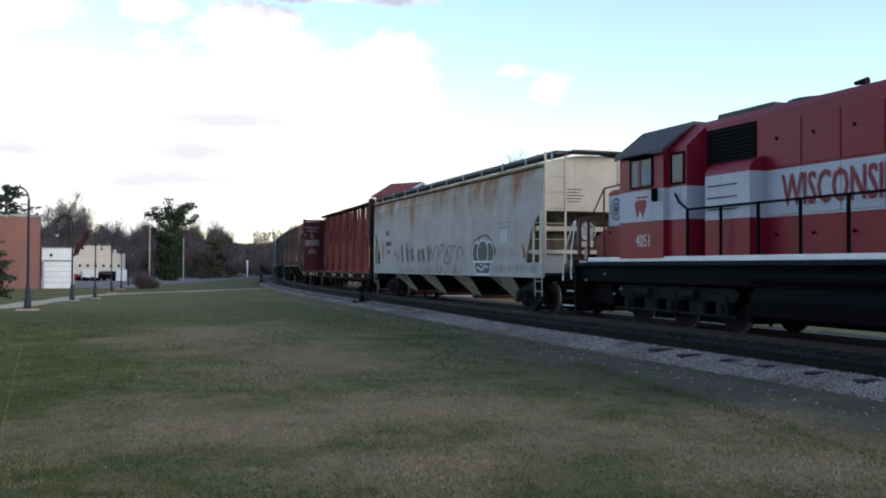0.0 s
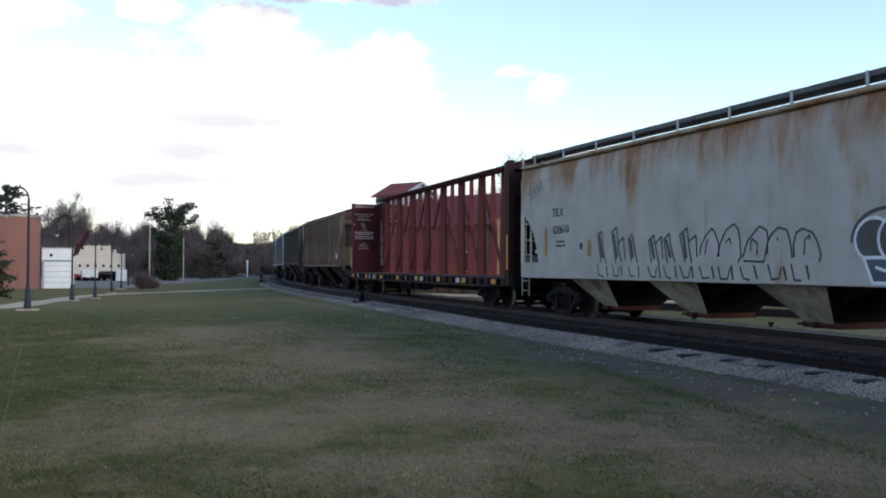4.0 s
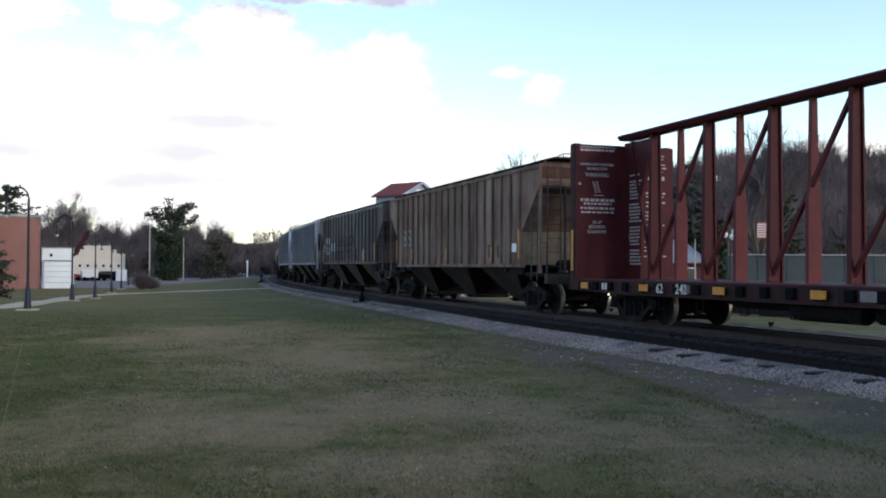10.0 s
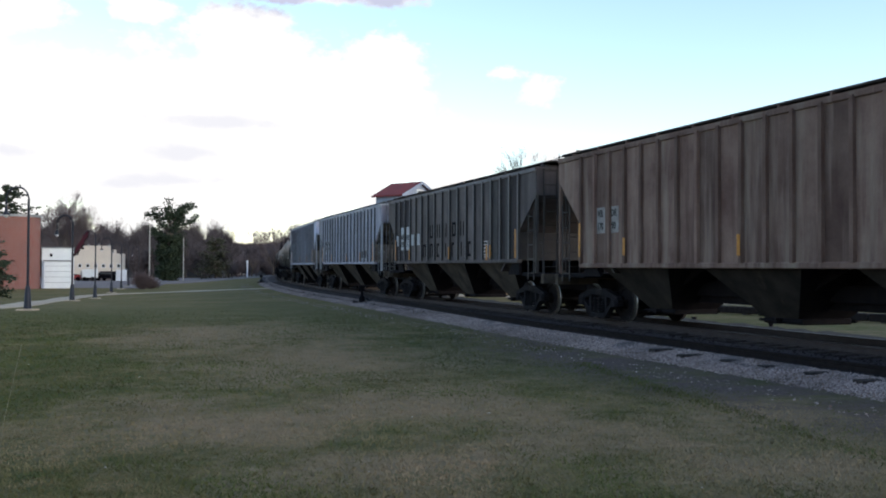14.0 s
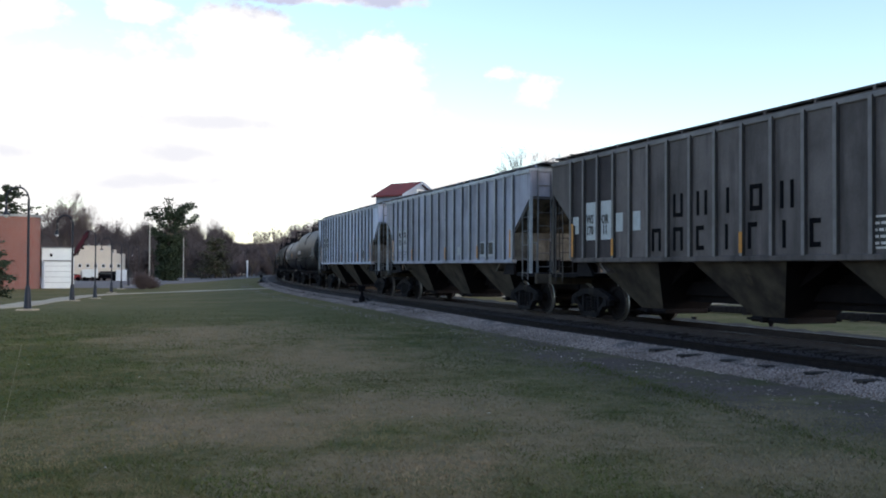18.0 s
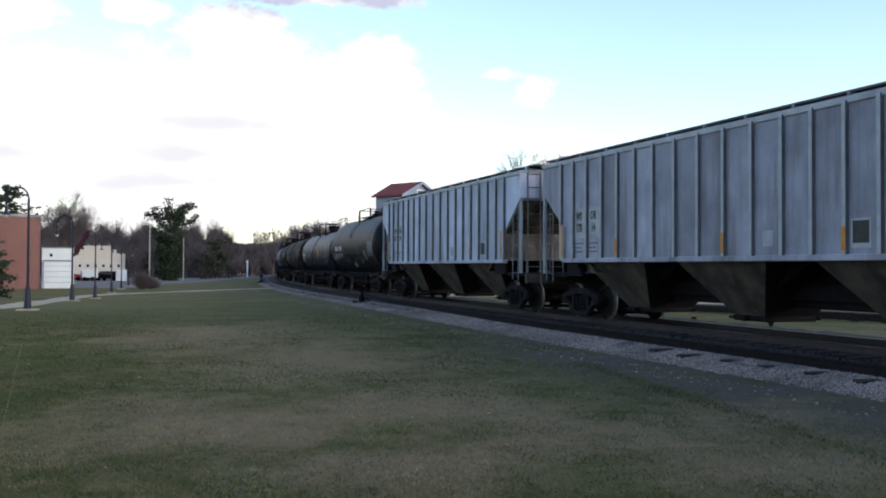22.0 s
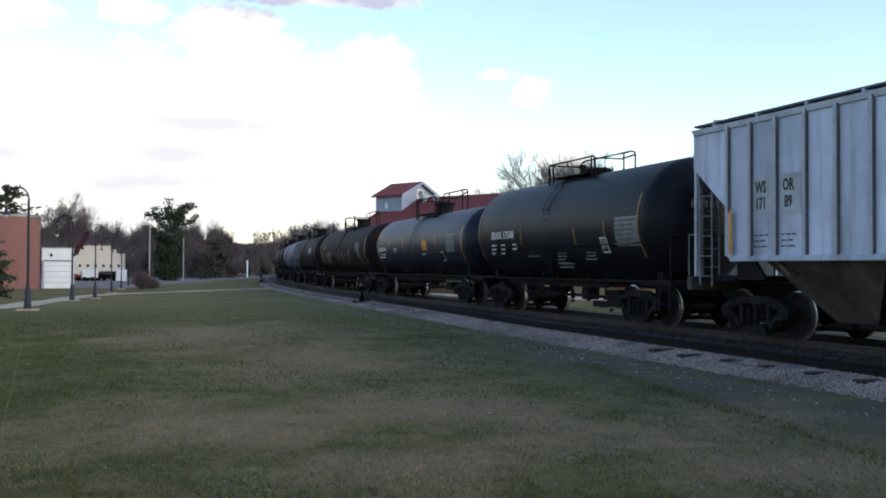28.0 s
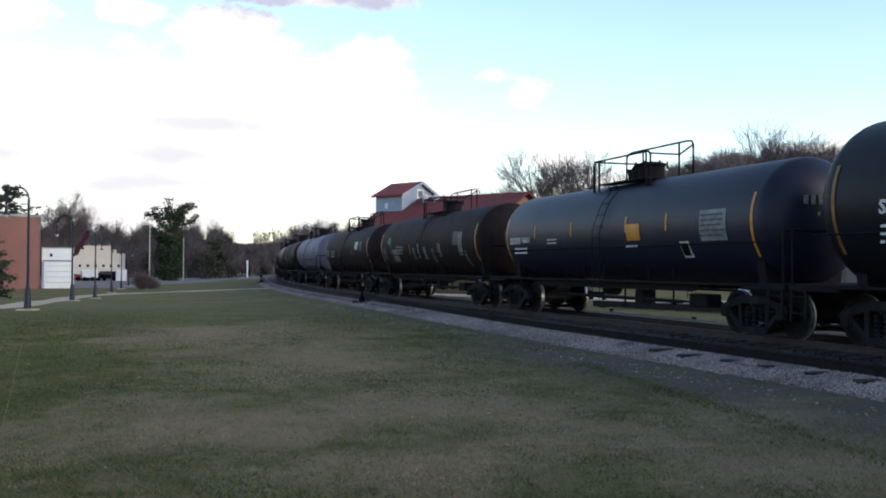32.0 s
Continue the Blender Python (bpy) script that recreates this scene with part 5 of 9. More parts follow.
def tank_car(label, start, half, r, zc, material, dome=0.9, bogie=0.95, lid=0.5):
    car = thing("tank_car", label, "freight car", "tank cars")
    head = r * 0.5
    prof = [(-half, 0.0)] + [(-half + head * (1 - math.cos(a)), r * math.sin(a)) for a in (0.12, 0.3, 0.5, 0.7, 0.9, 1.1, 1.3, 1.45)] + [(-half + head, r)]
    prof += [(-half + head + (2 * half - 2 * head) * k / 6, r) for k in range(1, 6)]
    prof += [(half - head, r)] + [(half - head * (1 - math.cos(a)), r * math.sin(a)) for a in (1.45, 1.3, 1.1, 0.9, 0.7, 0.5, 0.3, 0.12)] + [(half, 0.0)]
    tank = part("tank", Shape().turned(prof, "x", 40, (0, 0, zc)), material, car, smooth=True)
    SHELL[car] = tank
    for k in range(1, 6):
        x = -half + head + (2 * half - 2 * head) * k / 6
        part("weld_band", Shape().turned([(x - 0.03, r - 0.01), (x - 0.015, r + 0.002), (x + 0.015, r + 0.002), (x + 0.03, r - 0.01)], "x", 40, (0, 0, zc)), material, tank, smooth=True)
    # manway, valves and the railed platform on top
    zt = zc + r
    part("manway", Shape().turned([(zt - 0.1, 0.0), (zt - 0.1, 0.34), (zt + lid - 0.14, 0.34), (zt + lid - 0.11, 0.38), (zt + lid - 0.06, 0.38), (zt + lid - 0.02, 0.28), (zt + lid, 0.0)], "z", 20, (0.35, 0, 0)), M["steel"], car, smooth=True)
    part("valve_bonnet", Shape().turned([(zt - 0.1, 0.2), (zt + lid * 0.8, 0.2), (zt + lid, 0.12), (zt + lid + 0.01, 0.0)], "z", 16, (-0.45, 0.1, 0)), M["steel"], car, smooth=True)
    part("vent_valve", Shape().rod((-0.95, 0.15, zt - 0.1), (-0.95, 0.15, zt + 0.3), 0.08, 8).rod((-0.95, 0.15, zt + 0.3), (-0.95, 0.15, zt + 0.42), 0.12, 8), M["steel"], car)
    for sy in (-1, 1):
        part("top_platform", Shape().bbox(-1.25, 1.25, sy * 0.3, sy * 0.72, zt - 0.03, zt + 0.005, 0.01), M["steel"], car)
    # a tall hoop on the far side, a low rail with a ladder gap on the near side
    ht = zt + dome
    lo = zt + dome * 0.62
    railing = part("safety_railing", Shape().tube([(-1.4, -0.74, lo), (-1.4, 0.74, lo)], 0.026, 6), M["steel"], car)
    for x in (-2.2, -1.3, 0.5, 1.15):
        part("railing_post", Shape().rod((x, 0.74, zt - 0.22), (x, 0.74, ht - (0.12 if x in (-2.2, 1.15) else 0)), 0.026, 6), M["steel"], railing)
    part("top_rail", Shape().tube([(-2.2, 0.74, ht - 0.12), (-2.08, 0.74, ht - 0.03), (-1.9, 0.74, ht), (0.92, 0.74, ht), (1.08, 0.74, ht - 0.03), (1.15, 0.74, ht - 0.12)], 0.026, 6), M["steel"], railing)
    for x in (-1.4, -1.12, 1.3, 1.5):
        part("railing_post", Shape().rod((x, -0.74, zt - 0.22), (x, -0.74, lo - (0.06 if x in (-1.4, 1.5) else 0)), 0.026 if x > -1.3 else 0.034, 6), M["steel"], railing)
    part("top_rail", Shape().tube([(-1.4, -0.74, lo - 0.06), (-1.3, -0.74, lo), (1.4, -0.74, lo), (1.5, -0.74, lo - 0.06)], 0.024, 6), M["steel"], railing)
    part("end_rail", Shape().tube([(1.5, -0.74, lo - 0.06), (1.5, 0.1, lo - 0.06), (1.15, 0.74, ht - 0.12)], 0.024, 6), M["steel"], railing)
    for k in range(6):
        a = 2 * math.pi * k / 6
        part("hinge_bolt", Shape().rod((0.35 + 0.4 * math.cos(a), 0.4 * math.sin(a), zt + lid - 0.2), (0.35 + 0.4 * math.cos(a), 0.4 * math.sin(a), zt + lid), 0.025, 6), M["steel"], car)
    for sy in (-1, 1):
        ld = Shape()
        for xx in (-0.2, 0.2):
            pts = [(xx, sy * 1.45, 0.55), (xx, sy * 1.45, zc)] + [(xx, sy * (r + 0.06) * math.cos(a), zc + (r + 0.06) * math.sin(a)) for a in (0.35, 0.6, 0.85)] + [(xx, sy * 1.05, zt + 0.05)]
            ld.tube(pts, 0.011, 6)
        for k in range(9):
            zz = 0.65 + k * 0.3
            yy = 1.45 if zz < zc else max(1.05, (r + 0.06) * math.cos(math.asin(min(0.95, (zz - zc) / (r + 0.06)))))
            ld.rod((-0.2, sy * yy, zz), (0.2, sy * yy, zz), 0.011, 5)
        part("side_ladder", ld, M["steel"], car)
        part("walkway", Shape().bbox(-half + 0.2, half - 0.2, sy * 1.2, sy * 1.45, 1.02, 1.07, 0.006), M["wheel"], car)
        part("side_skirt", Shape().prism([(-half + 2.6, 1.02), (half - 2.6, 1.02), (half - 2.9, 0.86), (-half + 2.9, 0.86)], sy * 1.22, sy * 1.28), M["steel"], car)
        part("long_handrail", Shape().tube([(-half + 0.3, sy * (r * 0.98), zc - r * 0.35), (half - 0.3, sy * (r * 0.98), zc - r * 0.35)], 0.016, 5), M["steel"], car)
    for sx in (-1, 1):
        part("saddle", Shape().prism([(-0.9, 0.95), (-1.0, zc - 0.75), (-0.8, zc - r * 0.6), (0.8, zc - r * 0.6), (1.0, zc - 0.75), (0.9, 0.95)], sx * (half - 1.0), sx * (half - 0.75), "x"), M["steel"], car)
        part("end_platform", Shape().bbox(sx * (half - 0.9), sx * (half + 0.42), -1.45, 1.45, 0.95, 1.08, 0.02), M["steel"], car)
        part("end_railing", Shape().tube([(sx * (half + 0.35), -1.42, 1.08), (sx * (half + 0.35), -1.42, 2.1), (sx * (half + 0.35), 1.42, 2.1), (sx * (half + 0.35), 1.42, 1.08)], 0.025), M["steel"], car)
        part("stub_sill", Shape().bbox(sx * (half - 2.2), sx * (half + 0.5), -0.25, 0.25, 0.72, 1.06, 0.02), M["steel"], car)
        coupler(car, sx * (half + 0.45), sx)
        for sy in (-1, 1):
            part("corner_step", ladder(sx * (half + 0.15), sy * 1.45, 0.4, 1.0, 0.4, True, 2), M["steel"], car)
            arc = Shape()
            ang = [radians(a) for a in range(-35, 26, 6)]
            for a, b in zip(ang, ang[1:]):
                x0, x1 = sx * (half - head - 0.14), sx * (half - head - 0.06)
                p = [(x, sy * (r + 0.012) * math.cos(t), zc + (r + 0.012) * math.sin(t)) for t in (a, b) for x in (x0, x1)]
                arc.add(p, [(0, 1, 3, 2)])
            part("reflector", arc, M["yellowdim"] if r > 1.5 else M["yellow"], tank, "yellow reflective strip")
    for k in range(6):
        x = -half * 0.4 + k * half * 0.16
        part("pipe_hanger", Shape().bbox(x - 0.02, x + 0.02, -0.92, -0.88, 0.42 + 0.06 * (k % 3), zc - r + 0.5, 0.006).bbox(x - 0.05, x + 0.05, -0.95, -0.85, 0.4 + 0.06 * (k % 3), 0.46 + 0.06 * (k % 3), 0.01), M["steel"], car)
    part("heater_pipe", Shape().rod((-half * 0.45, -0.9, 0.62), (half * 0.45, -0.9, 0.6), 0.045, 8).rod((-half * 0.3, 0.7, 0.5), (half * 0.35, 0.7, 0.52), 0.035, 8), M["steel"], car)
    part("brake_lever", Shape().bbox(-1.9, -1.1, -0.7, -0.62, 0.62, 0.72, 0.01), M["steel"], car)
    part("brake_cylinder", Shape().bbox(half - 3.4, half - 2.7, -1.0, -0.6, 0.5, 0.8, 0.03), M["steel"], car)
    part("valve_box", Shape().bbox(1.1, 1.55, -0.95, -0.6, 0.5, 0.84, 0.03), M["steel"], car)
    part("bottom_outlet", Shape().turned([(zc - r - 0.35, 0.0), (zc - r - 0.35, 0.16), (zc - r - 0.1, 0.2), (zc - r + 0.1, 0.3)], "z", 14), M["steel"], car)
    part("brake_rigging", Shape().rod((-half * 0.5, 0.5, 0.85), (half * 0.5, 0.5, 0.85), 0.03).turned([(-0.9, 0), (-0.9, 0.17), (-0.4, 0.17), (-0.4, 0)], "x", 12, (0, -0.6, 0.82)), M["steel"], car)
    trucks(car, (-half + bogie, half - bogie))
    TRAIN.append((car, start, half - bogie))
    return car


T1 = tank_car("glossy black tank car with white stencils", -52.85, 6.0, 1.55, 2.52, M["tank"], 0.66, 1.6, 0.22)
T2 = tank_car("blue-black tank car with yellow reflective strips", -66.75, 6.95, 1.3, 2.36, M["tankblue"], 1.02)
T3 = tank_car("sooty brown-black tank car", -82.4, 7.3, 1.3, 2.36, M["tankbrown"], 0.95)
T4 = tank_car("sooty brown-black tank car", -98.0, 6.6, 1.28, 2.33, M["tankbrown"], 0.9)
T5 = tank_car("silver-grey tank car with soot streaks", -113.7, 6.7, 1.28, 2.33, M["tankgrey"], 0.9)
T6 = tank_car("sooty brown-black tank car", -128.8, 6.6, 1.28, 2.33, M["tankbrown"], 0.9)
T7 = tank_car("dull black tank car", -144.2, 6.6, 1.28, 2.33, M["tank"], 0.9)
T8 = tank_car("sooty brown-black tank car", -159.6, 6.6, 1.28, 2.33, M["tankbrown"], 0.9)


def locomotive(start):
    car = thing("diesel_locomotive", "red diesel locomotive with a grey-white band, cab towards its cars", "locomotive")
    H, HR, TOP = 10.5, 11.45, 4.68
    part("frame", Shape().bbox(-HR + 0.6, H - 0.6, -1.35, 1.35, 1.0, 1.5, 0.03), M["black"], car)
    for sy in (-1, 1):
        part("sill_stripe", Shape().bbox(-10.0, H - 0.5, sy * 1.36, sy * 1.52, 1.53, 1.64, 0.01), M["white"], car, "white walkway edge")
        part("sill_line", Shape().bbox(-10.7, H - 0.5, sy * 1.36, sy * 1.512, 1.43, 1.525, 0.01), M["sillnavy"], car, "dark blue line under the walkway edge")
    part("walkway", Shape().bbox(-HR + 0.6, H - 0.3, -1.5, 1.5, 1.44, 1.6, 0.01), M["black"], car)

    def hood(name, x0, x1, w, z0, za, zb, z1, crown=0.14):
        """A hood in three bands: red below, grey-white, red above."""
        part(name + "_lower", Shape().box(x0, x1, -w, w, z0, za), M["locored"], car)
        part(name + "_band", Shape().box(x0, x1, -w, w, za, zb), M["locowhite"], car)
        part(name + "_upper", Shape().prism([(-w, zb), (-w, z1 - crown), (-w + crown, z1), (w - crown, z1), (w, z1 - crown), (w, zb)], x0, x1, "x"), M["locored"], car)

    # the low nose: a long red foot with a sloped front edge, the banded upper part set back
    part("nose_foot", Shape().prism([(-10.56, 1.6), (-10.56, 2.2), (-9.92, 2.47), (-8.31, 2.47), (-8.31, 1.6)], -0.95, 0.95), M["locored"], car)
    part("nose_band", Shape().box(-9.92, -8.31, -0.95, 0.95, 2.47, 3.27), M["locowhite"], car)
    part("nose_top", Shape().prism([(-0.95, 3.27), (-0.95, 3.34), (-0.82, 3.43), (0.82, 3.43), (0.95, 3.34), (0.95, 3.27)], -9.92, -8.31, "x"), M["locored"], car)
    part("nose_door", Shape().bbox(-9.95, -9.92, -0.35, 0.35, 2.5, 3.3, 0.01), M["locored"], car)
    for x in (-9.86, -9.8, -9.05, -8.95):
        part("nose_bolt", Shape().rod((x, -0.965, 2.3), (x, -0.94, 2.3), 0.026, 8), M["black"], car)
    x0, x1, w = -8.31, -5.6, 1.54
    xs = -6.35
    for nm, a, b, ww in (("cab", x0, xs, w), ("cab_rear", xs, x1, w - 0.12)):
        part(nm + "_base", Shape().box(a, b, -ww, ww, 1.6, 2.47), M["locored"], car)
        part(nm + "_band", Shape().box(a, b, -ww, ww, 2.47, 3.2), M["locowhite"], car)
        part(nm + "_wall", Shape().prism([(-ww, 3.2), (-ww, 4.08), (-0.8, TOP - 0.03), (0.8, TOP - 0.03), (ww, 4.08), (ww, 3.2)], a, b, "x"), M["locored"], car)
    part("cab_roof", Shape().prism([(-w - 0.1, 4.0), (-w - 0.08, 4.1), (-0.82, TOP + 0.06), (0.82, TOP + 0.06), (w + 0.08, 4.1), (w + 0.1, 4.0), (0.8, TOP - 0.02), (-0.8, TOP - 0.02)], x0 - 0.12, xs + 0.12, "x"), M["roofdark"], car, "dark weathered cab roof")

    def cab_window(a, b, yy, sy):
        wd = part("cab_window", Shape().box(a, b, sy * (yy + 0.002), sy * (yy + 0.012), 3.3, 3.92), M["glassdark"], car)
        part("window_frame", Shape().box(a - 0.05, a, sy * yy, sy * (yy + 0.03), 3.25, 3.97).box(b, b + 0.05, sy * yy, sy * (yy + 0.03), 3.25, 3.97)
             .box(a, b, sy * yy, sy * (yy + 0.03), 3.92, 3.97).box(a, b, sy * yy, sy * (yy + 0.03), 3.25, 3.3), M["black"], wd)
        return wd

    for sy in (-1, 1):
        wd = cab_window(-7.75, -6.83, w, sy)
        # pale panels imitate daylight showing through the cab
        part("blind", Shape().box(-7.68, -7.42, sy * (w + 0.013), sy * (w + 0.016), 3.34, 3.88).box(-7.28, -6.9, sy * (w + 0.013), sy * (w + 0.016), 3.34, 3.75), M["palegrey"], wd, "pale panels painted as daylight seen through the far glass")
        part("divider", Shape().box(-7.4, -7.3, sy * (w + 0.004), sy * (w + 0.03), 3.3, 3.92), M["locored"], wd)
        cab_window(-6.17, -5.72, w - 0.12, sy)
        part("sunshade", Shape().prism([(-7.85, 3.98), (-6.75, 3.98), (-6.75, 4.02), (-7.85, 4.02)], sy * w, sy * (w + 0.22)), M["black"], car)
        part("front_window", Shape().box(x0 - 0.012, x0 - 0.002, sy * 1.38, sy * 1.02, 3.3, 3.92), M["glassdark"], car)
        part("mirror", Shape().bbox(-6.62, -6.55, sy * (w + 0.02), sy * (w + 0.16), 2.9, 3.2, 0.01), M["black"], car)
    hood("hood", x1, H - 1.0, 0.95, 1.6, 2.4, 3.34, TOP - 0.03)
    part("inertial_grille", Shape().bbox(-5.5, -3.8, -0.975, -0.945, 3.62, 4.4, 0.005), M["black"], car, "black air filter grille")
    for k in range(9):
        part("grille_slat", shared("slat", lambda: Shape().bbox(-5.47, -3.83, -1.0, -0.97, 0, 0.03, 0.005).mesh("grille_slat", M["steel"])), None, car, at=(0, 0, 3.66 + k * 0.08))
    bl = [(-1.35 + 0.4 * (1 - math.cos(a)), 3.34 + 0.3 * math.sin(a)) for a in (0.0, 0.3, 0.6, 0.9, 1.2, 1.5)] + [(-0.94, 3.64), (-0.94, 3.34)]
    part("blower_cover", Shape().prism(bl, -5.0, -3.5, "x"), M["locored"], car)
    part("blower_band", Shape().box(-5.0, -3.5, -1.35, -0.94, 2.4, 3.34), M["locowhite"], car)
    part("blower_base", Shape().box(-5.0, -3.5, -1.35, -0.94, 1.6, 2.4), M["locored"], car)
    for z in (2.6, 2.85, 3.1):
        part("louvre", Shape().bbox(-4.9, -3.9, -1.37, -1.34, z, z + 0.02, 0.004), M["steel"], car)
    for k in range(11):
        x = -2.95 + k * 1.05
        part("hood_door", shared("hdoor", lambda: Shape().bbox(-0.49, 0.49, -0.012, 0.012, 3.38, 4.3, 0.008).mesh("hood_door", M["locored"])), None, car, at=(x, -0.955, 0))
        part("hood_door", shared("hdoor2", lambda: Shape().bbox(-0.49, 0.49, -0.012, 0.012, 2.44, 3.3, 0.008).mesh("hood_door", M["locowhite"])), None, car, at=(x, -0.955, 0))
        part("lifting_eye", shared("eye", lambda: Shape().rod((0, -0.025, 0), (0, 0.0, 0), 0.034, 8).mesh("lifting_eye", M["black"])), None, car, at=(x - 0.2, -0.97, 3.95))
        part("lifting_eye", shared("eye", None), None, car, at=(x - 0.2, -0.97, 2.05))
    for x in (-3.1, 0.0, 2.8, 5.6):
        part("roof_fan", Shape().turned([(TOP - 0.05, 0.6), (TOP + 0.07, 0.6), (TOP + 0.09, 0.55), (TOP + 0.05, 0.0)], "z", 24, (x, 0, 0)), M["roofdark"], car, smooth=True)
    part("air_horn", Shape().rod((-1.6, -0.3, TOP - 0.05), (-1.6, -0.3, TOP + 0.16), 0.03).rod((-1.75, -0.3, TOP + 0.16), (-1.45, -0.3, TOP + 0.16), 0.04, 8, 0.07), M["steel"], car)
    part("roof_box", Shape().bbox(-5.5, -3.6, -0.7, 0.7, TOP - 0.04, TOP + 0.1, 0.03), M["roofdark"], car)
    for sy in (-1, 1):
        xs2 = [-5.48 + 1.21 * k for k in range(12)]
        for x in xs2:
            part("stanchion", shared("stan", lambda: Shape().rod((0, 0, 1.5), (0, 0, 2.66), 0.035, 6).mesh("stanchion", M["black"])), None, car, at=(x, sy * 1.48, 0))
        part("handrail", Shape().tube([(-6.0, sy * 1.46, 3.05), (-5.85, sy * 1.46, 2.85), (xs2[0], sy * 1.48, 2.66), (xs2[-1], sy * 1.48, 2.66)], 0.026), M["black"], car)
    for sy in (-1, 1):
        part("nose_handrail", Shape().tube([(-10.7, sy * 1.44, 1.6), (-10.7, sy * 1.44, 2.7), (-9.98, sy * 1.42, 2.71), (-9.39, sy * 1.38, 3.42), (-8.35, sy * 1.38, 3.46)], 0.02), M["maroonrail"], car, "dull maroon handrail")
        part("nose_stanchion", Shape().rod((-9.39, sy * 1.38, 1.6), (-9.39, sy * 1.38, 3.42), 0.024), M["maroonrail"], car)
        for x in (-10.62, -10.14):
            part("nose_stanchion", Shape().bbox(x - 0.035, x + 0.035, sy * 1.4, sy * 1.46, 1.6, 2.68, 0.006), M["maroonrail"], car)
    part("end_handrail", Shape().tube([(-10.7, -1.44, 2.7), (-10.7, 1.44, 2.7)], 0.02), M["maroonrail"], car)
    # black box, added to fill and darken the space behind the pilot
    part("draft_gear_box", Shape().bbox(-10.74, -9.5, -1.05, 1.05, 0.42, 1.0, 0.04).bbox(-9.5, -8.9, -0.8, 0.8, 0.6, 1.0, 0.03), M["black"], car)
    part("air_hose", Shape().tube([(-10.9, -0.6, 0.85), (-11.1, -0.6, 0.6), (-11.35, -0.5, 0.5), (-11.5, -0.4, 0.7)], 0.025), M["black"], car)
    part("pilot", Shape().prism([(-1.45, 0.2), (-1.5, 1.5), (1.5, 1.5), (1.45, 0.2)], -10.85, -10.75, "x"), M["black"], car)
    for sy in (-1, 1):
        st = Shape()
        for k in range(4):
            st.bbox(-11.45 + 0.13 * k, -10.8, sy * 1.12, sy * 1.48, 0.33 + 0.36 * k, 0.36 + 0.36 * k, 0.005)
        st.box(-10.82, -10.78, sy * 1.1, sy * 1.5, 0.3, 1.5)
        part("steps", st, M["steel"], car)
        for k in range(2):
            part("step_edge", Shape().box(-11.45 + 0.16 * k, -10.82, sy * 1.481, sy * 1.495, 0.325 + 0.4 * k, 0.36 + 0.4 * k), M["palerib"], car, "white-edged step")
        for pts in ([(-10.85, 1.44, 2.67), (-11.0, 1.5, 1.85), (-11.0, 1.5, 1.06)], [(-10.94, 1.44, 2.64), (-11.44, 1.5, 1.8), (-11.5, 1.5, 1.01)]):
            part("step_rail", Shape().tube([(x, sy * y, z) for x, y, z in pts], 0.021), M["white"], car, "white grab rail")
    part("model_plate", Shape().box(-10.52, -10.08, -1.512, -1.5, 1.5, 1.56), M["letter"], car, "small white lettering")
    for x, z in ((-10.4, 1.05), (-8.9, 0.72), (-8.55, 0.86), (-9.4, 1.22)):
        part("label_plate", Shape().box(x - 0.06, x + 0.06, -1.37, -1.358, z - 0.025, z + 0.025), M["letterdim"], car)
    # tank and running gear
    part("fuel_tank", Shape().prism([(-1.3, 1.0), (-1.42, 0.75), (-1.35, 0.42), (-1.05, 0.3), (1.05, 0.3), (1.35, 0.42), (1.42, 0.75), (1.3, 1.0)], -3.4, 3.6, "x"), M["black"], car)
    part("air_reservoir", Shape().turned([(-3.4, 0.0), (-3.35, 0.16), (3.3, 0.16), (3.35, 0.0)], "x", 14, (0, -1.3, 1.2)), M["black"], car, smooth=True)
    for cx in (-6.6, 6.6):
        fm = Shape()
        for sy in (-1, 1):
            y0, y1 = sy * 0.98, sy * 1.14
            fm.prism([(-2.5, 0.82), (-2.3, 0.95), (2.3, 0.95), (2.5, 0.82), (2.3, 0.66), (-2.3, 0.66)], y0, y1)
            for k in (-1.9, 0.0, 1.9):
                fm.bbox(k - 0.2, k + 0.2, y0, y1 + sy * 0.04, 0.3, 0.8, 0.03)
                fm.rod((k, y1, 0.52), (k, y1 + sy * 0.09, 0.52), 0.12, 12)
            for k in (-0.95, 0.95):
                fm.rod((k - 0.45, y1 + sy * 0.05, 0.8), (k + 0.1, y1 + sy * 0.05, 0.8), 0.11, 10)
                fm.bbox(k - 0.28, k + 0.28, y0, y1, 0.35, 0.66, 0.03)
        fm.box(-2.0, 2.0, -0.9, 0.9, 0.75, 0.95)
        fm.box(-2.6, 2.6, 0.2, 0.3, 0.2, 0.95)
        for k in (-1.45, 0.45, 1.35):
            fm.bbox(k - 0.42, k + 0.42, -0.66, 0.66, 0.16, 0.74, 0.06)
        for sy in (-1, 1):
            for k in (-2.42, -1.0, 0.9, 2.42):
                fm.bbox(k - 0.06, k + 0.06, sy * 0.68, sy * 0.86, 0.25, 0.7, 0.02)
            fm.rod((-2.5, sy * 1.2, 0.38), (2.5, sy * 1.2, 0.36), 0.03, 6)
        tk = part("truck", fm, M["locotruck"], car, at=(cx, 0, 0))
        for k in (-1.9, 0.0, 1.9):
            at = Vector((k, 0, 0.51))
            ws = part("wheelset", shared(("wheels", 0.51), lambda: wheel_mesh(0.51)), None, tk, at=at)
            WHEELS.append((ws, at, 0.51))
    coupler(car, -HR, -1)
    coupler(car, H, 1)
    TRAIN.append((car, start, 6.6))
    return car


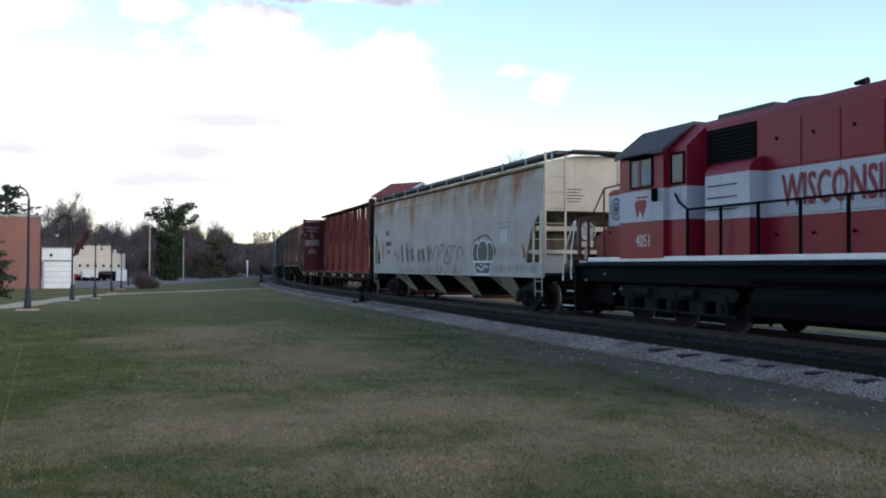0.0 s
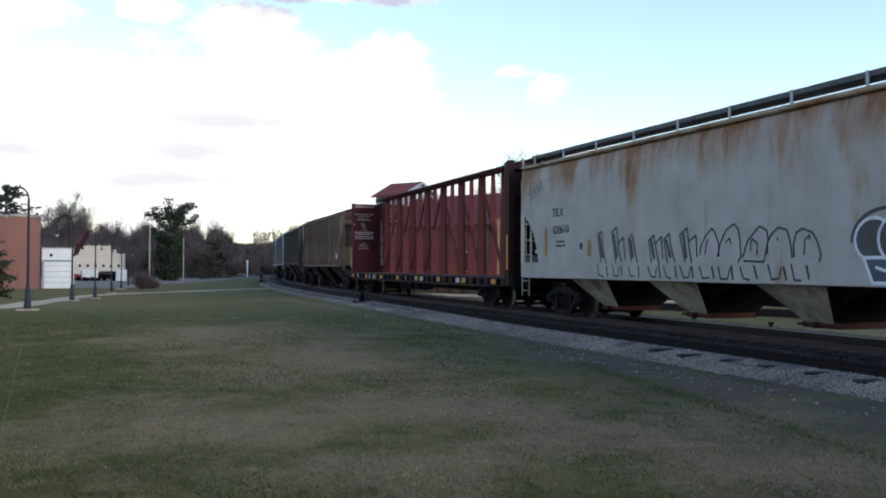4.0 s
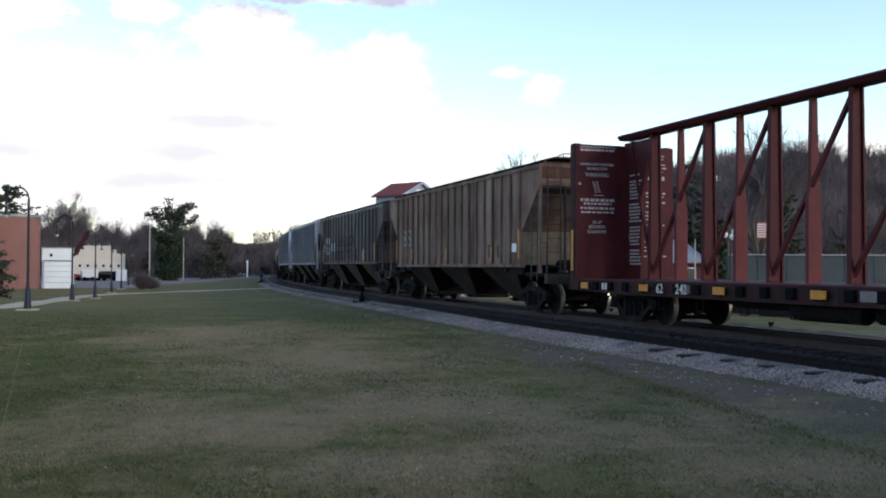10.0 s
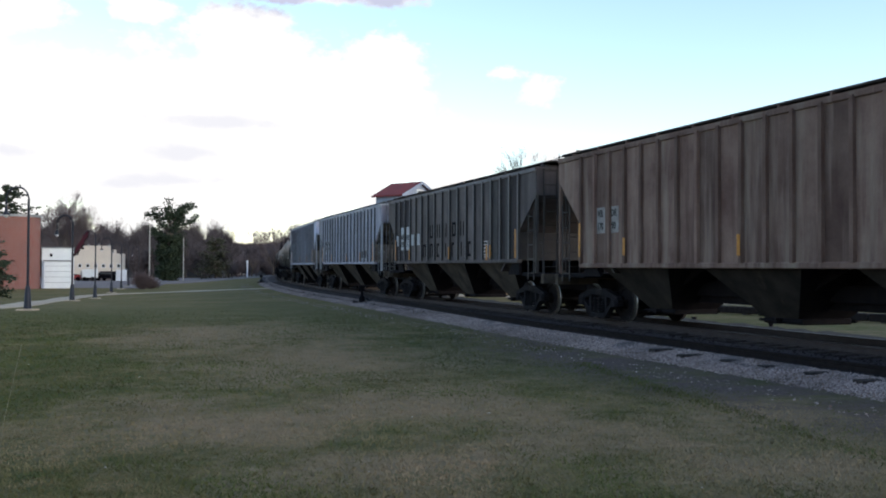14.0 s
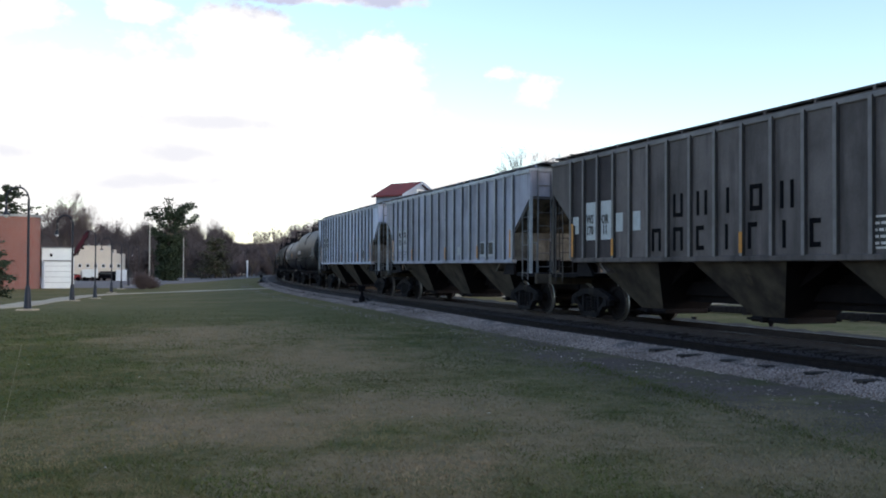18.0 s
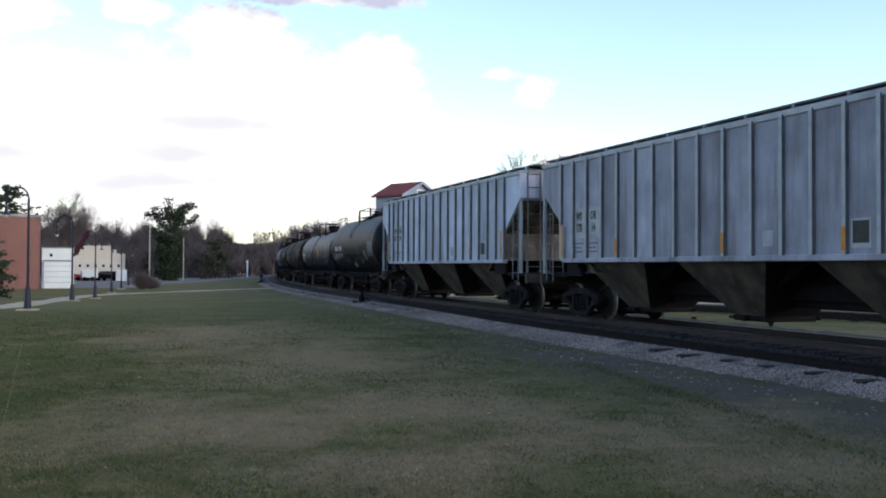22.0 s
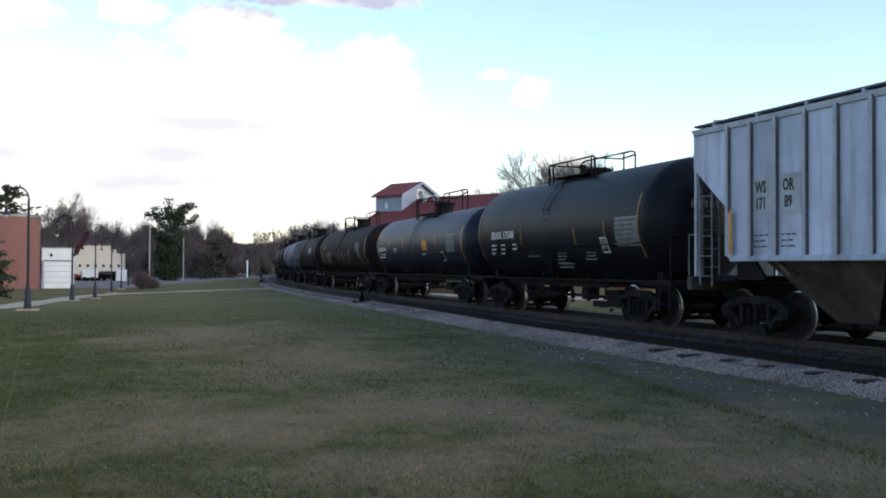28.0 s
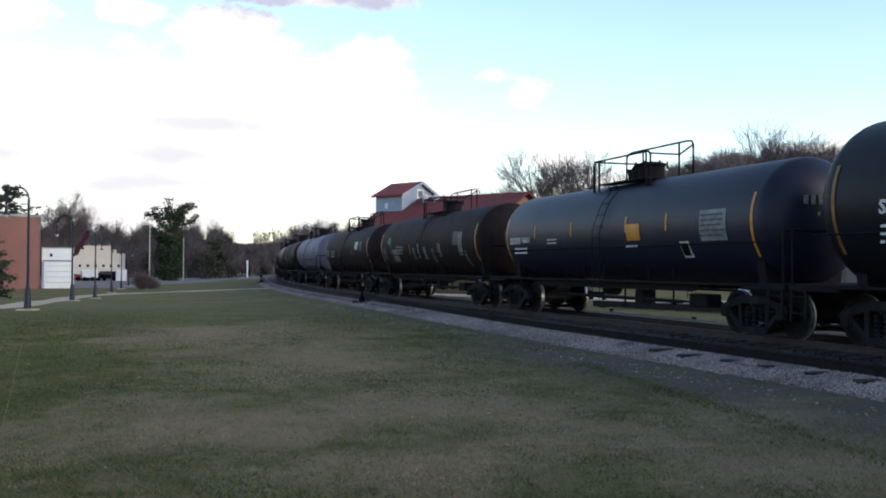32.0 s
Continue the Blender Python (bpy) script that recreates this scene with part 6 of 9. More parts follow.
M["maroonrail"] = mat("dull_maroon_rail_paint", (0.09, 0.02, 0.026), (0.05, 0.015, 0.02), 4, 0.6)
M["locotruck"] = mat("dusty_truck_casting", (0.0105, 0.011, 0.0145), (0.005, 0.005, 0.0066), 2.2, 0.8, 0, 0.3, spec=0.12)
LOCO = locomotive(82.2)


# ---- lettering, stencils, graffiti and reflectors on the cars ----


def plate(car, name, x, z, w, h, material, y, label=""):
    return part(name, Shape().box(x - w / 2, x + w / 2, y - 0.006, y, z - h / 2, z + h / 2), material, car, label)


def block_letter(car, x, z, w, h, t, y, material, sides="LRTB"):
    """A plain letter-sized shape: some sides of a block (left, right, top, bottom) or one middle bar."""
    sh = Shape()
    a, b, c, d = x - w / 2, x + w / 2, z - h / 2, z + h / 2
    if "M" in sides:
        sh.box(x - t / 2, x + t / 2, y - 0.006, y, c, d)
    if "L" in sides:
        sh.box(a, a + t, y - 0.006, y, c, d)
    if "R" in sides:
        sh.box(b - t, b, y - 0.006, y, c, d)
    if "T" in sides:
        sh.box(a + t, b - t, y - 0.006, y, d - t, d)
    if "B" in sides:
        sh.box(a + t, b - t, y - 0.006, y, c, c + t)
    return part("letter_block", sh, material, car)


def stencil(car, x, z, w, rows, y, material, pitch=0.1, seed=0, h=0.045):
    """Unreadable small writing: plain bars of its size."""
    rnd = random.Random(seed)
    sh = Shape()
    for r in range(rows):
        a = x - w / 2
        while a < x + w / 2 - 0.05:
            L = min(rnd.uniform(0.06, 0.2), x + w / 2 - a)
            sh.box(a, a + L, y - 0.005, y, z - r * pitch - h, z - r * pitch)
            a += L + 0.04
    return tagged(part("stencil_writing", sh, material, car), kind="stuff")


def curved_plate(car, tank, x, z, w, h, r, zc, material, name, label="", rows=5):
    """A thin patch that follows the tank's side."""
    sh = Shape()
    t0, t1 = math.asin((z - h / 2 - zc) / r), math.asin((z + h / 2 - zc) / r)
    rr = r + 0.012
    ts = [t0 + (t1 - t0) * k / rows for k in range(rows + 1)]
    sh.add([(xx, -rr * math.cos(t), zc + rr * math.sin(t)) for t in ts for xx in (x - w / 2, x + w / 2)], [(2 * k, 2 * k + 1, 2 * k + 3, 2 * k + 2) for k in range(rows)])
    return part(name, sh, material, tank, label)


YS = -1.561    # side sheet of the ribbed hoppers
# pale hoppers: marks and numbers between the ribs
for car, n1, n2, dz, panels in ((W1, "170", "14", 0.0, (4.2, 4.98)), (W2, "171", "89", 0.2, (5.0,))):
    for x, top, low in ((-5.94, "WS", n1), (-5.15, "OR", n2)):
        plate(car, "primer_patch", x + 0.05, 2.56 + dz, 0.6, 0.78, M["palerib"], YS - 0.001)
        words("letter", top, 0.31, M["letterdark"], car, pose(x, YS - 0.01, 2.73 + dz), squeeze=0.7, bold=0.01)
        words("letter", low, 0.31, M["letterdark"], car, pose(x, YS - 0.01, 2.42 + dz), squeeze=0.7, bold=0.01)
        stencil(car, x, 2.03, 0.42, 3, YS, M["tankpanel"], 0.11, 3, 0.03)
    for x in panels:
        plate(car, "data_panel", x, 1.98, 0.46, 0.5, M["palerib"], YS, "pale-framed dark data panel")
        plate(car, "data_field", x, 2.0, 0.37, 0.38, M["letterdark"], YS - 0.007)
    plate(car, "primer_patch", 1.8, 1.95, 0.3, 0.3, M["palerib"], YS - 0.001)
# dark grey hopper: block letters in two rows, patches
for k, sides in enumerate(("LRB", "LR", "M", "LRTB", "LR")):
    block_letter(UP, -1.86 + 0.9 * k, 2.76, 0.38, 0.52, 0.095, YS - 0.004, M["black"], sides)
for k, sides in enumerate(("LRT", "LRT", "LTB", "M", "LT", "M", "LTB")):
    block_letter(UP, -2.74 + 0.88 * k, 2.02, 0.38, 0.52, 0.095, YS - 0.004, M["black"], sides)
for x, w in ((-5.87, 0.56), (-5.07, 0.56)):
    plate(UP, "primer_patch", x, 2.58, w, 0.98, M["patch"], YS, "pale repainted patch")
words("letter", "WS", 0.32, M["letterdark"], UP, pose(-5.93, YS - 0.01, 2.62), squeeze=0.78, bold=0.012)
words("letter", "OR", 0.32, M["letterdark"], UP, pose(-5.14, YS - 0.01, 2.6), squeeze=0.78, bold=0.012)
words("letter", "170", 0.32, M["letterdark"], UP, pose(-5.93, YS - 0.01, 2.33), squeeze=0.78, bold=0.012)
words("letter", "11", 0.32, M["letterdark"], UP, pose(-5.14, YS - 0.01, 2.33), squeeze=0.78, bold=0.012)
for x in (-6.75, -4.43, -3.61):
    plate(UP, "primer_patch", x, 2.5, 0.34, 0.46, M["patch"], YS, "pale repainted patch")
plate(UP, "data_panel", 4.02, 1.98, 0.5, 0.55, M["letter"], YS, "white-framed data panel")
plate(UP, "data_field", 4.02, 1.98, 0.44, 0.48, M["letterdark"], YS - 0.006)
stencil(UP, 4.02, 2.15, 0.36, 4, YS - 0.013, M["letter"], 0.11, 6)
plate(UP, "reflector", 4.4, 1.86, 0.12, 0.5, M["yellow"], YS - 0.1, "yellow reflective strip")
for x, w in ((4.85, 0.6), (6.1, 0.55)):
    plate(UP, "soot_panel", x, 2.9, w, 2.5, M["sootshade"], YS, "soot-dark panel")
# brown hopper
for x, t1, t2 in ((-5.77, "VB", "170"), (-5.09, "DR", "90")):
    plate(H2, "primer_patch", x, 2.58, 0.42, 0.66, M["dirtypatch"], YS, "pale repainted patch")
    words("letter", t1, 0.26, M["letterdark"], H2, pose(x - 0.02, YS - 0.012, 2.74), squeeze=0.85, bold=0.006)
    words("letter", t2, 0.26, M["letterdark"], H2, pose(x - 0.02, YS - 0.012, 2.42), squeeze=0.8, bold=0.006)
for x in (4.27, 5.05):
    plate(H2, "data_panel", x, 1.9, 0.42, 0.42, M["letterdark"], YS, "black stencilled data panel")
plate(H2, "notice", 6.5, 1.98, 0.36, 0.26, M["white"], YS - 0.09, "white notice plate")
plate(H2, "reflector", 4.57, 1.8, 0.1, 0.5, M["yellow"], YS - 0.1, "yellow reflective strip")
plate(H2, "reflector", 0.0, 1.84, 0.1, 0.42, M["yellow"], YS - 0.1, "yellow reflective strip")

# cream hopper: marks, reflectors, sprayed lettering
YH = -1.59
words("letter", "TILX", 0.34, M["letterdark"], H1, pose(-7.3, YH, 2.9))
words("letter", "620610", 0.34, M["letterdark"], H1, pose(-7.12, YH, 2.42))
stencil(H1, -7.1, 2.12, 0.6, 2, YH, M["letterdark"], 0.11, 7, 0.05)
stencil(H1, 6.93, 2.8, 1.1, 3, YH, M["letterdim"], 0.14, 8, 0.025)
plate(H1, "data_panel", 6.9, 2.35, 0.6, 0.4, M["patch"], YH)
for x, z in ((-8.08, 2.12), (-5.46, 1.9)):
    plate(H1, "reflector", x, z, 0.11, 0.8 if abs(x) > 8 else 0.42, M["yellow"], YH - 0.03, "yellow reflective strip")
part("reflector", Shape().prism([(8.32, 2.11), (8.42, 2.11), (8.56, 1.66), (8.46, 1.66)], YH - 0.035, YH - 0.03), M["yellow"], H1, "slanted yellow reflective strip")
for z, t in ((3.86, "TILX"), (3.62, "620610")):
    words("letter", t, 0.16, M["tankpanel"], H1, pose(9.84, 0.95, z, 0, 0, 90))
for k in range(5):
    part("stencil_line", Shape().box(9.836, 9.842, -0.85, -0.4 + 0.08 * (k % 3), 3.28 + 0.09 * k, 3.31 + 0.09 * k), M["tankpanel"], H1)
plate(H1, "hatch_mark", -5.9, 1.95, 0.14, 0.16, M["letterdark"], YH)


def spray(car, pts, w, material, y=YH):
    """A sprayed stroke: a flat ribbon along a line on the side."""
    sh = Shape()
    P = [Vector((x, 0, z)) for x, z in pts]
    for a, b in zip(P, P[1:]):
        d = (b - a).normalized()
        q = Vector((-d.z, 0, d.x)) * w / 2
        a2, b2 = a - d * w * 0.3, b + d * w * 0.3
        sh.add([(p.x, y, p.z) for p in (a2 - q, b2 - q, b2 + q, a2 + q)], [(0, 1, 2, 3)])
    return tagged(part("graffiti_stroke", sh, material, car), kind="stuff")


M["tagfaint"] = mat("faded_spray_paint", (0.15, 0.15, 0.17), (0.24, 0.23, 0.24), 6, 0.7)


def graffiti():
    rnd = random.Random(17)

    def wob(pts, a=0.03):
        return [(x + rnd.uniform(-a, a), z + rnd.uniform(-a, a)) for x, z in pts]

    # tall slanted letters in outline, spiky first and rounder towards the crown, with a second row along the sill
    x = -5.0
    for k in range(11):
        w, top = rnd.uniform(0.55, 0.95), 2.24 + rnd.uniform(-0.18, 0.14)
        if k < 6:
            spray(H1, wob([(x + 0.16, 1.52), (x, top - 0.1), (x + 0.22, top), (x + 0.34, 1.75), (x + 0.44, 1.5)]), 0.05, M["graffiti"])
            spray(H1, wob([(x + 0.1, top - 0.12), (x + 0.24, 1.62)]), 0.1, M["graffiti"])
            if k % 2:
                spray(H1, wob([(x + 0.3, 1.95), (x + 0.55, 2.1), (x + 0.6, 1.6)]), 0.045, M["graffiti"])
        else:
            cx = x + w / 2
            lean = rnd.uniform(-0.1, 0.22)
            spray(H1, wob([(cx + lean * math.sin(a) - 0.36 * math.cos(a), 1.62 + (top - 1.62) * math.sin(a)) for a in (0.0, 0.5, 1.0, 1.57, 2.1, 2.6, 3.14)], 0.045) + [(cx + 0.3, 1.5), (cx - 0.3, 1.52)][: k % 3], 0.042, M["graffiti"])
            spray(H1, wob([(cx - 0.12 * math.cos(a), 1.68 + 0.28 * math.sin(a)) for a in (0.0, 0.8, 1.57, 2.3, 3.14)][k % 2: 3 + k % 3], 0.05), 0.035, M["graffiti"])
        spray(H1, wob([(x, 1.42), (x + 0.1, 1.18), (x + 0.3, 1.16), (x + 0.36, 1.38)][: 3 + k % 2]), 0.045, M["graffiti"])
        spray(H1, wob([(x + 0.45, 1.4), (x + 0.5, 1.17)]), 0.06, M["graffiti"])
        x += w
    # the crown: three dark lobes on a cup, outlined in pale paint
    cx, cz = 5.0, 1.86
    for dx, r in ((-0.6, 0.42), (0.6, 0.42), (0.0, 0.5)):
        n = 18
        ring = [(cx + dx + r * math.cos(2 * math.pi * k / n), cz + r * 0.86 * math.sin(2 * math.pi * k / n)) for k in range(n + 1)]
        y = YH - 0.002 - 0.004 * (r > 0.42)
        part("graffiti_fill", Shape().add([(cx + dx, y, cz)] + [(p, y, q) for p, q in ring[:n]], [(0, k + 1, (k + 1) % n + 1) for k in range(n)]), M["graffiti"], H1, "dark blue sprayed lobe")
        spray(H1, ring, 0.055, M["sprayedge"], y - 0.002)
    out = [(cx - 1.1 * math.cos(a), cz - 0.02 + 0.56 * math.sin(a) * (1 + 0.1 * abs(math.sin(2.5 * a)))) for a in [math.pi * k / 18 for k in range(19)]]
    spray(H1, out, 0.06, M["graffiti"], YH - 0.001)
    cup = [(cx - 0.82, 1.56), (cx + 0.82, 1.56), (cx + 0.62, 1.14), (cx - 0.62, 1.14)]
    part("graffiti_fill", Shape().add([(p, YH - 0.008, q) for p, q in cup], [(0, 1, 2, 3)]), M["graffitiblue"], H1, "slate blue sprayed cup")
    spray(H1, cup + cup[:1], 0.06, M["sprayedge"], YH - 0.01)
    spray(H1, [(cx - 0.55, 1.4), (cx - 0.1, 1.28), (cx + 0.3, 1.42), (cx + 0.55, 1.36)], 0.05, M["sprayedge"], YH - 0.01)
    # small scrawled tags beside the crown, in two rows
    x = 6.1
    while x < 9.3:
        spray(H1, wob([(x, 1.17), (x + 0.03, 1.44), (x + 0.14, 1.28), (x + 0.2, 1.42), (x + 0.22, 1.2)][rnd.randint(0, 2): 3 + rnd.randint(0, 2)], 0.05), 0.022, M["tagfaint"])
        x += rnd.uniform(0.1, 0.22)
    x = 6.1
    while x < 8.4:
        spray(H1, wob([(x, 1.68), (x + 0.05, 1.96), (x + 0.14, 1.72), (x + 0.25, 1.8)][: rnd.randint(2, 4)], 0.05), 0.022, M["tagfaint"])
        x += rnd.uniform(0.15, 0.34)
    sc = [(-9.2 + 0.05 * k, 3.55 + 0.13 * math.sin(k * 1.3) + 0.012 * k) for k in range(18)]
    spray(H1, sc, 0.025, M["graffitiblue"])
    spray(H1, [(-9.3, 3.35), (-8.9, 3.42), (-8.3, 3.7)], 0.022, M["graffitiblue"])


graffiti()

# centerbeam: white stencil bars on the bulkhead faces and along the sill
for sx in (-1, 1):
    x = sx * (11.0 - 0.12)
    rnd = random.Random(5 + sx)
    for y0, cols in ((-1.42, 0.8), (0.45, 0.7)):
        if sx < 0 and y0 < 0:
            continue
        sh = Shape()
        z = 4.5
        for r in range(19):
            h = 0.1 if r == 5 else rnd.choice((0.034, 0.034, 0.045))
            a = y0 + rnd.uniform(0, 0.12)
            while a < y0 + cols:
                L = rnd.uniform(0.04, 0.12)
                xa, xb = (x, x + 0.006) if sx < 0 else (x - 0.006, x)
                sh.box(xa, xb, a, a + L, z - h, z)
                a += L + 0.03
            z -= h + (0.34 if r in (5, 13) else rnd.choice((0.055, 0.06, 0.12)))
        tagged(part("stencil_writing", sh, M["lettersoft"], CB, "white stencilled notices"), kind="stuff")
    sh = Shape()
    z = 3.9
    for r in range(24):
        a = 0.25 + rnd.uniform(0, 0.06)
        while a < 0.75:
            L = rnd.uniform(0.06, 0.16)
            p, q = sorted((sx * (11.0 - 0.12 - a), sx * (11.0 - 0.12 - a - L)))
            sh.box(p, q, -0.058, -0.052, z - 0.05, z)
            a += L + 0.03
        z -= 0.09 if r % 6 else 0.17
    tagged(part("stencil_writing", sh, M["lettersoft"], CB, "white stencilled notices"), kind="stuff")
XB = -10.878
for text, size, z, sq in (("LOADING AND UNLOADING", 0.1, 4.18, 0.78), ("INSTRUCTION", 0.1, 4.06, 0.95), ("WARNING", 0.155, 3.89, 0.95), ("73'-0\"", 0.125, 2.6, 1.0), ("BETWEEN", 0.115, 2.48, 0.95), ("BULKHEADS", 0.115, 2.35, 0.9)):
    words("letter", text, size, M["lettersoft"], CB, pose(XB, -0.9, z, 0, 0, 90), squeeze=sq, bold=0.002)
rnd = random.Random(8)
for z, h, y0, y1 in ((4.57, 0.06, -1.4, -0.4), (3.21, 0.075, -1.4, -0.4), (3.11, 0.06, -1.3, -0.5), (2.99, 0.06, -1.4, -0.4), (2.88, 0.045, -1.38, -0.42)):
    a, sh = y0, Shape()
    while a < y1:
        L = rnd.uniform(0.05, 0.2)
        sh.box(XB, XB + 0.006, a, min(a + L, y1 + 0.03), z - h / 2, z + h / 2)
        a += L + 0.035
    tagged(part("stencil_line", sh, M["lettersoft"], CB), kind="stuff")
part("stencil_rule", Shape().box(XB, XB + 0.006, -1.42, -0.3, 4.64, 4.66), M["lettersoft"], CB)
part("stencil_dot", Shape().box(XB, XB + 0.006, -1.46, -1.39, 3.61, 3.68), M["lettersoft"], CB)
ld = Shape()
for dy in (0.0, 0.13):
    ld.add([(XB + 0.006, -1.04 + dy, 3.72), (XB + 0.006, -1.02 + dy, 3.72), (XB + 0.006, -0.93 + dy, 3.4), (XB + 0.006, -0.95 + dy, 3.4)], [(0, 1, 2, 3)])
for k in range(6):
    ld.box(XB, XB + 0.006, -1.03 + 0.015 * k, -0.9 + 0.015 * k, 3.69 - 0.052 * k, 3.705 - 0.052 * k)
ld.box(XB, XB + 0.006, -1.0, -0.7, 3.33, 3.35)
part("warning_emblem", ld, M["lettersoft"], CB, "white tipping-load emblem")
for x, n in ((-9.3, 2), (2.0, 3), (6.5, 3)):
    sh = Shape()
    for k in range(n):
        sh.box(x + k * 0.15, x + k * 0.15 + 0.1, -1.618, -1.612, 0.83, 0.99)
    part("number_stencil", sh, M["letter"], CB)
part("graffiti_patch", Shape().box(9.2, 9.5, -0.42, -0.41, 2.2, 2.35), M["greenspray"], CB, "small green spray mark")
words("digit", "62", 0.3, M["letter"], CB, pose(-6.62, -1.615, 0.9), bold=0.004)
words("digit", "242", 0.3, M["letter"], CB, pose(-5.75, -1.615, 0.9), bold=0.004)

# tanks
words("letter", "SRAX 17508", 0.33, M["letter"], T1, pose(-3.15, -1.565, 2.38), squeeze=1.06, bold=0.009)
for k, x in enumerate((-3.88, -3.1, -2.2)):
    stencil(T1, x, 2.1, 0.36, 3 if k < 2 else 2, -1.53, M["letter"], 0.13, 20 + k, 0.045)
for x, z in ((-1.74, 2.3), (1.8, 2.22), (3.48, 2.3)):
    curved_plate(T1, SHELL[T1], x, z, 0.09, 0.5, 1.55, 2.52, M["yellowdim"], "reflector", "yellow reflective strip")
curved_plate(T1, SHELL[T1], 3.36, 1.96, 0.36, 0.4, 1.55, 2.52, M["letter"], "placard", "white placard")
curved_plate(T1, SHELL[T1], 3.36, 1.96, 0.28, 0.31, 1.562, 2.52, M["black"], "placard_field")
for dx in (-0.06, 0.06):
    curved_plate(T1, SHELL[T1], 3.36 + dx, 1.97, 0.05, 0.22, 1.572, 2.52, M["letter"], "placard_mark")
curved_plate(T1, SHELL[T1], 4.55, 2.27, 1.08, 0.72, 1.55, 2.52, M["datapanel"], "data_panel", "grey stencilled data panel")
for k in range(4):
    stencil(T1, (-1.1, 0.75, 1.05, 2.5)[k], (1.82, 1.8, 1.5, 1.8)[k], (0.8, 0.55, 0.9, 0.6)[k], (2, 4, 2, 3)[k], -1.36, M["letterdim"], 0.09, 30 + k, 0.035)
stencil(T1, 4.55, 2.56, 0.95, 6, -1.578, M["tankpanel"], 0.115, 41, 0.035)
for k in range(5):
    block_letter(T2, -5.85 + 0.17 * k, 2.2, 0.11, 0.2, 0.035, -1.32, M["letter"])
words("letter", "76611", 0.24, M["letter"], T2, pose(-4.72, -1.32, 2.2), bold=0.004)
stencil(T2, -5.1, 1.98, 0.9, 2, -1.302, M["letter"], 0.13, 51, 0.05)
stencil(T2, -2.9, 2.2, 0.6, 2, -1.318, M["letter"], 0.1, 52, 0.04)
stencil(T2, 1.55, 1.93, 0.6, 1, -1.28, M["letter"], 0.1, 53, 0.05)
for x in (-4.1, -1.72, 1.26, 3.08):
    curved_plate(T2, SHELL[T2], x, 2.44, 0.07, 0.4, 1.3, 2.36, M["yellow"], "reflector", "yellow reflective strip")
curved_plate(T2, SHELL[T2], 1.6, 2.25, 0.62, 0.4, 1.3, 2.36, M["yellow"], "placard", "yellow placard")
curved_plate(T2, SHELL[T2], 3.74, 1.8, 0.36, 0.36, 1.3, 2.36, M["letter"], "placard", "white placard")
curved_plate(T2, SHELL[T2], 3.74, 1.8, 0.28, 0.28, 1.313, 2.36, M["black"], "placard_field")
curved_plate(T2, SHELL[T2], 4.88, 2.3, 0.95, 0.66, 1.3, 2.36, M["datapanel"], "data_panel", "grey stencilled data panel")
stencil(T2, 4.88, 2.54, 0.8, 5, -1.326, M["tankpanel"], 0.11, 54, 0.035)
# sprayed patches, half worn away, along the flank of the brown-black car
for x, z, w, h, m in ((-6.0, 2.0, 0.5, 0.5, "tankpanel"), (-5.1, 2.55, 0.45, 0.3, "greenspray"), (-4.2, 1.9, 0.9, 0.55, "letterdim"), (-1.2, 1.95, 0.4, 0.5, "tankpanel"), (-0.5, 2.05, 0.25, 0.6, "letterdim"), (0.4, 1.95, 0.35, 0.5, "letterdim"),
                      (1.5, 1.85, 0.3, 0.55, "tankpanel"), (2.4, 2.05, 0.25, 0.5, "letterdim"), (4.9, 2.25, 0.45, 0.85, "letterdim"), (5.35, 1.7, 0.25, 0.6, "tankpanel")):
    curved_plate(T3, SHELL[T3], x, z, w, h, 1.301, 2.36, M[m], "graffiti_patch", "worn sprayed patch")
for car, seed in ((T3, 1), (T4, 2), (T5, 3), (T6, 4)):
    for x in (-4.8, -1.7, 2.2):
        curved_plate(car, SHELL[car], x, 2.15, 0.07, 0.4, 1.31, 2.33, M["yellowdim"], "reflector", "yellow reflective strip")
    stencil(car, -3.3, 2.3, 1.2, 3, -1.32, M["letterdim"], 0.14, seed, 0.08)
    curved_plate(car, SHELL[car], 4.4, 2.45, 0.6, 0.5, 1.31, 2.33, M["tankpanel"], "data_panel", "grey stencilled data panel")
curved_plate(T4, SHELL[T4], -5.2, 2.2, 0.8, 0.4, 1.28, 2.33, M["greenspray"], "graffiti_patch", "small green spray mark")
curved_plate(T4, SHELL[T4], 3.2, 2.5, 0.7, 0.4, 1.28, 2.33, M["patch"], "primer_patch", "pale repainted patch")

# reporting marks on the tank ends that face forward
for car, r, zc, half in ((T2, 1.3, 2.36, 6.93), (T1, 1.55, 2.52, 5.98)):
    sh = Shape()
    for k in range(7):
        sh.box(half - 0.02, half + 0.004, -0.62 + 0.17 * k, -0.52 + 0.17 * k, zc + 0.28, zc + 0.46)
    for k in range(4):
        sh.box(half - 0.02, half + 0.004, -0.3 + 0.17 * k, -0.2 + 0.17 * k, zc + 0.05, zc + 0.13)
    tagged(part("number_stencil", sh, M["letterdim"], car), kind="stuff")

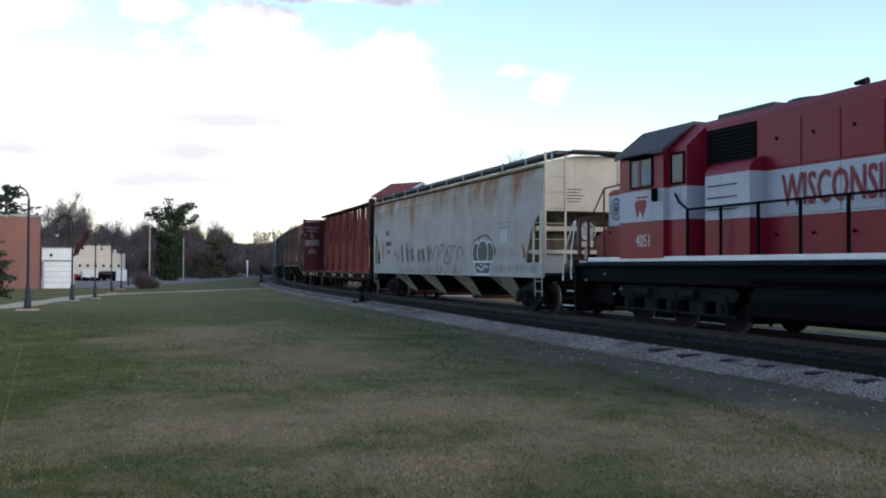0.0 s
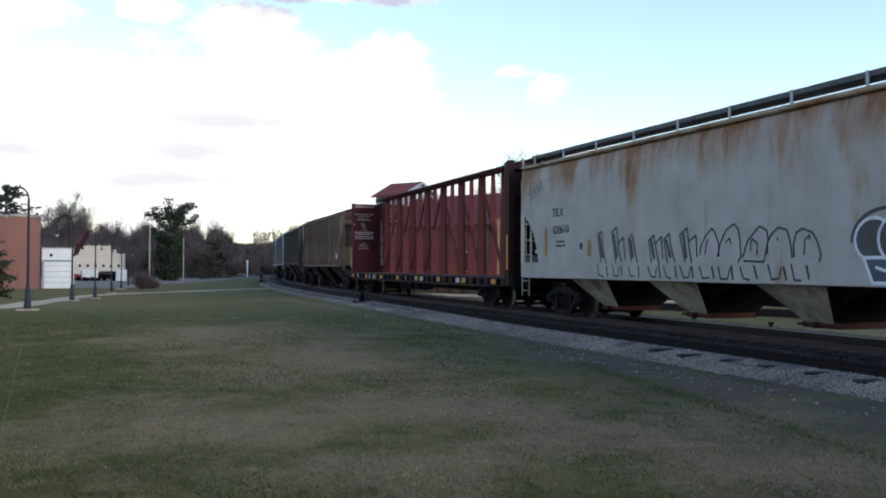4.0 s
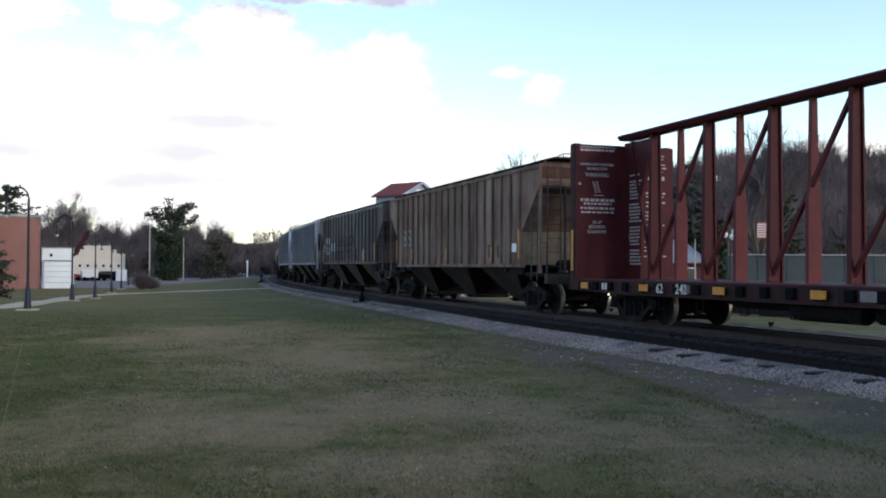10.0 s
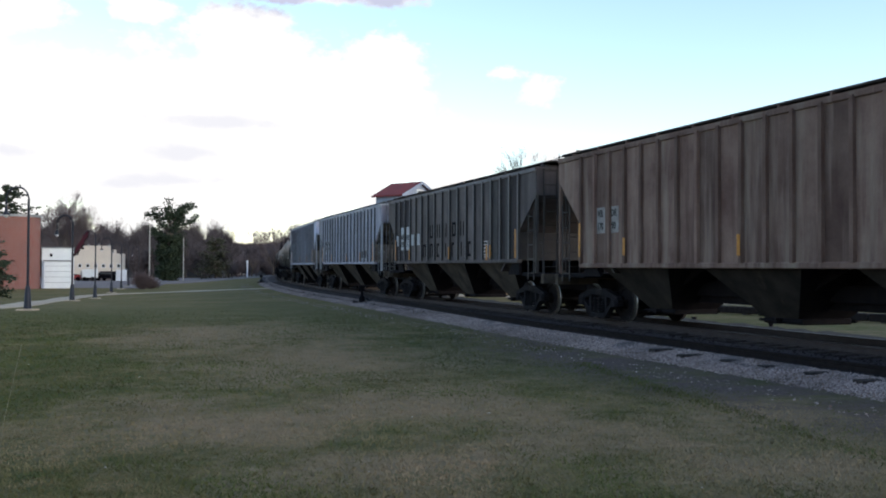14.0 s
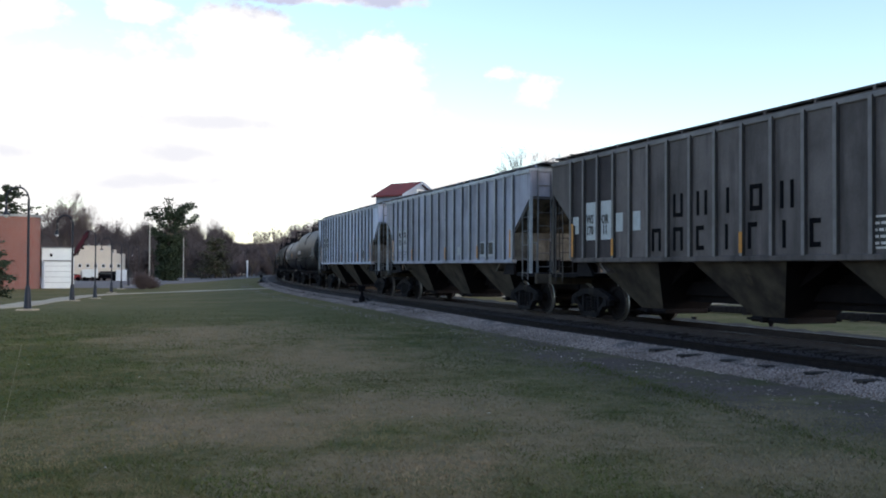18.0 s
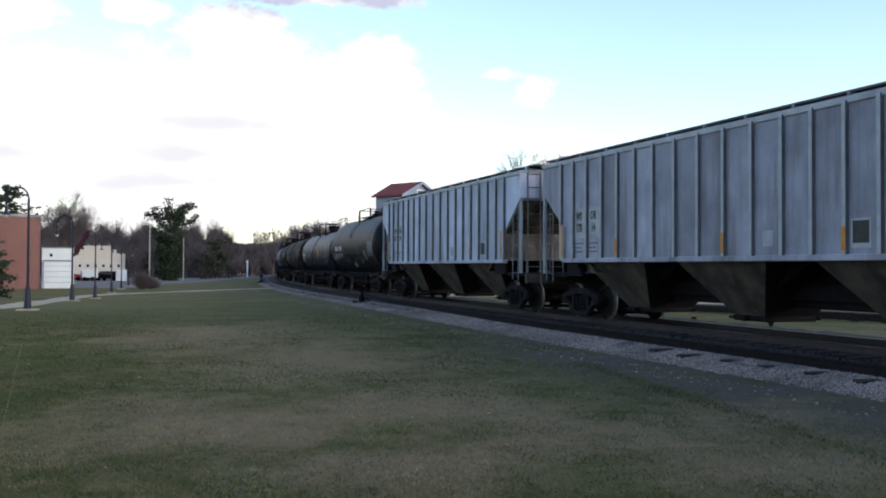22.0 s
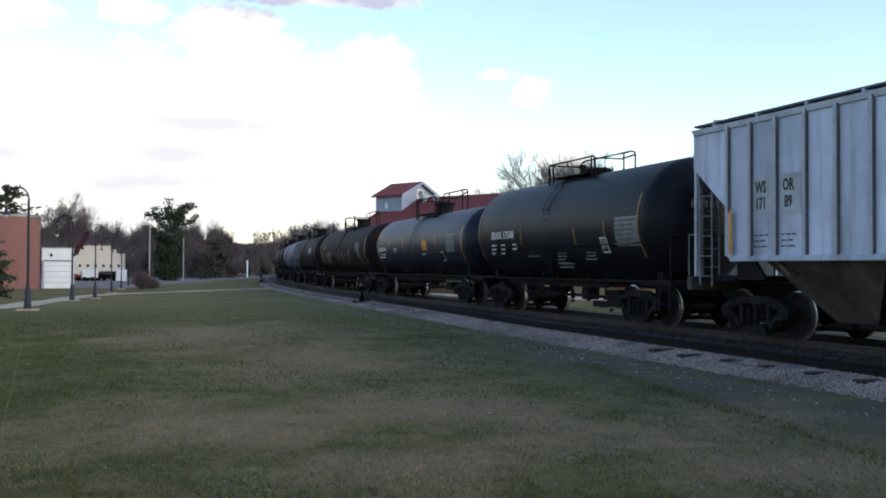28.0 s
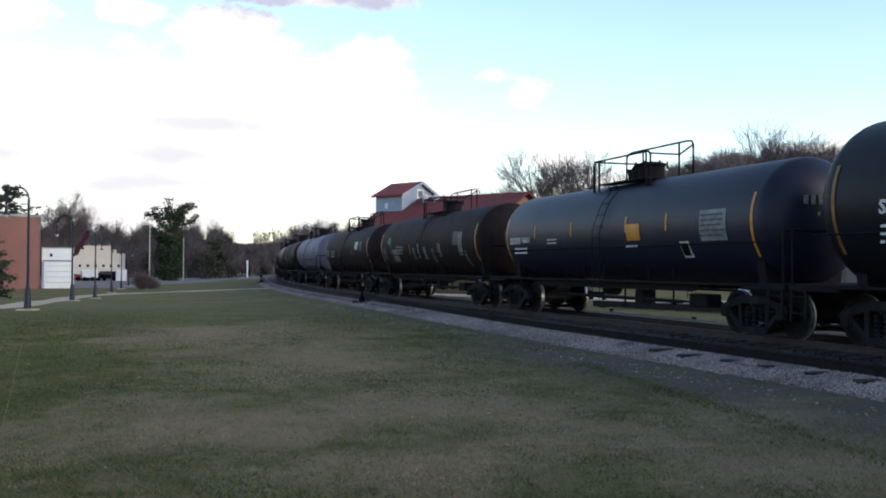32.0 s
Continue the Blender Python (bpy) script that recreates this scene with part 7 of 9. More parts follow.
# locomotive: number, emblems as plain shapes, block lettering along the hood
words("digit", "4051", 0.42, M["letter"], LOCO, pose(-7.2, -1.545, 2.0), squeeze=0.8)
words("letter", "WISCONSIN", 0.86, M["locored"], LOCO, pose(-1.45, -0.985, 2.87), "dark red block lettering", 0.64, 0.012)
em = Shape().prism([(-7.6, 2.9), (-7.48, 2.55), (-7.35, 2.75), (-7.22, 2.55), (-7.05, 2.9), (-7.12, 2.98), (-7.5, 2.98)], -1.548, -1.541)
part("emblem", em, M["locored"], LOCO, "red railway emblem")
part("emblem_bar", Shape().box(-7.5, -7.0, -1.548, -1.541, 3.02, 3.06), M["locored"], LOCO)
part("nose_badge", Shape().turned([(-0.01, 0.0), (-0.01, 0.3), (0.004, 0.3)], "y", 24, (-9.5, -0.955, 2.9)), M["bluegrey"], LOCO, "round blue-grey badge")
part("badge_ring", Shape().turned([(-0.014, 0.25), (-0.014, 0.28), (-0.008, 0.28), (-0.008, 0.25)], "y", 24, (-9.5, -0.955, 2.9)), M["letterdark"], LOCO)
part("badge_ring", Shape().turned([(-0.014, 0.12), (-0.014, 0.16), (-0.008, 0.16), (-0.008, 0.12)], "y", 20, (-9.5, -0.955, 2.9)), M["letterdark"], LOCO)
part("badge_hub", Shape().turned([(-0.016, 0.0), (-0.016, 0.07), (-0.008, 0.07)], "y", 12, (-9.5, -0.955, 2.9)), M["letterdark"], LOCO)
part("badge_figure", Shape().prism([(-9.2, 2.68), (-9.24, 2.98), (-9.16, 3.16), (-9.05, 3.18), (-9.02, 2.95), (-9.06, 2.66)], -0.966, -0.955), M["shedgrey"], LOCO, "slate figure beside the badge")


# ---- beyond the lawn: path, road, lamps, buildings ----


def gz(x, y):
    return float(ground_z(np.array([x]), np.array([y]))[0])


def ribbon(name, pts, width, material, label, lift=0.025, step=1.5):
    """A level-edged band laid on the ground along a smooth line."""
    P = [Vector((x, y, 0)) for x, y in pts]
    line = []
    for i in range(len(P) - 1):
        a, b, c, d = P[max(0, i - 1)], P[i], P[i + 1], P[min(len(P) - 1, i + 2)]
        k = max(2, int((c - b).length / step))
        for j in range(k):
            t = j / k
            line.append(0.5 * ((2 * b) + (c - a) * t + (2 * a - 5 * b + 4 * c - d) * t * t + (3 * b - a - 3 * c + d) * t ** 3))
    line.append(P[-1])
    vs, fs = [], []
    for i, p in enumerate(line):
        d = (line[min(i + 1, len(line) - 1)] - line[max(i - 1, 0)]).normalized()
        q = Vector((-d.y, d.x, 0))
        for k in range(5):
            o = p + q * (k / 4 - 0.5) * width
            vs.append((o.x, o.y, gz(o.x, o.y) + lift))
        for k in (4, 0):
            o = p + q * (k / 4 - 0.5) * width
            vs.append((o.x, o.y, gz(o.x, o.y) - 0.1))
    for i in range(len(line) - 1):
        for k in range(7):
            fs.append((i * 7 + k, i * 7 + (k + 1) % 7, (i + 1) * 7 + (k + 1) % 7, (i + 1) * 7 + k))
    return tagged(part(name, Shape().add(vs, fs), material), label, name, kind="structure")


ribbon("footpath", [(-24, 26), (-18.6, 38), (-21.4, 52), (-26.3, 68), (-27.6, 77), (-25.6, 81), (-22.2, 79.5), (-18.4, 75), (-15.2, 73.6), (-12.5, 75)], 1.6, M["concrete"], "pale concrete footpath through the lawn")
ribbon("road", [(-90, 118), (-62, 122), (-44, 128), (-36, 150), (-38, 190), (-46, 236), (-62, 300)], 17, M["asphalt"], "grey asphalt road and forecourt", 0.03, 4)
ribbon("gravel_lane", [(-8, 62.5), (1, 58), (9.3, 53.2), (17.3, 44.1), (28, 32), (36, 23)], 6.0, M["concrete"], "pale gravel lane beyond the track", 0.03)


def forecourt():
    """Asphalt apron before the garage and the cream building, narrowing along the road."""
    near = lambda u: 99.5 + (0 if u < 268 else (u - 268) * 0.9)
    vs, fs = [], []
    us = [30 + 12 * k for k in range(28)]
    for u in us:
        a, b = near(u), 186.0
        for j in range(9):
            d = a + (b - a) * j / 8
            x = (u - 784) / 1704 * d
            vs.append((x, d, gz(x, d) + 0.02))
    for i in range(len(us) - 1):
        for j in range(8):
            fs.append((i * 9 + j, i * 9 + 9 + j, i * 9 + 10 + j, i * 9 + j + 1))
    return tagged(part("forecourt", Shape().add(vs, fs), M["asphalt"]), "wide grey asphalt forecourt beside the road", "forecourt", kind="structure")


forecourt()


def path_lamp(x, y):
    z = gz(x, y)
    lamp = thing("path_lamp", "dark blue gooseneck lamp post on a concrete footing", "lamp post", "path lamps", (x, y, z))
    part("footing", Shape().bbox(-0.33, 0.33, -0.33, 0.33, -0.2, 0.06, 0.02), M["concrete"], lamp)
    part("base_cover", Shape().turned([(0.07, 0.15), (0.12, 0.14), (0.9, 0.09), (0.95, 0.062)], "z", 16), M["post"], lamp, smooth=True)
    part("pole", Shape().rod((0, 0, 0.07), (0, 0, 4.26), 0.058, 14, 0.045), M["post"], lamp, smooth=True)
    r = 0.43
    pts = [(-r + r * math.cos(a), 0, 4.26 + r * 1.05 * math.sin(a)) for a in [math.pi * k / 12 for k in range(13)]]
    part("gooseneck", Shape().tube(pts + [(-2 * r, 0, 3.86)], 0.032, 8), M["post"], lamp, smooth=True)
    sh = part("lamp_head", Shape().turned([(3.92, 0.0), (3.90, 0.045), (3.76, 0.07), (3.68, 0.13), (3.65, 0.13), (3.71, 0.05)], "z", 16, (-2 * r, 0, 0)), M["post"], lamp, smooth=True)
    part("lens", Shape().turned([(3.70, 0.0), (3.68, 0.07), (3.61, 0.09), (3.56, 0.05), (3.54, 0.0)], "z", 12, (-2 * r, 0, 0)), M["white"], sh, smooth=True)
    return lamp


LAMPS = [path_lamp(x, y) for x, y in ((-15.85, 36.8), (-20.35, 52.9), (-24.1, 66.8), (-28.2, 82.0), (-32.2, 96.5), (-35.9, 110.0), (-38.5, 122.0))]
M["flagmaroon"] = mat("maroon_cloth", (0.075, 0.014, 0.024), (0.045, 0.01, 0.016), 5, 0.9)
fl = thing("furled_flag", "furled maroon flag on a bracket of the lamp post", "flag", at=(-20.35, 52.9, gz(-20.35, 52.9)))
part("bracket", Shape().rod((0.05, 0, 2.75), (0.85, 0, 3.85), 0.025, 6), M["post"], fl)
for k, (dx, dz, dy, sc) in enumerate(((0.0, 0.0, 0.0, 1.0), (0.06, 0.1, -0.07, 0.8), (-0.05, -0.06, 0.06, 0.9))):
    fold = [(0.1, 2.72), (0.02, 2.42), (0.16, 2.5), (0.24, 2.62), (0.36, 2.66), (0.44, 2.94), (0.6, 3.02), (0.66, 3.3), (0.86, 3.5), (0.9, 3.86), (0.78, 3.8), (0.7, 3.66), (0.56, 3.62), (0.46, 3.3), (0.3, 3.14)]
    part("cloth", Shape().prism([(0.4 + (x - 0.4) * sc + dx, 3.1 + (z - 3.1) * sc + dz) for x, z in fold], dy - 0.03, dy + 0.03), M["flagmaroon"] if k else M["sillmaroon"], fl)


def window(parent, x, z, w, h, y, glass=None, frame=None):
    """A window in a wall that faces -y."""
    wd = part("window", Shape().box(x - w / 2, x + w / 2, y - 0.03, y + 0.02, z - h / 2, z + h / 2), glass or M["window"], parent)
    t = 0.08
    part("window_frame", Shape().box(x - w / 2 - t, x - w / 2, y - 0.06, y + 0.02, z - h / 2 - t, z + h / 2 + t).box(x + w / 2, x + w / 2 + t, y - 0.06, y + 0.02, z - h / 2 - t, z + h / 2 + t)
         .box(x - w / 2, x + w / 2, y - 0.06, y + 0.02, z + h / 2, z + h / 2 + t).box(x - w / 2, x + w / 2, y - 0.06, y + 0.02, z - h / 2 - t, z - h / 2), frame or M["white"], wd)
    return wd


def brick_building():
    x1, y, z = -39.5, 94.5, -0.97
    b = thing("brick_building", "orange brick building with a rounded corner and metal parapet cap", "building", at=pose(x1, y, z, 0, 0, 23))
    pl = [(0.0, 14.0), (0.0, 2.4)] + [(-2.4 + 2.4 * math.cos(a), 2.4 - 2.4 * math.sin(a)) for a in [math.pi / 2 * k / 8 for k in range(1, 9)]] + [(-24.0, 0.0), (-24.0, 14.0)]
    part("wall", Shape().prism(pl, 0, 7.1, "z"), M["brickwall"], b, smooth=True)
    cap = [(px + (0.12 if px > -2.4 else 0), py - (0.12 if py < 2.4 else 0)) for px, py in pl]
    part("parapet_cap", Shape().prism(cap, 7.1, 7.35, "z"), M["galv"], b, "grey metal parapet cap", smooth=True)
    part("lintel_light", Shape().turned([(0, 0), (0, 0.15), (0.2, 0.1), (0.2, 0)], "z", 10, (-4.4, -0.12, 0.5)), M["white"], b)


def brick_wall_material():
    m = mat("brick_courses", (0.215, 0.062, 0.045), (0.165, 0.048, 0.037), 0.5, 0.9, 0, 0.2, 12)
    n, l = m.node_tree.nodes, m.node_tree.links
    b = n["Principled BSDF"]
    old = b.inputs["Base Color"].links[0].from_socket
    tc = n.new("ShaderNodeTexCoord")
    mp = n.new("ShaderNodeMapping")
    mp.inputs["Rotation"].default_value = (radians(90), 0, 0)
    l.new(tc.outputs["Object"], mp.inputs[0])
    br = n.new("ShaderNodeTexBrick")
    br.inputs["Scale"].default_value = 1.0
    br.inputs["Brick Width"].default_value, br.inputs["Row Height"].default_value, br.inputs["Mortar Size"].default_value = 0.22, 0.075, 0.01
    br.inputs["Mortar"].default_value = (0.26, 0.2, 0.18, 1)
    l.new(mp.outputs[0], br.inputs["Vector"])
    l.new(old, br.inputs["Color1"])
    l.new(old, br.inputs["Color2"])
    l.new(br.outputs["Color"], b.inputs["Base Color"])
    return m



M["brickwall"] = brick_wall_material()
brick_building()


def white_garage():
    g = thing("white_garage", "white metal garage with a roll-up door", "building", at=pose(-40.4, 97.0, -0.97, 0, 0, 22))
    part("wall", Shape().bbox(0.0, 3.05, 0, 10, 0, 4.1, 0.02), M["whitewall"], g)
    part("roof_edge", Shape().bbox(-0.1, 3.15, -0.12, 10.1, 4.1, 4.22, 0.02), M["galv"], g)
    d = part("garage_door", Shape().box(0.3, 2.75, -0.05, 0.0, 0.0, 2.75), M["whitewall"], g)
    part("door_header", Shape().bbox(0.15, 2.95, -0.12, 0.0, 2.75, 2.9, 0.02), M["galv"], g)
    for k in range(4):
        part("door_rib", Shape().box(0.3, 2.75, -0.07, -0.05, 0.62 + k * 0.55, 0.65 + k * 0.55), M["galv"], d)
    part("side_trim", Shape().box(0.05, 0.2, -0.06, 0.0, 0, 2.75), M["bluegrey"], g)
    part("lamp_box", Shape().bbox(0.75, 1.0, -0.12, 0.0, 3.25, 3.55, 0.02), M["black"], g)


white_garage()


def cream_building():
    y, z = 150.0, -1.0
    x0 = -(784 - 131) / 1704 * y
    b = thing("stepped_building", "cream building with a stepped parapet and small square windows", "building", at=pose(x0, y, z, 0, 0, 21))
    W = 7.6
    out = [(0, 0), (0, 4.0), (0.7, 4.0), (0.7, 4.9), (1.5, 4.9), (1.5, 5.5), (5.4, 5.5), (5.4, 4.9), (6.3, 4.9), (6.3, 4.3), (W, 4.3), (W, 0)]
    part("front_wall", Shape().prism(out, 0, 0.4), M["creamwall"], b)
    part("wing", Shape().bbox(0.1, W - 0.1, 0.4, 16, 0, 3.9, 0.02), M["creamwall"], b)
    for k in range(6):
        window(b, 0.9 + k * 1.15, 2.35, 0.42, 0.5, 0.0)
    for k in range(3):
        part("roof_vent", Shape().bbox(2.0 + 1.5 * k, 2.3 + 1.5 * k, 0.2, 0.5, 5.5, 5.75, 0.02), M["galv"], b)
    part("plinth", Shape().box(-0.03, W + 0.03, -0.06, 0.0, 0, 0.7), M["asphalt"], b)


cream_building()


def vehicle(x, y, name, label, category, material, size, rot=0, van=False):
    L, Wd, Ht = size
    v = thing(name, label, category, at=pose(x, y, gz(x, y) + 0.03, 0, 0, rot))
    prof = [(-L / 2, 0.35), (-L / 2, 0.85), (-L * 0.36, 0.95), (-L * 0.24, Ht), (L * 0.2, Ht), (L * 0.33, 0.95), (L / 2, 0.8), (L / 2, 0.35)]
    if van:
        prof = [(-L / 2, 0.5), (-L / 2, Ht - 0.06), (-L / 2 + 0.06, Ht), (L / 2 - 0.06, Ht), (L / 2, Ht - 0.06), (L / 2, 0.5)]
    part("body", Shape().prism(prof, -Wd / 2, Wd / 2), material, v)
    if not van:
        part("side_glass", Shape().prism([(-L * 0.31, 1.0), (-L * 0.22, Ht - 0.1), (L * 0.18, Ht - 0.1), (L * 0.28, 1.0)], -Wd / 2 - 0.01, Wd / 2 + 0.01), M["window"], v)
    for sx in (-1, 1):
        for sy in (-1, 1):
            part("wheel", Shape().turned([(-0.1, 0.0), (-0.1, 0.28), (-0.06, 0.33), (0.06, 0.33), (0.1, 0.28), (0.1, 0.0)], "y", 18, (sx * L * 0.3, sy * (Wd / 2 - 0.08), 0.33)), M["black"], v)
    return v


vehicle(-55.3, 145, "utility_cart", "small red utility cart", "cart", M["carred"], (1.5, 0.9, 0.95), 8)
vehicle(-53.1, 145, "box_trailer", "white box trailer parked by the cream building", "trailer", M["whitewall"], (1.9, 1.6, 1.75), 4, True)
cr = thing("wire_crate", "grey wire crate beside the red cart", "crate", at=pose(-54.6, 147, gz(-54.6, 147), 0, 0, 10))
for x in (-0.55, 0.55):
    for y in (-0.4, 0.4):
        part("crate_post", Shape().box(x - 0.04, x + 0.04, y - 0.04, y + 0.04, 0, 1.5), M["galv"], cr)
for k in range(6):
    part("crate_rail", Shape().box(-0.55, 0.55, -0.42, -0.39, 0.18 + 0.25 * k, 0.27 + 0.25 * k), M["galv"], cr)
part("crate_floor", Shape().bbox(-0.58, 0.58, -0.44, 0.44, 0.06, 0.14, 0.01), M["wood"], cr)
vehicle(-50.9, 147, "parked_car", "black parked car by the cream building", "car", M["black"], (4.3, 1.75, 1.45), -12)
for k, (dx, w) in enumerate(((0.0, 0.7), (0.85, 0.75))):
    sg = thing("white_board", "white upright board leaning by the forecourt", "board", "white boards", (-48.2 + dx, 143, gz(-48.2 + dx, 143)))
    part("panel", Shape().bbox(-w / 2, w / 2, -0.05, 0.05, 0.1, 1.75, 0.02), M["white"], sg, at=pose(0, 0, 0, -6, 0, 0))
    part("feet", Shape().box(-w / 2, -w / 2 + 0.08, -0.4, 0.4, 0, 0.1).box(w / 2 - 0.08, w / 2, -0.4, 0.4, 0, 0.1), M["galv"], sg)


def pole(x, y, h, r, label, arms=True):
    z = gz(x, y)
    p = thing("utility_pole", label, "pole", "utility poles", (x, y, z))
    part("shaft", Shape().rod((0, 0, -0.3), (0, 0, h), r, 10, r * 0.7), M["galvpole"], p, smooth=True)
    if arms:
        part("cross_arm", Shape().bbox(-0.9, 0.9, -0.06, 0.06, h - 0.6, h - 0.46, 0.01), M["wood"], p)
        for k in (-0.8, -0.3, 0.3, 0.8):
            part("insulator", Shape().rod((k, 0, h - 0.46), (k, 0, h - 0.3), 0.04, 6), M["galv"], p)
    return p


M["galvpole"] = mat("pale_pole", (0.42, 0.4, 0.36), (0.32, 0.3, 0.27), 2, 0.8, 0, 0.1)
pole(-(784 - 265) / 1704 * 138, 138, 8.4, 0.1, "pale bare utility pole by the road", False)
pole(-(784 - 325) / 1704 * 142, 142, 6.6, 0.07, "thin weathered utility pole by the road", False)
pole(-(784 - 362) / 1704 * 200, 200, 3.0, 0.12, "short thick post by the road", False)


def small_house(x, y, w, d, h, rot, wall, roof, label, hip=True, name="house"):
    z = gz(x, y)
    ho = thing(name, label, "house", at=pose(x, y, z - 0.1, 0, 0, rot))
    part("wall", Shape().bbox(-w / 2, w / 2, -d / 2, d / 2, 0, h, 0.02), wall, ho)
    o = 0.45
    rh = min(w, d) * 0.3
    a, b = w / 2 + o, d / 2 + o
    k = b if hip is True else float(hip)
    rf = Shape().add([(-a, -b, h), (a, -b, h), (a, b, h), (-a, b, h), (-a + k, 0, h + rh), (a - k, 0, h + rh), (-a, -b, h - 0.15), (a, -b, h - 0.15), (a, b, h - 0.15), (-a, b, h - 0.15)],
                     [(0, 1, 5, 4), (2, 3, 4, 5), (1, 2, 5), (3, 0, 4), (0, 6, 7, 1), (1, 7, 8, 2), (2, 8, 9, 3), (3, 9, 6, 0), (6, 9, 8, 7)])
    part("roof", rf, roof, ho)
    for k2 in range(max(2, int(w / 2.5))):
        window(ho, -w / 2 + 1.2 + k2 * (w - 2.4) / max(1, int(w / 2.5) - 1), h * 0.55, 0.8, 1.1, -d / 2)
    return ho


def elevator():
    ang = -40
    cx, cy = 0.72, 69.0
    z = gz(cx, cy)
    e = thing("grain_elevator", "tan wooden feed mill with red roofs and a blue-grey cupola", "building", at=pose(cx, cy, z - 0.3, 0, 0, ang))
    L, Wd, EV, RG = 6.2, 3.7, 4.95, 7.05
    part("wall", Shape().prism([(-Wd, 0), (-Wd, EV), (0, RG - 0.15), (Wd, EV), (Wd, 0)], -L + 0.8, L, "x"), M["tanwall"], e)
    for sy in (-1, 1):
        nx = Vector((0, sy * (RG - EV), Wd)).normalized() * 0.12
        p = [(-L + 0.5, 0, RG), (L + 0.4, 0, RG), (L + 0.4, sy * (Wd + 0.5), EV - 0.24), (-L + 0.5, sy * (Wd + 0.5), EV - 0.24)]
        q = [(a + nx.x, b + nx.y, c + nx.z) for a, b, c in p]
        part("roof", Shape().add(p + q, [(0, 1, 2, 3), (7, 6, 5, 4), (0, 4, 5, 1), (1, 5, 6, 2), (2, 6, 7, 3), (3, 7, 4, 0)]), M["darkroof"], e, "dark red metal roof")
    for x, y0, zz in ((-2.05, -0.75, 6.9), (-1.05, -0.7, 6.85)):
        part("roof_vent", Shape().turned([(zz - 0.7, 0.16), (zz + 0.05, 0.16), (zz + 0.07, 0.25), (zz + 0.24, 0.26), (zz + 0.38, 0.14), (zz + 0.4, 0.0)], "z", 14, (x, y0, 0)), M["patch"], e, "pale metal hooded roof vent", smooth=True)
    for k in range(3):
        window(e, -4 + 4 * k, 2.4, 0.9, 1.2, -Wd)
    cu = part("cupola", Shape().prism([(-1.95, 5.0), (-1.95, 7.25), (0, 8.2), (1.95, 7.25), (1.95, 5.0)], -1.3, 1.3, "x"), M["bluegrey"], e, "blue-grey cupola", at=(-4.5, 0, 0))
    for sy in (-1, 1):
        p = [(-1.55, 0, 8.24), (1.55, 0, 8.24), (1.55, sy * 2.2, 7.16), (-1.55, sy * 2.2, 7.16)]
        part("cupola_roof", Shape().add(p + [(a, b, c + 0.1) for a, b, c in p], [(0, 1, 2, 3), (7, 6, 5, 4), (0, 4, 5, 1), (1, 5, 6, 2), (2, 6, 7, 3), (3, 7, 4, 0)]), M["redroof"], cu)
        part("barge_board", Shape().add([(1.5, 0, 8.34), (1.6, 0, 8.34), (1.6, sy * 2.2, 7.26), (1.5, sy * 2.2, 7.26), (1.5, 0, 8.16), (1.6, 0, 8.16), (1.6, sy * 2.2, 7.08), (1.5, sy * 2.2, 7.08)],
                                        [(0, 1, 2, 3), (7, 6, 5, 4), (0, 4, 5, 1), (1, 5, 6, 2), (2, 6, 7, 3), (3, 7, 4, 0)]), M["bluegrey"], cu)
    part("cupola_window", Shape().box(1.3, 1.33, -0.26, 0.26, 7.18, 7.66), M["window"], cu)
    part("cupola_window_frame", Shape().box(1.3, 1.36, -0.37, -0.26, 7.08, 7.76).box(1.3, 1.36, 0.26, 0.37, 7.08, 7.76).box(1.3, 1.36, -0.26, 0.26, 7.66, 7.76).box(1.3, 1.36, -0.26, 0.26, 7.08, 7.18), M["white"], cu)
    part("cupola_light", Shape().box(-0.35, -0.1, -1.99, -1.95, 6.3, 6.7), M["white"], cu)


elevator()
small_house(19.6, 90, 7.7, 6.8, 2.6, 0, M["bungalowbrick"], M["shingle"], "dark red brick bungalow with a pale grey roof", 1.5)
small_house(-43, 202, 4.6, 4, 2.0, 10, M["creamwall"], M["shingle"], "pale house among the far trees", False)
sh = thing("storage_shed", "long low slate-blue metal shed", "building", at=(45.0, 104, gz(45, 104)))
part("wall", Shape().bbox(-14.5, 14.5, 0, 8, -0.3, 3.3, 0.03), M["shedgrey"], sh)
for k in range(10):
    part("panel_rib", Shape().box(-14.2 + k * 3.15, -14.1 + k * 3.15, -0.05, 0, -0.3, 3.2), M["shedgrey"], sh)
part("roof_edge", Shape().bbox(-14.7, 14.7, -0.2, 8.2, 3.3, 3.45, 0.02), M["shingle"], sh)

fp = thing("flagpole", "white flagpole with a striped red, white and blue flag", "flagpole", at=(27.7, 80, gz(27.7, 80)))
part("pole", Shape().rod((0, 0, 0), (0, 0, 6.3), 0.06, 8, 0.04).turned([(6.3, 0.0), (6.34, 0.07), (6.42, 0.07), (6.46, 0.0)], "z", 10), M["white"], fp, "white pole")
flag = part("flag", Shape().bbox(-1.75, -0.06, -0.012, 0.012, 4.4, 5.7, 0.003), M["patch"], fp, "striped flag, half slack", at=pose(0, 0, 0, 0, 0, 12))
for k in range(7):
    part("stripe", Shape().box(-1.75, -0.06, -0.02, -0.013, 4.4 + k * 0.2, 4.5 + k * 0.2), M["carred"], flag)
part("canton", Shape().box(-0.8, -0.06, -0.026, -0.021, 5.0, 5.7), M["navy"], flag)
gp = thing("globe_lamp", "post lamp with white glass globes", "lamp post", at=(20.9, 70, gz(20.9, 70)))
part("pole", Shape().rod((0, 0, 0), (0, 0, 4.3), 0.06, 8), M["post"], gp)
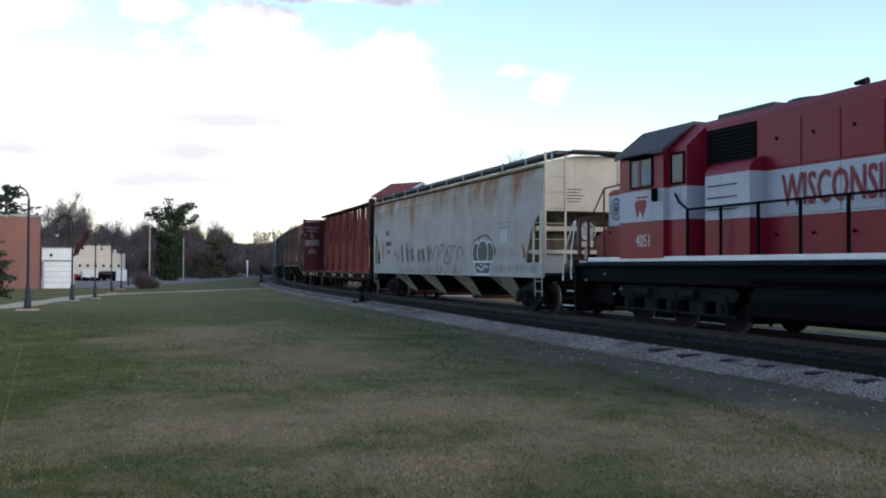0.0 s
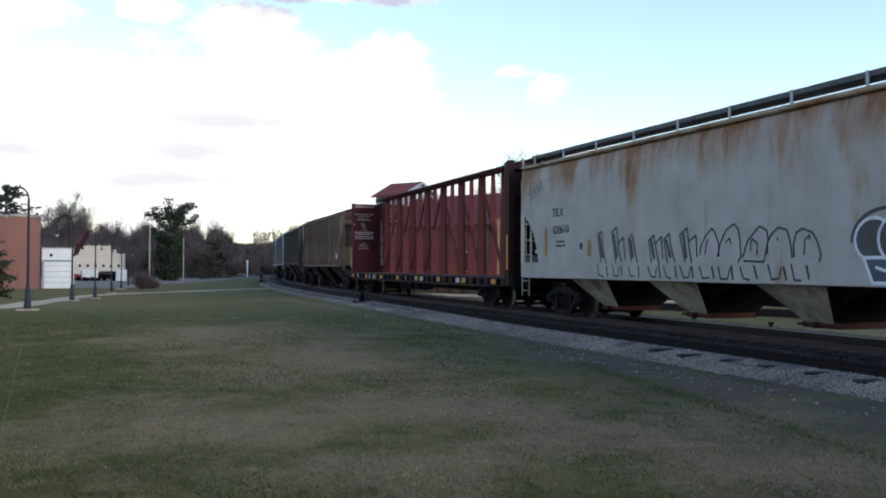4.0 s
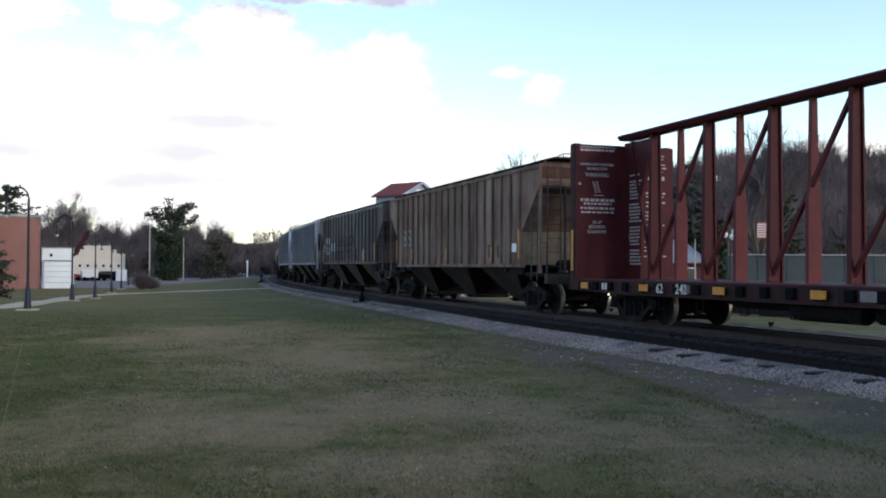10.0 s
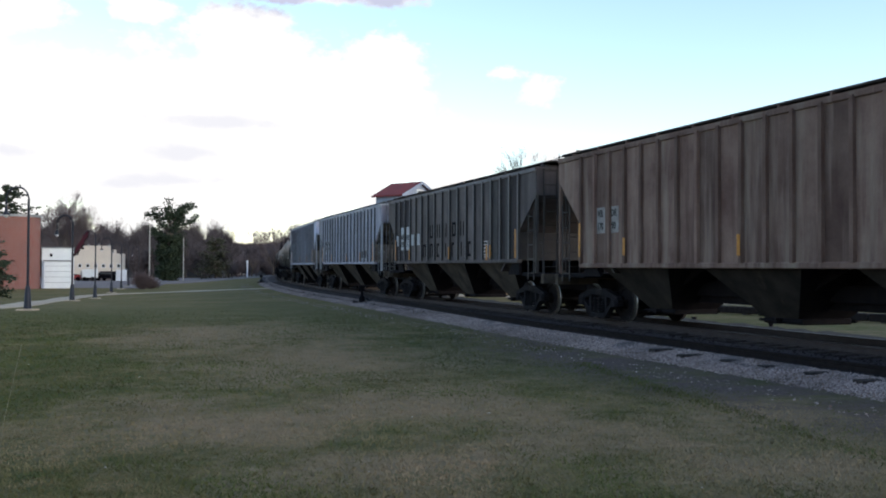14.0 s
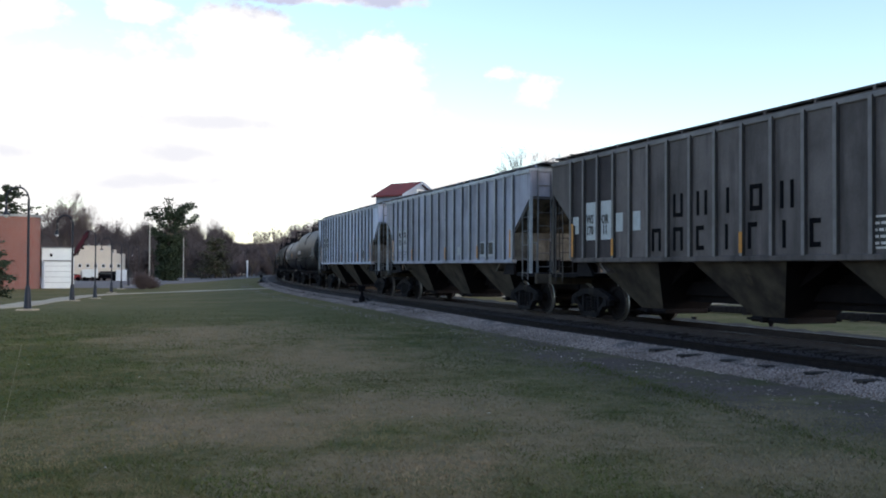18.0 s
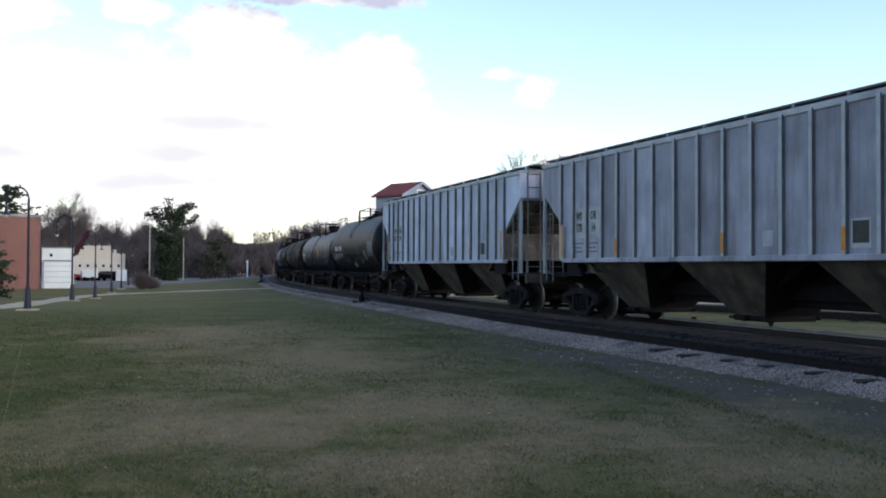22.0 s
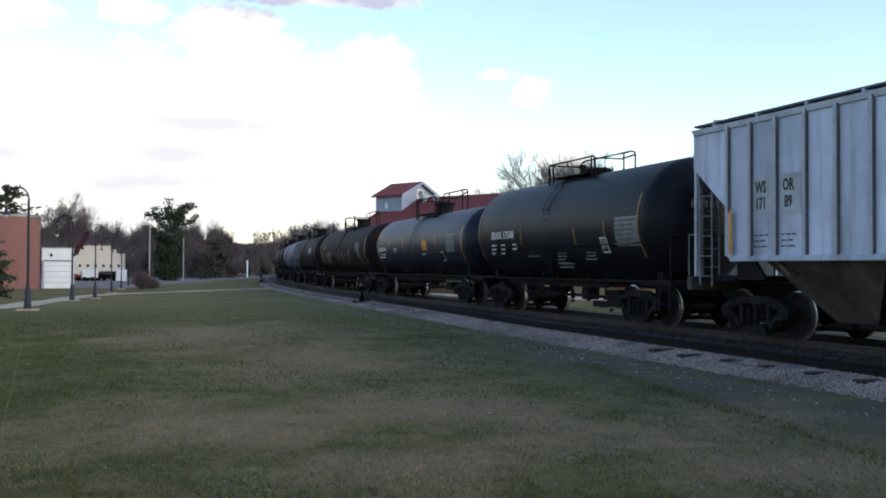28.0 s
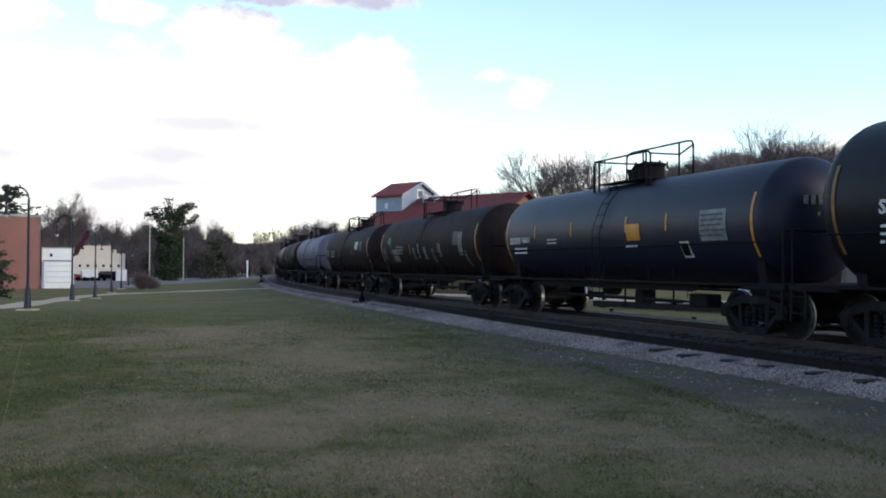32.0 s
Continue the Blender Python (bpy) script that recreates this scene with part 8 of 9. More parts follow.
part("arm", Shape().rod((-0.35, 0, 4.15), (0.3, 0, 4.3), 0.03, 6), M["post"], gp)
for dx, dz in ((-0.38, 4.3), (0.28, 4.5), (0.1, 4.15)):
    part("globe", Shape().turned([(dz - 0.22, 0.0), (dz - 0.18, 0.13), (dz, 0.22), (dz + 0.18, 0.13), (dz + 0.22, 0.0)], "z", 14, (dx, 0, 0)), M["white"], gp, smooth=True)
pole(21.2, 81, 4.3, 0.06, "thin white pole before the brick bungalow", False)

# low timber beams and two short stakes on the grass beyond the track
for k in range(5):
    a, b = Vector((6.6 + 2.42 * k, 41.9 - 3.57 * k, 0)), Vector((6.6 + 2.42 * (k + 0.985), 41.9 - 3.57 * (k + 0.985), 0))
    mid = (a + b) / 2
    be = thing("timber_log", "long dark squared timber log lying on the grass", "log", "timber logs", pose(mid.x, mid.y, gz(mid.x, mid.y), 0, 0, math.degrees(math.atan2(b.y - a.y, b.x - a.x))))
    L = (b - a).length
    part("log", Shape().bbox(-L / 2, L / 2, -0.13, 0.13, 0.03, 0.29, 0.03), M["tie"], be)
    for q in (-0.38, 0.38):
        part("bearer", Shape().bbox(q * L - 0.1, q * L + 0.1, -0.16, 0.16, -0.08, 0.03, 0.01), M["wood"], be)
for x, y in ((6.4, 36.6), (8.0, 30.7), (9.6, 28.2)):
    sk = thing("short_stake", "short dark stake beside the track", "stake", "short stakes", (x, y, gz(x, y)))
    part("stake", Shape().rod((0, 0, -0.1), (0, 0, 0.12), 0.07, 8, 0.06), M["steel"], sk)
    part("cap", Shape().bbox(-0.08, 0.08, -0.08, 0.08, 0.11, 0.16, 0.015), M["steel"], sk)


stalk = thing("grass_stalk", "single tall dry straw-coloured grass stalk near the path of view", "grass", at=(-1.2, 2.5, gz(-1.2, 2.5)))
part("stem", Shape().tube([(0.0, 0, -0.02), (0.01, 0, 0.6), (0.035, 0.01, 1.05), (0.06, 0.01, 1.28), (0.095, 0.02, 1.46)], 0.0006, 5), M["straw"], stalk)
part("seed_head", Shape().tube([(0.095, 0.02, 1.455), (0.1, 0.02, 1.485)], 0.0008, 5), M["straw"], stalk)

# trackside markers
def switch_stand(s, side):
    p = rail_point(s, side)
    st = thing("switch_stand", "small dark switch stand beside the ballast", "switch stand", "switch stands", (p.x, p.y, gz(p.x, p.y) + 0.02))
    part("base", Shape().bbox(-0.4, 0.4, -0.14, 0.14, -0.05, 0.12, 0.02), M["tie"], st)
    part("stand", Shape().turned([(0.1, 0.16), (0.3, 0.12), (0.36, 0.06), (0.62, 0.05)], "z", 10), M["black"], st)
    part("lever", Shape().rod((0, 0, 0.3), (0.35, 0, 0.16), 0.025, 6), M["black"], st)
    part("target", Shape().bbox(-0.14, 0.14, -0.012, 0.012, 0.56, 0.78, 0.01), M["black"], st)


switch_stand(-18.6, 2.75)
switch_stand(-75.0, 3.2)
mk = thing("marker_post", "white marker post beside the far road", "post", at=(-32.5, 160, gz(-32.5, 160)))
part("post", Shape().rod((0, 0, 0), (0, 0, 2.6), 0.14, 10), M["white"], mk)
part("cap", Shape().turned([(2.6, 0.2), (2.75, 0.2), (2.8, 0.0)], "z", 10), M["white"], mk)


# ---- trees ----


def bare_tree(x, y, h, seed, label="leafless spreading tree", spread=0.55, levels=6, trunk=0.2, z=None, group="bare trees", fine=0.013, wide=1.0, stems=0):
    rnd = random.Random(seed)
    zz = gz(x, y) if z is None else z
    t = thing("bare_tree", label, "tree", group, (x, y, zz))
    wood, twig = Shape(), Shape()

    def grow(p, d, length, r, level):
        q = p + d * length
        mid = p + d * length * 0.5 + Vector((rnd.uniform(-1, 1), rnd.uniform(-1, 1), rnd.uniform(-0.3, 0.5))) * length * 0.07
        tgt = wood if level < 3 else twig
        r = max(r, fine)
        sg = 7 if level < 2 else (4 if level < 4 else 3)
        tgt.rod(p, mid, r, sg, r * 0.85)
        tgt.rod(mid, q, r * 0.85, sg, r * 0.66)
        if level >= levels:
            return
        n = 2 if level < 1 else rnd.choice((2, 3, 3))
        for k in range(n + (2 if level >= levels - 2 else 0)):
            a = rnd.uniform(0, 2 * math.pi)
            side = d.orthogonal().normalized()
            side = Matrix.Rotation(a, 3, d) @ side
            f = rnd.uniform(0.35, 0.95) * spread * (1.15 if k else 0.7)
            nd = (d + side * f * 1.5 + Vector((0, 0, 0.16))).normalized()
            st = q if k == 0 else p + d * length * rnd.uniform(0.55, 1.0)
            grow(st, nd, length * rnd.uniform(0.62, 0.86), r * rnd.uniform(0.5, 0.66), level + 1)

    # a fan of limbs from a short trunk, or one stem that forks
    if stems:
        wood.rod((0, 0, -0.2), (0, 0, h * 0.2), trunk * 1.2, 9, trunk)
        for k in range(stems):
            a, e = 2 * math.pi * k / stems + rnd.uniform(-0.3, 0.3), rnd.uniform(0.12, 0.8)
            grow(Vector((0, 0, h * rnd.uniform(0.12, 0.2))), Vector((math.cos(a) * e, math.sin(a) * e, 1)).normalized(), h * rnd.uniform(0.26, 0.34), trunk * 0.5, 1)
    else:
        grow(Vector((0, 0, -0.2)), Vector((rnd.uniform(-0.06, 0.06), rnd.uniform(-0.06, 0.06), 1)).normalized(), h * 0.345, trunk, 0)
    part("trunk", wood, M["bark"], t)
    part("twig_crown", twig, M["twig"], t)
    t.scale = (wide, wide, 1.0)
    return t


def open_pine(x, y, h, w, seed, label):
    """A tall pine with a narrow dark foot and an open, vase-shaped top of rising limbs."""
    rnd = random.Random(seed)
    t = thing("pine_tree", label, "tree", "", (x, y, gz(x, y)))
    part("trunk", Shape().rod((0, 0, -0.2), (0.15, 0, h * 0.55), 0.024 * h, 9, 0.16).rod((0.15, 0, h * 0.55), (-0.2, 0, h * 0.93), 0.16, 7, 0.04), M["bark"], t)
    limbs, crown = Shape(), Shape()
    for k in range(190):
        f = rnd.uniform(0.06, 0.96) if k < 110 else rnd.uniform(0.02, 0.5)
        reach = float(np.interp(f, [0.0, 0.3, 0.5, 0.6, 0.72, 0.84, 0.96], [0.36, 0.4, 0.42, 0.62, 0.92, 0.85, 0.5]))
        a = rnd.uniform(0, 2 * math.pi)
        L = max(0.5, w * reach * rnd.uniform(0.55, 1.12) * (1.12 if math.cos(a) > 0.3 and f < 0.82 else 0.92))
        rise = rnd.uniform(0.4, 0.85) + 3.4 * max(0.0, f - 0.7) if f > 0.55 else rnd.uniform(-0.15, 0.25)
        base = Vector((0, 0, h * (0.45 + 0.62 * (f - 0.55) if f > 0.55 else f)))
        tip = base + Vector((math.cos(a) * L, math.sin(a) * L, min(L * rise, h * 1.02 - base.z)))
        mid = base.lerp(tip, 0.55) - Vector((0, 0, L * 0.06))
        limbs.rod(base, mid, 0.05, 4, 0.035)
        limbs.rod(mid, tip, 0.035, 4, 0.012)
        for c0, n, sp in ((0.5, 16, 0.16), (0.72, 26, 0.2), (0.9, 34, 0.24), (1.0, 34, 0.22)):
            if f < 0.5 or c0 > 0.6:
                q = base.lerp(tip, c0)
                for j in range(n):
                    c = q + Vector((rnd.gauss(0, 1) * sp, rnd.gauss(0, 1) * sp, rnd.gauss(0.1, 0.55) * sp)) * 1.7
                    u = Vector((rnd.gauss(0, 1), rnd.gauss(0, 1), rnd.gauss(0.5, 0.6))).normalized() * rnd.uniform(0.18, 0.4)
                    v = u.orthogonal().normalized() * rnd.uniform(0.05, 0.11)
                    v.rotate(Matrix.Rotation(rnd.uniform(0, 6.28), 3, u.normalized()))
                    crown.add([c - u * 0.5 - v * 0.4, c - u * 0.5 + v * 0.4, c + u * 0.2 + v, c + u, c + u * 0.2 - v], [(0, 1, 2, 3, 4)])
    part("limb_framework", limbs, M["bark"], t)
    part("crown", crown, M["needle"], t)
    return t


def conifer(x, y, h, w, seed, label, bare_low=0.1, ragged=0.35, material="needle", name="conifer_tree", sprays=26, layers=22, shape=0.62):
    """A dense evergreen: whorls of limbs with needle sprays."""
    rnd = random.Random(seed)
    t = thing(name, label, "tree", "", (x, y, gz(x, y)))
    part("trunk", Shape().rod((0, 0, -0.2), (0.1, 0, h * 0.95), 0.02 * h, 9, 0.04), M["bark"], t)
    limbs, crown = Shape(), Shape()
    for i in range(layers):
        f = bare_low + (1 - bare_low) * (i + rnd.random() * 0.7) / layers
        zz = h * f
        prof = (1.05 - f) ** shape if name == "conifer_tree" else math.sin(min(1, f * 1.1 + 0.12) * math.pi) ** 0.6
        for k in range(rnd.randint(4, 7)):
            a = rnd.uniform(0, 2 * math.pi)
            L = w * (0.16 + prof) * rnd.uniform(1 - ragged * 1.6, 1 + ragged)
            L = max(L, 0.25)
            tip = Vector((math.cos(a) * L, math.sin(a) * L, zz + L * rnd.uniform(-0.05, 0.38)))
            base = Vector((0, 0, zz))
            limbs.rod(base, tip, 0.03 + 0.008 * L, 4, 0.012)
            for j in range(sprays):
                s = rnd.uniform(0.25, 1.08)
                c = base.lerp(tip, s) + Vector((rnd.gauss(0, 0.16), rnd.gauss(0, 0.16), rnd.gauss(0, 0.1))) * (0.5 + 0.35 * L)
                u = Vector((rnd.gauss(0, 1), rnd.gauss(0, 1), rnd.gauss(0.1, 0.5))).normalized() * rnd.uniform(0.16, 0.38) * (0.6 + h / 22)
                v = u.orthogonal().normalized() * rnd.uniform(0.06, 0.15) * (0.6 + h / 22)
                v.rotate(Matrix.Rotation(rnd.uniform(0, 6.28), 3, u.normalized()))
                crown.add([c - u * 0.5 - v * 0.4, c - u * 0.5 + v * 0.4, c + u * 0.2 + v, c + u, c + u * 0.2 - v], [(0, 1, 2, 3, 4)])
    part("limb_framework", limbs, M["bark"], t)
    part("crown", crown, M[material], t)
    return t


def at_view(px, dist):
    """The place at a distance ahead that lies px/1704 of it to the side."""
    return (px - 784) / 1704 * dist


open_pine(at_view(299, 150), 150, 12.5, 4.0, 3, "tall dark irregular pine with an open top")
conifer(at_view(382, 168), 168, 7.0, 2.7, 5, "olive green cedar by the road", 0.02, 0.3, material="olivegreen", sprays=34, layers=20)
conifer(at_view(12, 122), 122, 12.3, 4.3, 7, "dark spreading pine behind the brick building", 0.45, 0.55, sprays=30, layers=12)
conifer(at_view(-22, 64), 64, 4.4, 1.3, 9, "dark green yew beside the brick building", 0.02, 0.2, sprays=30, layers=18)
conifer(at_view(1226, 128), 128, 15.5, 2.5, 12, "dark spruce before the wooded hill", 0.05, 0.3)
conifer(at_view(1200, 132), 132, 13.0, 2.8, 13, "dark spruce before the wooded hill", 0.05, 0.35)
conifer(at_view(1395, 140), 140, 13.0, 2.2, 14, "dark spruce at the foot of the hill", 0.05, 0.3)

bare_tree(at_view(120, 140), 140, 10.2, 21, "leafless round-crowned tree behind the garage", 0.4, 6, 0.2, wide=0.86, fine=0.014, stems=14)
bare_tree(at_view(160, 152), 152, 8.0, 22, "small leafless tree behind the cream building", 0.55, 5, 0.2)
bare_tree(at_view(508, 150), 150, 7.6, 23, "leafless tree beside the far track", 0.5, 5, 0.2, fine=0.016, stems=7)
bare_tree(at_view(484, 170), 170, 8.2, 24, "leafless tree beside the far track", 0.5, 5, 0.18, fine=0.018, stems=7)
bare_tree(at_view(446, 180), 180, 6.0, 25, "small leafless tree beside the far track", 0.5, 5, 0.16, fine=0.018, stems=6)
bare_tree(at_view(1004, 96), 96, 11.2, 26, "tall leafless oak behind the feed mill", 0.5, 6, 0.26, wide=1.15, fine=0.014, stems=10)
conifer(at_view(1270, 87), 87, 6.4, 0.8, 17, "dark columnar evergreen beside the brick bungalow", 0.02, 0.2, sprays=24, layers=20)
bare_tree(at_view(925, 120), 120, 12.0, 27, "leafless tree behind the feed mill", 0.6, 6, 0.26)
bare_tree(at_view(880, 130), 130, 10.5, 28, "leafless tree behind the feed mill", 0.6, 5, 0.22)
bare_tree(at_view(1060, 110), 110, 13.0, 29, "leafless tree behind the brick bungalow", 0.6, 6, 0.26)
bare_tree(at_view(1125, 118), 118, 12.4, 30, "leafless tree behind the brick bungalow", 0.6, 6, 0.24)
bare_tree(at_view(1345, 120), 120, 17.6, 31, "tall leafless oak before the hill", 0.5, 6, 0.34, wide=1.35, stems=10)
bare_tree(at_view(1290, 126), 126, 13.5, 32, "leafless tree before the hill", 0.6, 6, 0.28)
bare_tree(at_view(1500, 150), 150, 14.0, 33, "leafless tree before the hill", 0.6, 6, 0.28)


def shrub(x, y, w, h, seed, label):
    rnd = random.Random(seed)
    s = thing("shrub", label, "shrub", at=(x, y, gz(x, y)))
    st = Shape()
    for k in range(260):
        a, e = rnd.uniform(0, 6.28), rnd.uniform(0.25, 1.5)
        d = Vector((math.cos(a) * math.cos(e) * w, math.sin(a) * math.cos(e) * w, math.sin(e) * h)) * rnd.uniform(0.6, 1.05)
        b = Vector((rnd.uniform(-0.3, 0.3), rnd.uniform(-0.3, 0.3), 0)) * w * 0.6
        m = b + (d - b) * 0.55 + Vector((rnd.gauss(0, 0.1), rnd.gauss(0, 0.1), rnd.gauss(0.1, 0.1)))
        st.rod(b, m, 0.022, 3, 0.016)
        for q in range(3):
            st.rod(m, d + Vector((rnd.gauss(0, 0.18), rnd.gauss(0, 0.18), rnd.gauss(0, 0.14))), 0.014, 3, 0.006)
    part("stem_clump", st, M["shrub"], s)


shrub(at_view(252, 97), 97, 1.6, 1.9, 41, "brown leafless rounded shrub")
shrub(at_view(268, 99), 99, 1.2, 1.1, 42, "brown leafless low shrub")
shrub(at_view(1440, 52), 52, 1.0, 0.9, 43, "brown dead brush by the lane")


def far_woods(name, label, spots, seed, hmin, hmax, material, density=70):
    """Crowded leafless trees far off, as one mesh of trunks and twig sprays."""
    rnd = random.Random(seed)
    v, f = [], []

    def tri(p, q, w, up):
        d = (q - p)
        s = Vector((d.z * 0.2 + rnd.uniform(-1, 1), rnd.uniform(-0.3, 0.3), -d.x * 0.2 + rnd.uniform(-0.5, 0.5)))
        s = s.normalized() * w
        o = len(v)
        v.extend([tuple(p - s), tuple(p + s), tuple(q)])
        f.append((o, o + 1, o + 2))

    for x, y in spots:
        h = rnd.uniform(hmin, hmax)
        b = Vector((x, y, gz(x, y) - 0.5))
        lean = Vector((rnd.uniform(-0.06, 0.06), rnd.uniform(-0.06, 0.06), 1))
        tri(b, b + lean * h * 0.8, 0.14 + h * 0.008, 0)
        cw = h * rnd.uniform(0.24, 0.4)
        mid = b + lean * h * 0.6
        for k in range(density):
            a, e, q = rnd.uniform(0, 6.28), math.asin(rnd.uniform(-0.85, 1)), rnd.random() ** 0.4
            en = mid + Vector((math.cos(a) * math.cos(e) * cw, math.sin(a) * math.cos(e) * cw, math.sin(e) * h * 0.4)) * q * rnd.uniform(0.85, 1.12)
            st = b.lerp(en, rnd.uniform(0.45, 0.75)) * 0.5 + (b + lean * h * rnd.uniform(0.2, 0.6)) * 0.5
            L = (en - st).length
            tri(st, en, 0.05 + 0.006 * h, 0)
            for j in range(3):
                m = st.lerp(en, rnd.uniform(0.45, 1.0))
                tri(m, m + Vector((rnd.gauss(0, 0.5), rnd.gauss(0, 0.3), rnd.uniform(-0.1, 0.7))) * (0.5 + 0.25 * L), 0.045, 0)
    me = bpy.data.meshes.new(name)
    me.from_pydata(v, [], f)
    me.materials.append(material)
    return tagged(new(name, me), label, "woods", kind="stuff")


_r = random.Random(77)
left = [(at_view(_r.uniform(-60, 408), d), d) for d in [_r.uniform(185, 290) for _ in range(380)]]
far_woods("far_woods", "dark brown leafless woods beyond the road", left, 51, 5.8, 9.9, M["woodb"], 110)
dip = [(at_view(_r.uniform(400, 482), d), d) for d in [_r.uniform(185, 226) for _ in range(70)]]
far_woods("far_woods", "low brown leafless thicket beyond the road", dip, 54, 3.4, 5.6, M["wooda"], 110)
dip = [(at_view(_r.uniform(398, 490), d), d) for d in [_r.uniform(228, 335) for _ in range(230)]]
far_woods("far_woods", "low grey-brown leafless woods in the far saddle", dip, 56, 1.8, 3.2, M["woodb"], 60)
dip = [(at_view(_r.uniform(476, 530), d), d) for d in [_r.uniform(185, 250) for _ in range(50)]]
far_woods("far_woods", "brown leafless woods beside the far track", dip, 55, 5.0, 8.0, M["wooda"], 100)
mid = [(at_view(_r.uniform(520, 1080), d), d) for d in [_r.uniform(190, 300) for _ in range(260)]]
far_woods("far_woods", "brown leafless woods beyond the railway", mid, 52, 6.5, 10, M["wooda"], 90)
hill = [(at_view(_r.uniform(1020, 1680), d), d) for d in [_r.uniform(140, 300) for _ in range(620)]]
far_woods("hill_woods", "dense grey-brown leafless woods on the hillside", hill, 53, 7, 11, M["wooda"], 90)


# ---- ties, ballast stones and grass: small pieces last ----


def by_island(name, cols, rough=0.95):
    """A material whose colour differs from loose piece to loose piece."""
    m = bpy.data.materials.new(name)
    m.use_nodes = True
    n, l = m.node_tree.nodes, m.node_tree.links
    g = n.new("ShaderNodeNewGeometry")
    r = n.new("ShaderNodeValToRGB")
    for k, c in enumerate(cols):
        if k >= 2:
            r.color_ramp.elements.new(k / (len(cols) - 1))
    for k, c in enumerate(cols):
        r.color_ramp.elements[k].position = k / (len(cols) - 1)
        r.color_ramp.elements[k].color = (*c, 1)
    l.new(g.outputs["Random Per Island"], r.inputs[0])
    tc = n.new("ShaderNodeTexCoord")
    t = n.new("ShaderNodeTexNoise")
    t.inputs["Scale"].default_value, t.inputs["Detail"].default_value = 0.7, 4
    l.new(tc.outputs["Object"], t.inputs["Vector"])
    mr = n.new("ShaderNodeMapRange")
    mr.inputs["From Min"].default_value, mr.inputs["From Max"].default_value = 0.3, 0.7
    mr.inputs["To Min"].default_value, mr.inputs["To Max"].default_value = 0.7, 1.25
    l.new(t.outputs["Fac"], mr.inputs["Value"])
    mul = n.new("ShaderNodeMix")
    mul.data_type, mul.blend_type = "RGBA", "MULTIPLY"
    mul.inputs[0].default_value = 1.0
    l.new(r.outputs[0], mul.inputs[6])
    l.new(mr.outputs[0], mul.inputs[7])
    b = n["Principled BSDF"]
    l.new(mul.outputs[2], b.inputs["Base Color"])
    b.inputs["Roughness"].default_value = rough
    b.inputs["Specular IOR Level"].default_value = 0.15
    return m


def loose_mesh(name, v, f, material, label, category):
    me = bpy.data.meshes.new(name)
    me.vertices.add(len(v))
    me.vertices.foreach_set("co", v.astype(np.float32).ravel())
    nf, k = f.shape
    me.loops.add(nf * k)
    me.loops.foreach_set("vertex_index", f.astype(np.int32).ravel())
    me.polygons.add(nf)
    me.polygons.foreach_set("loop_start", np.arange(0, nf * k, k, dtype=np.int32))
    me.update(calc_edges=True)
    me.materials.append(material)
    return tagged(new(name, me), label, category, kind="stuff")


def track_places(s, o):
    x, y, h = np.interp(s, _S, _X), np.interp(s, _S, _Y), np.interp(s, _S, _H)
    return x + o * np.sin(h), y - o * np.cos(h)


def scatter_stones(name, label, n, seed, o_lo, o_hi, colours, size, reach=90):
    rng = np.random.default_rng(seed)
    s = 18 - reach * rng.random(n) ** 1.6
    if o_hi is None:
        a, b = shoulder_edges(s)
        o = a + (b - a) * rng.random(n) + rng.normal(0, 0.05, n)
        o = np.where(rng.random(n) < 0.012, rng.uniform(4.5, 5.3, n), o)
    else:
        o = o_lo + (o_hi - o_lo) * rng.random(n) ** 0.9
    x, y = track_places(s, o)
    prof_o = np.array([-3.0, -2.1, -1.45, 0, 1.45, 1.95, 2.95, 3.4])
    prof_z = np.array([-0.45, -0.2, -0.17, -0.17, -0.17, -0.19, -0.24, -0.34])
    z = np.interp(o, prof_o, prof_z)
    if o_hi is None:
        u = (o - a) / (b - a)
        z = np.where(u > 1, ground_z(x, y), np.interp(u, [0, 0.08, 0.5, 0.85, 1], [-0.24, -0.2, -0.25, -0.3, -0.34]))
    r = rng.uniform(*size, n)
    base = np.array([(1, 0, 0), (0, 1, 0), (-1, 0, 0), (0, -1, 0), (0, 0, 0.8), (0, 0, -0.6)], float)
    v = base[None] * rng.uniform(0.6, 1.3, (n, 6, 1))
    v = v + rng.normal(0, 0.18, v.shape)
    a = rng.uniform(0, 6.28, n)
    c, q = np.cos(a)[:, None], np.sin(a)[:, None]
    vx, vy = v[..., 0] * c - v[..., 1] * q, v[..., 0] * q + v[..., 1] * c
    v = np.stack([vx * r[:, None] + x[:, None], vy * r[:, None] + y[:, None], v[..., 2] * r[:, None] + (z + r * 0.25)[:, None]], -1)
    tri = np.array([(0, 1, 4), (1, 2, 4), (2, 3, 4), (3, 0, 4), (1, 0, 5), (2, 1, 5), (3, 2, 5), (0, 3, 5)])
    f = (tri[None] + 6 * np.arange(n)[:, None, None]).reshape(-1, 3)
    loose_mesh(name, v.reshape(-1, 3), f, by_island(name + "_surface", colours), label, "stones")


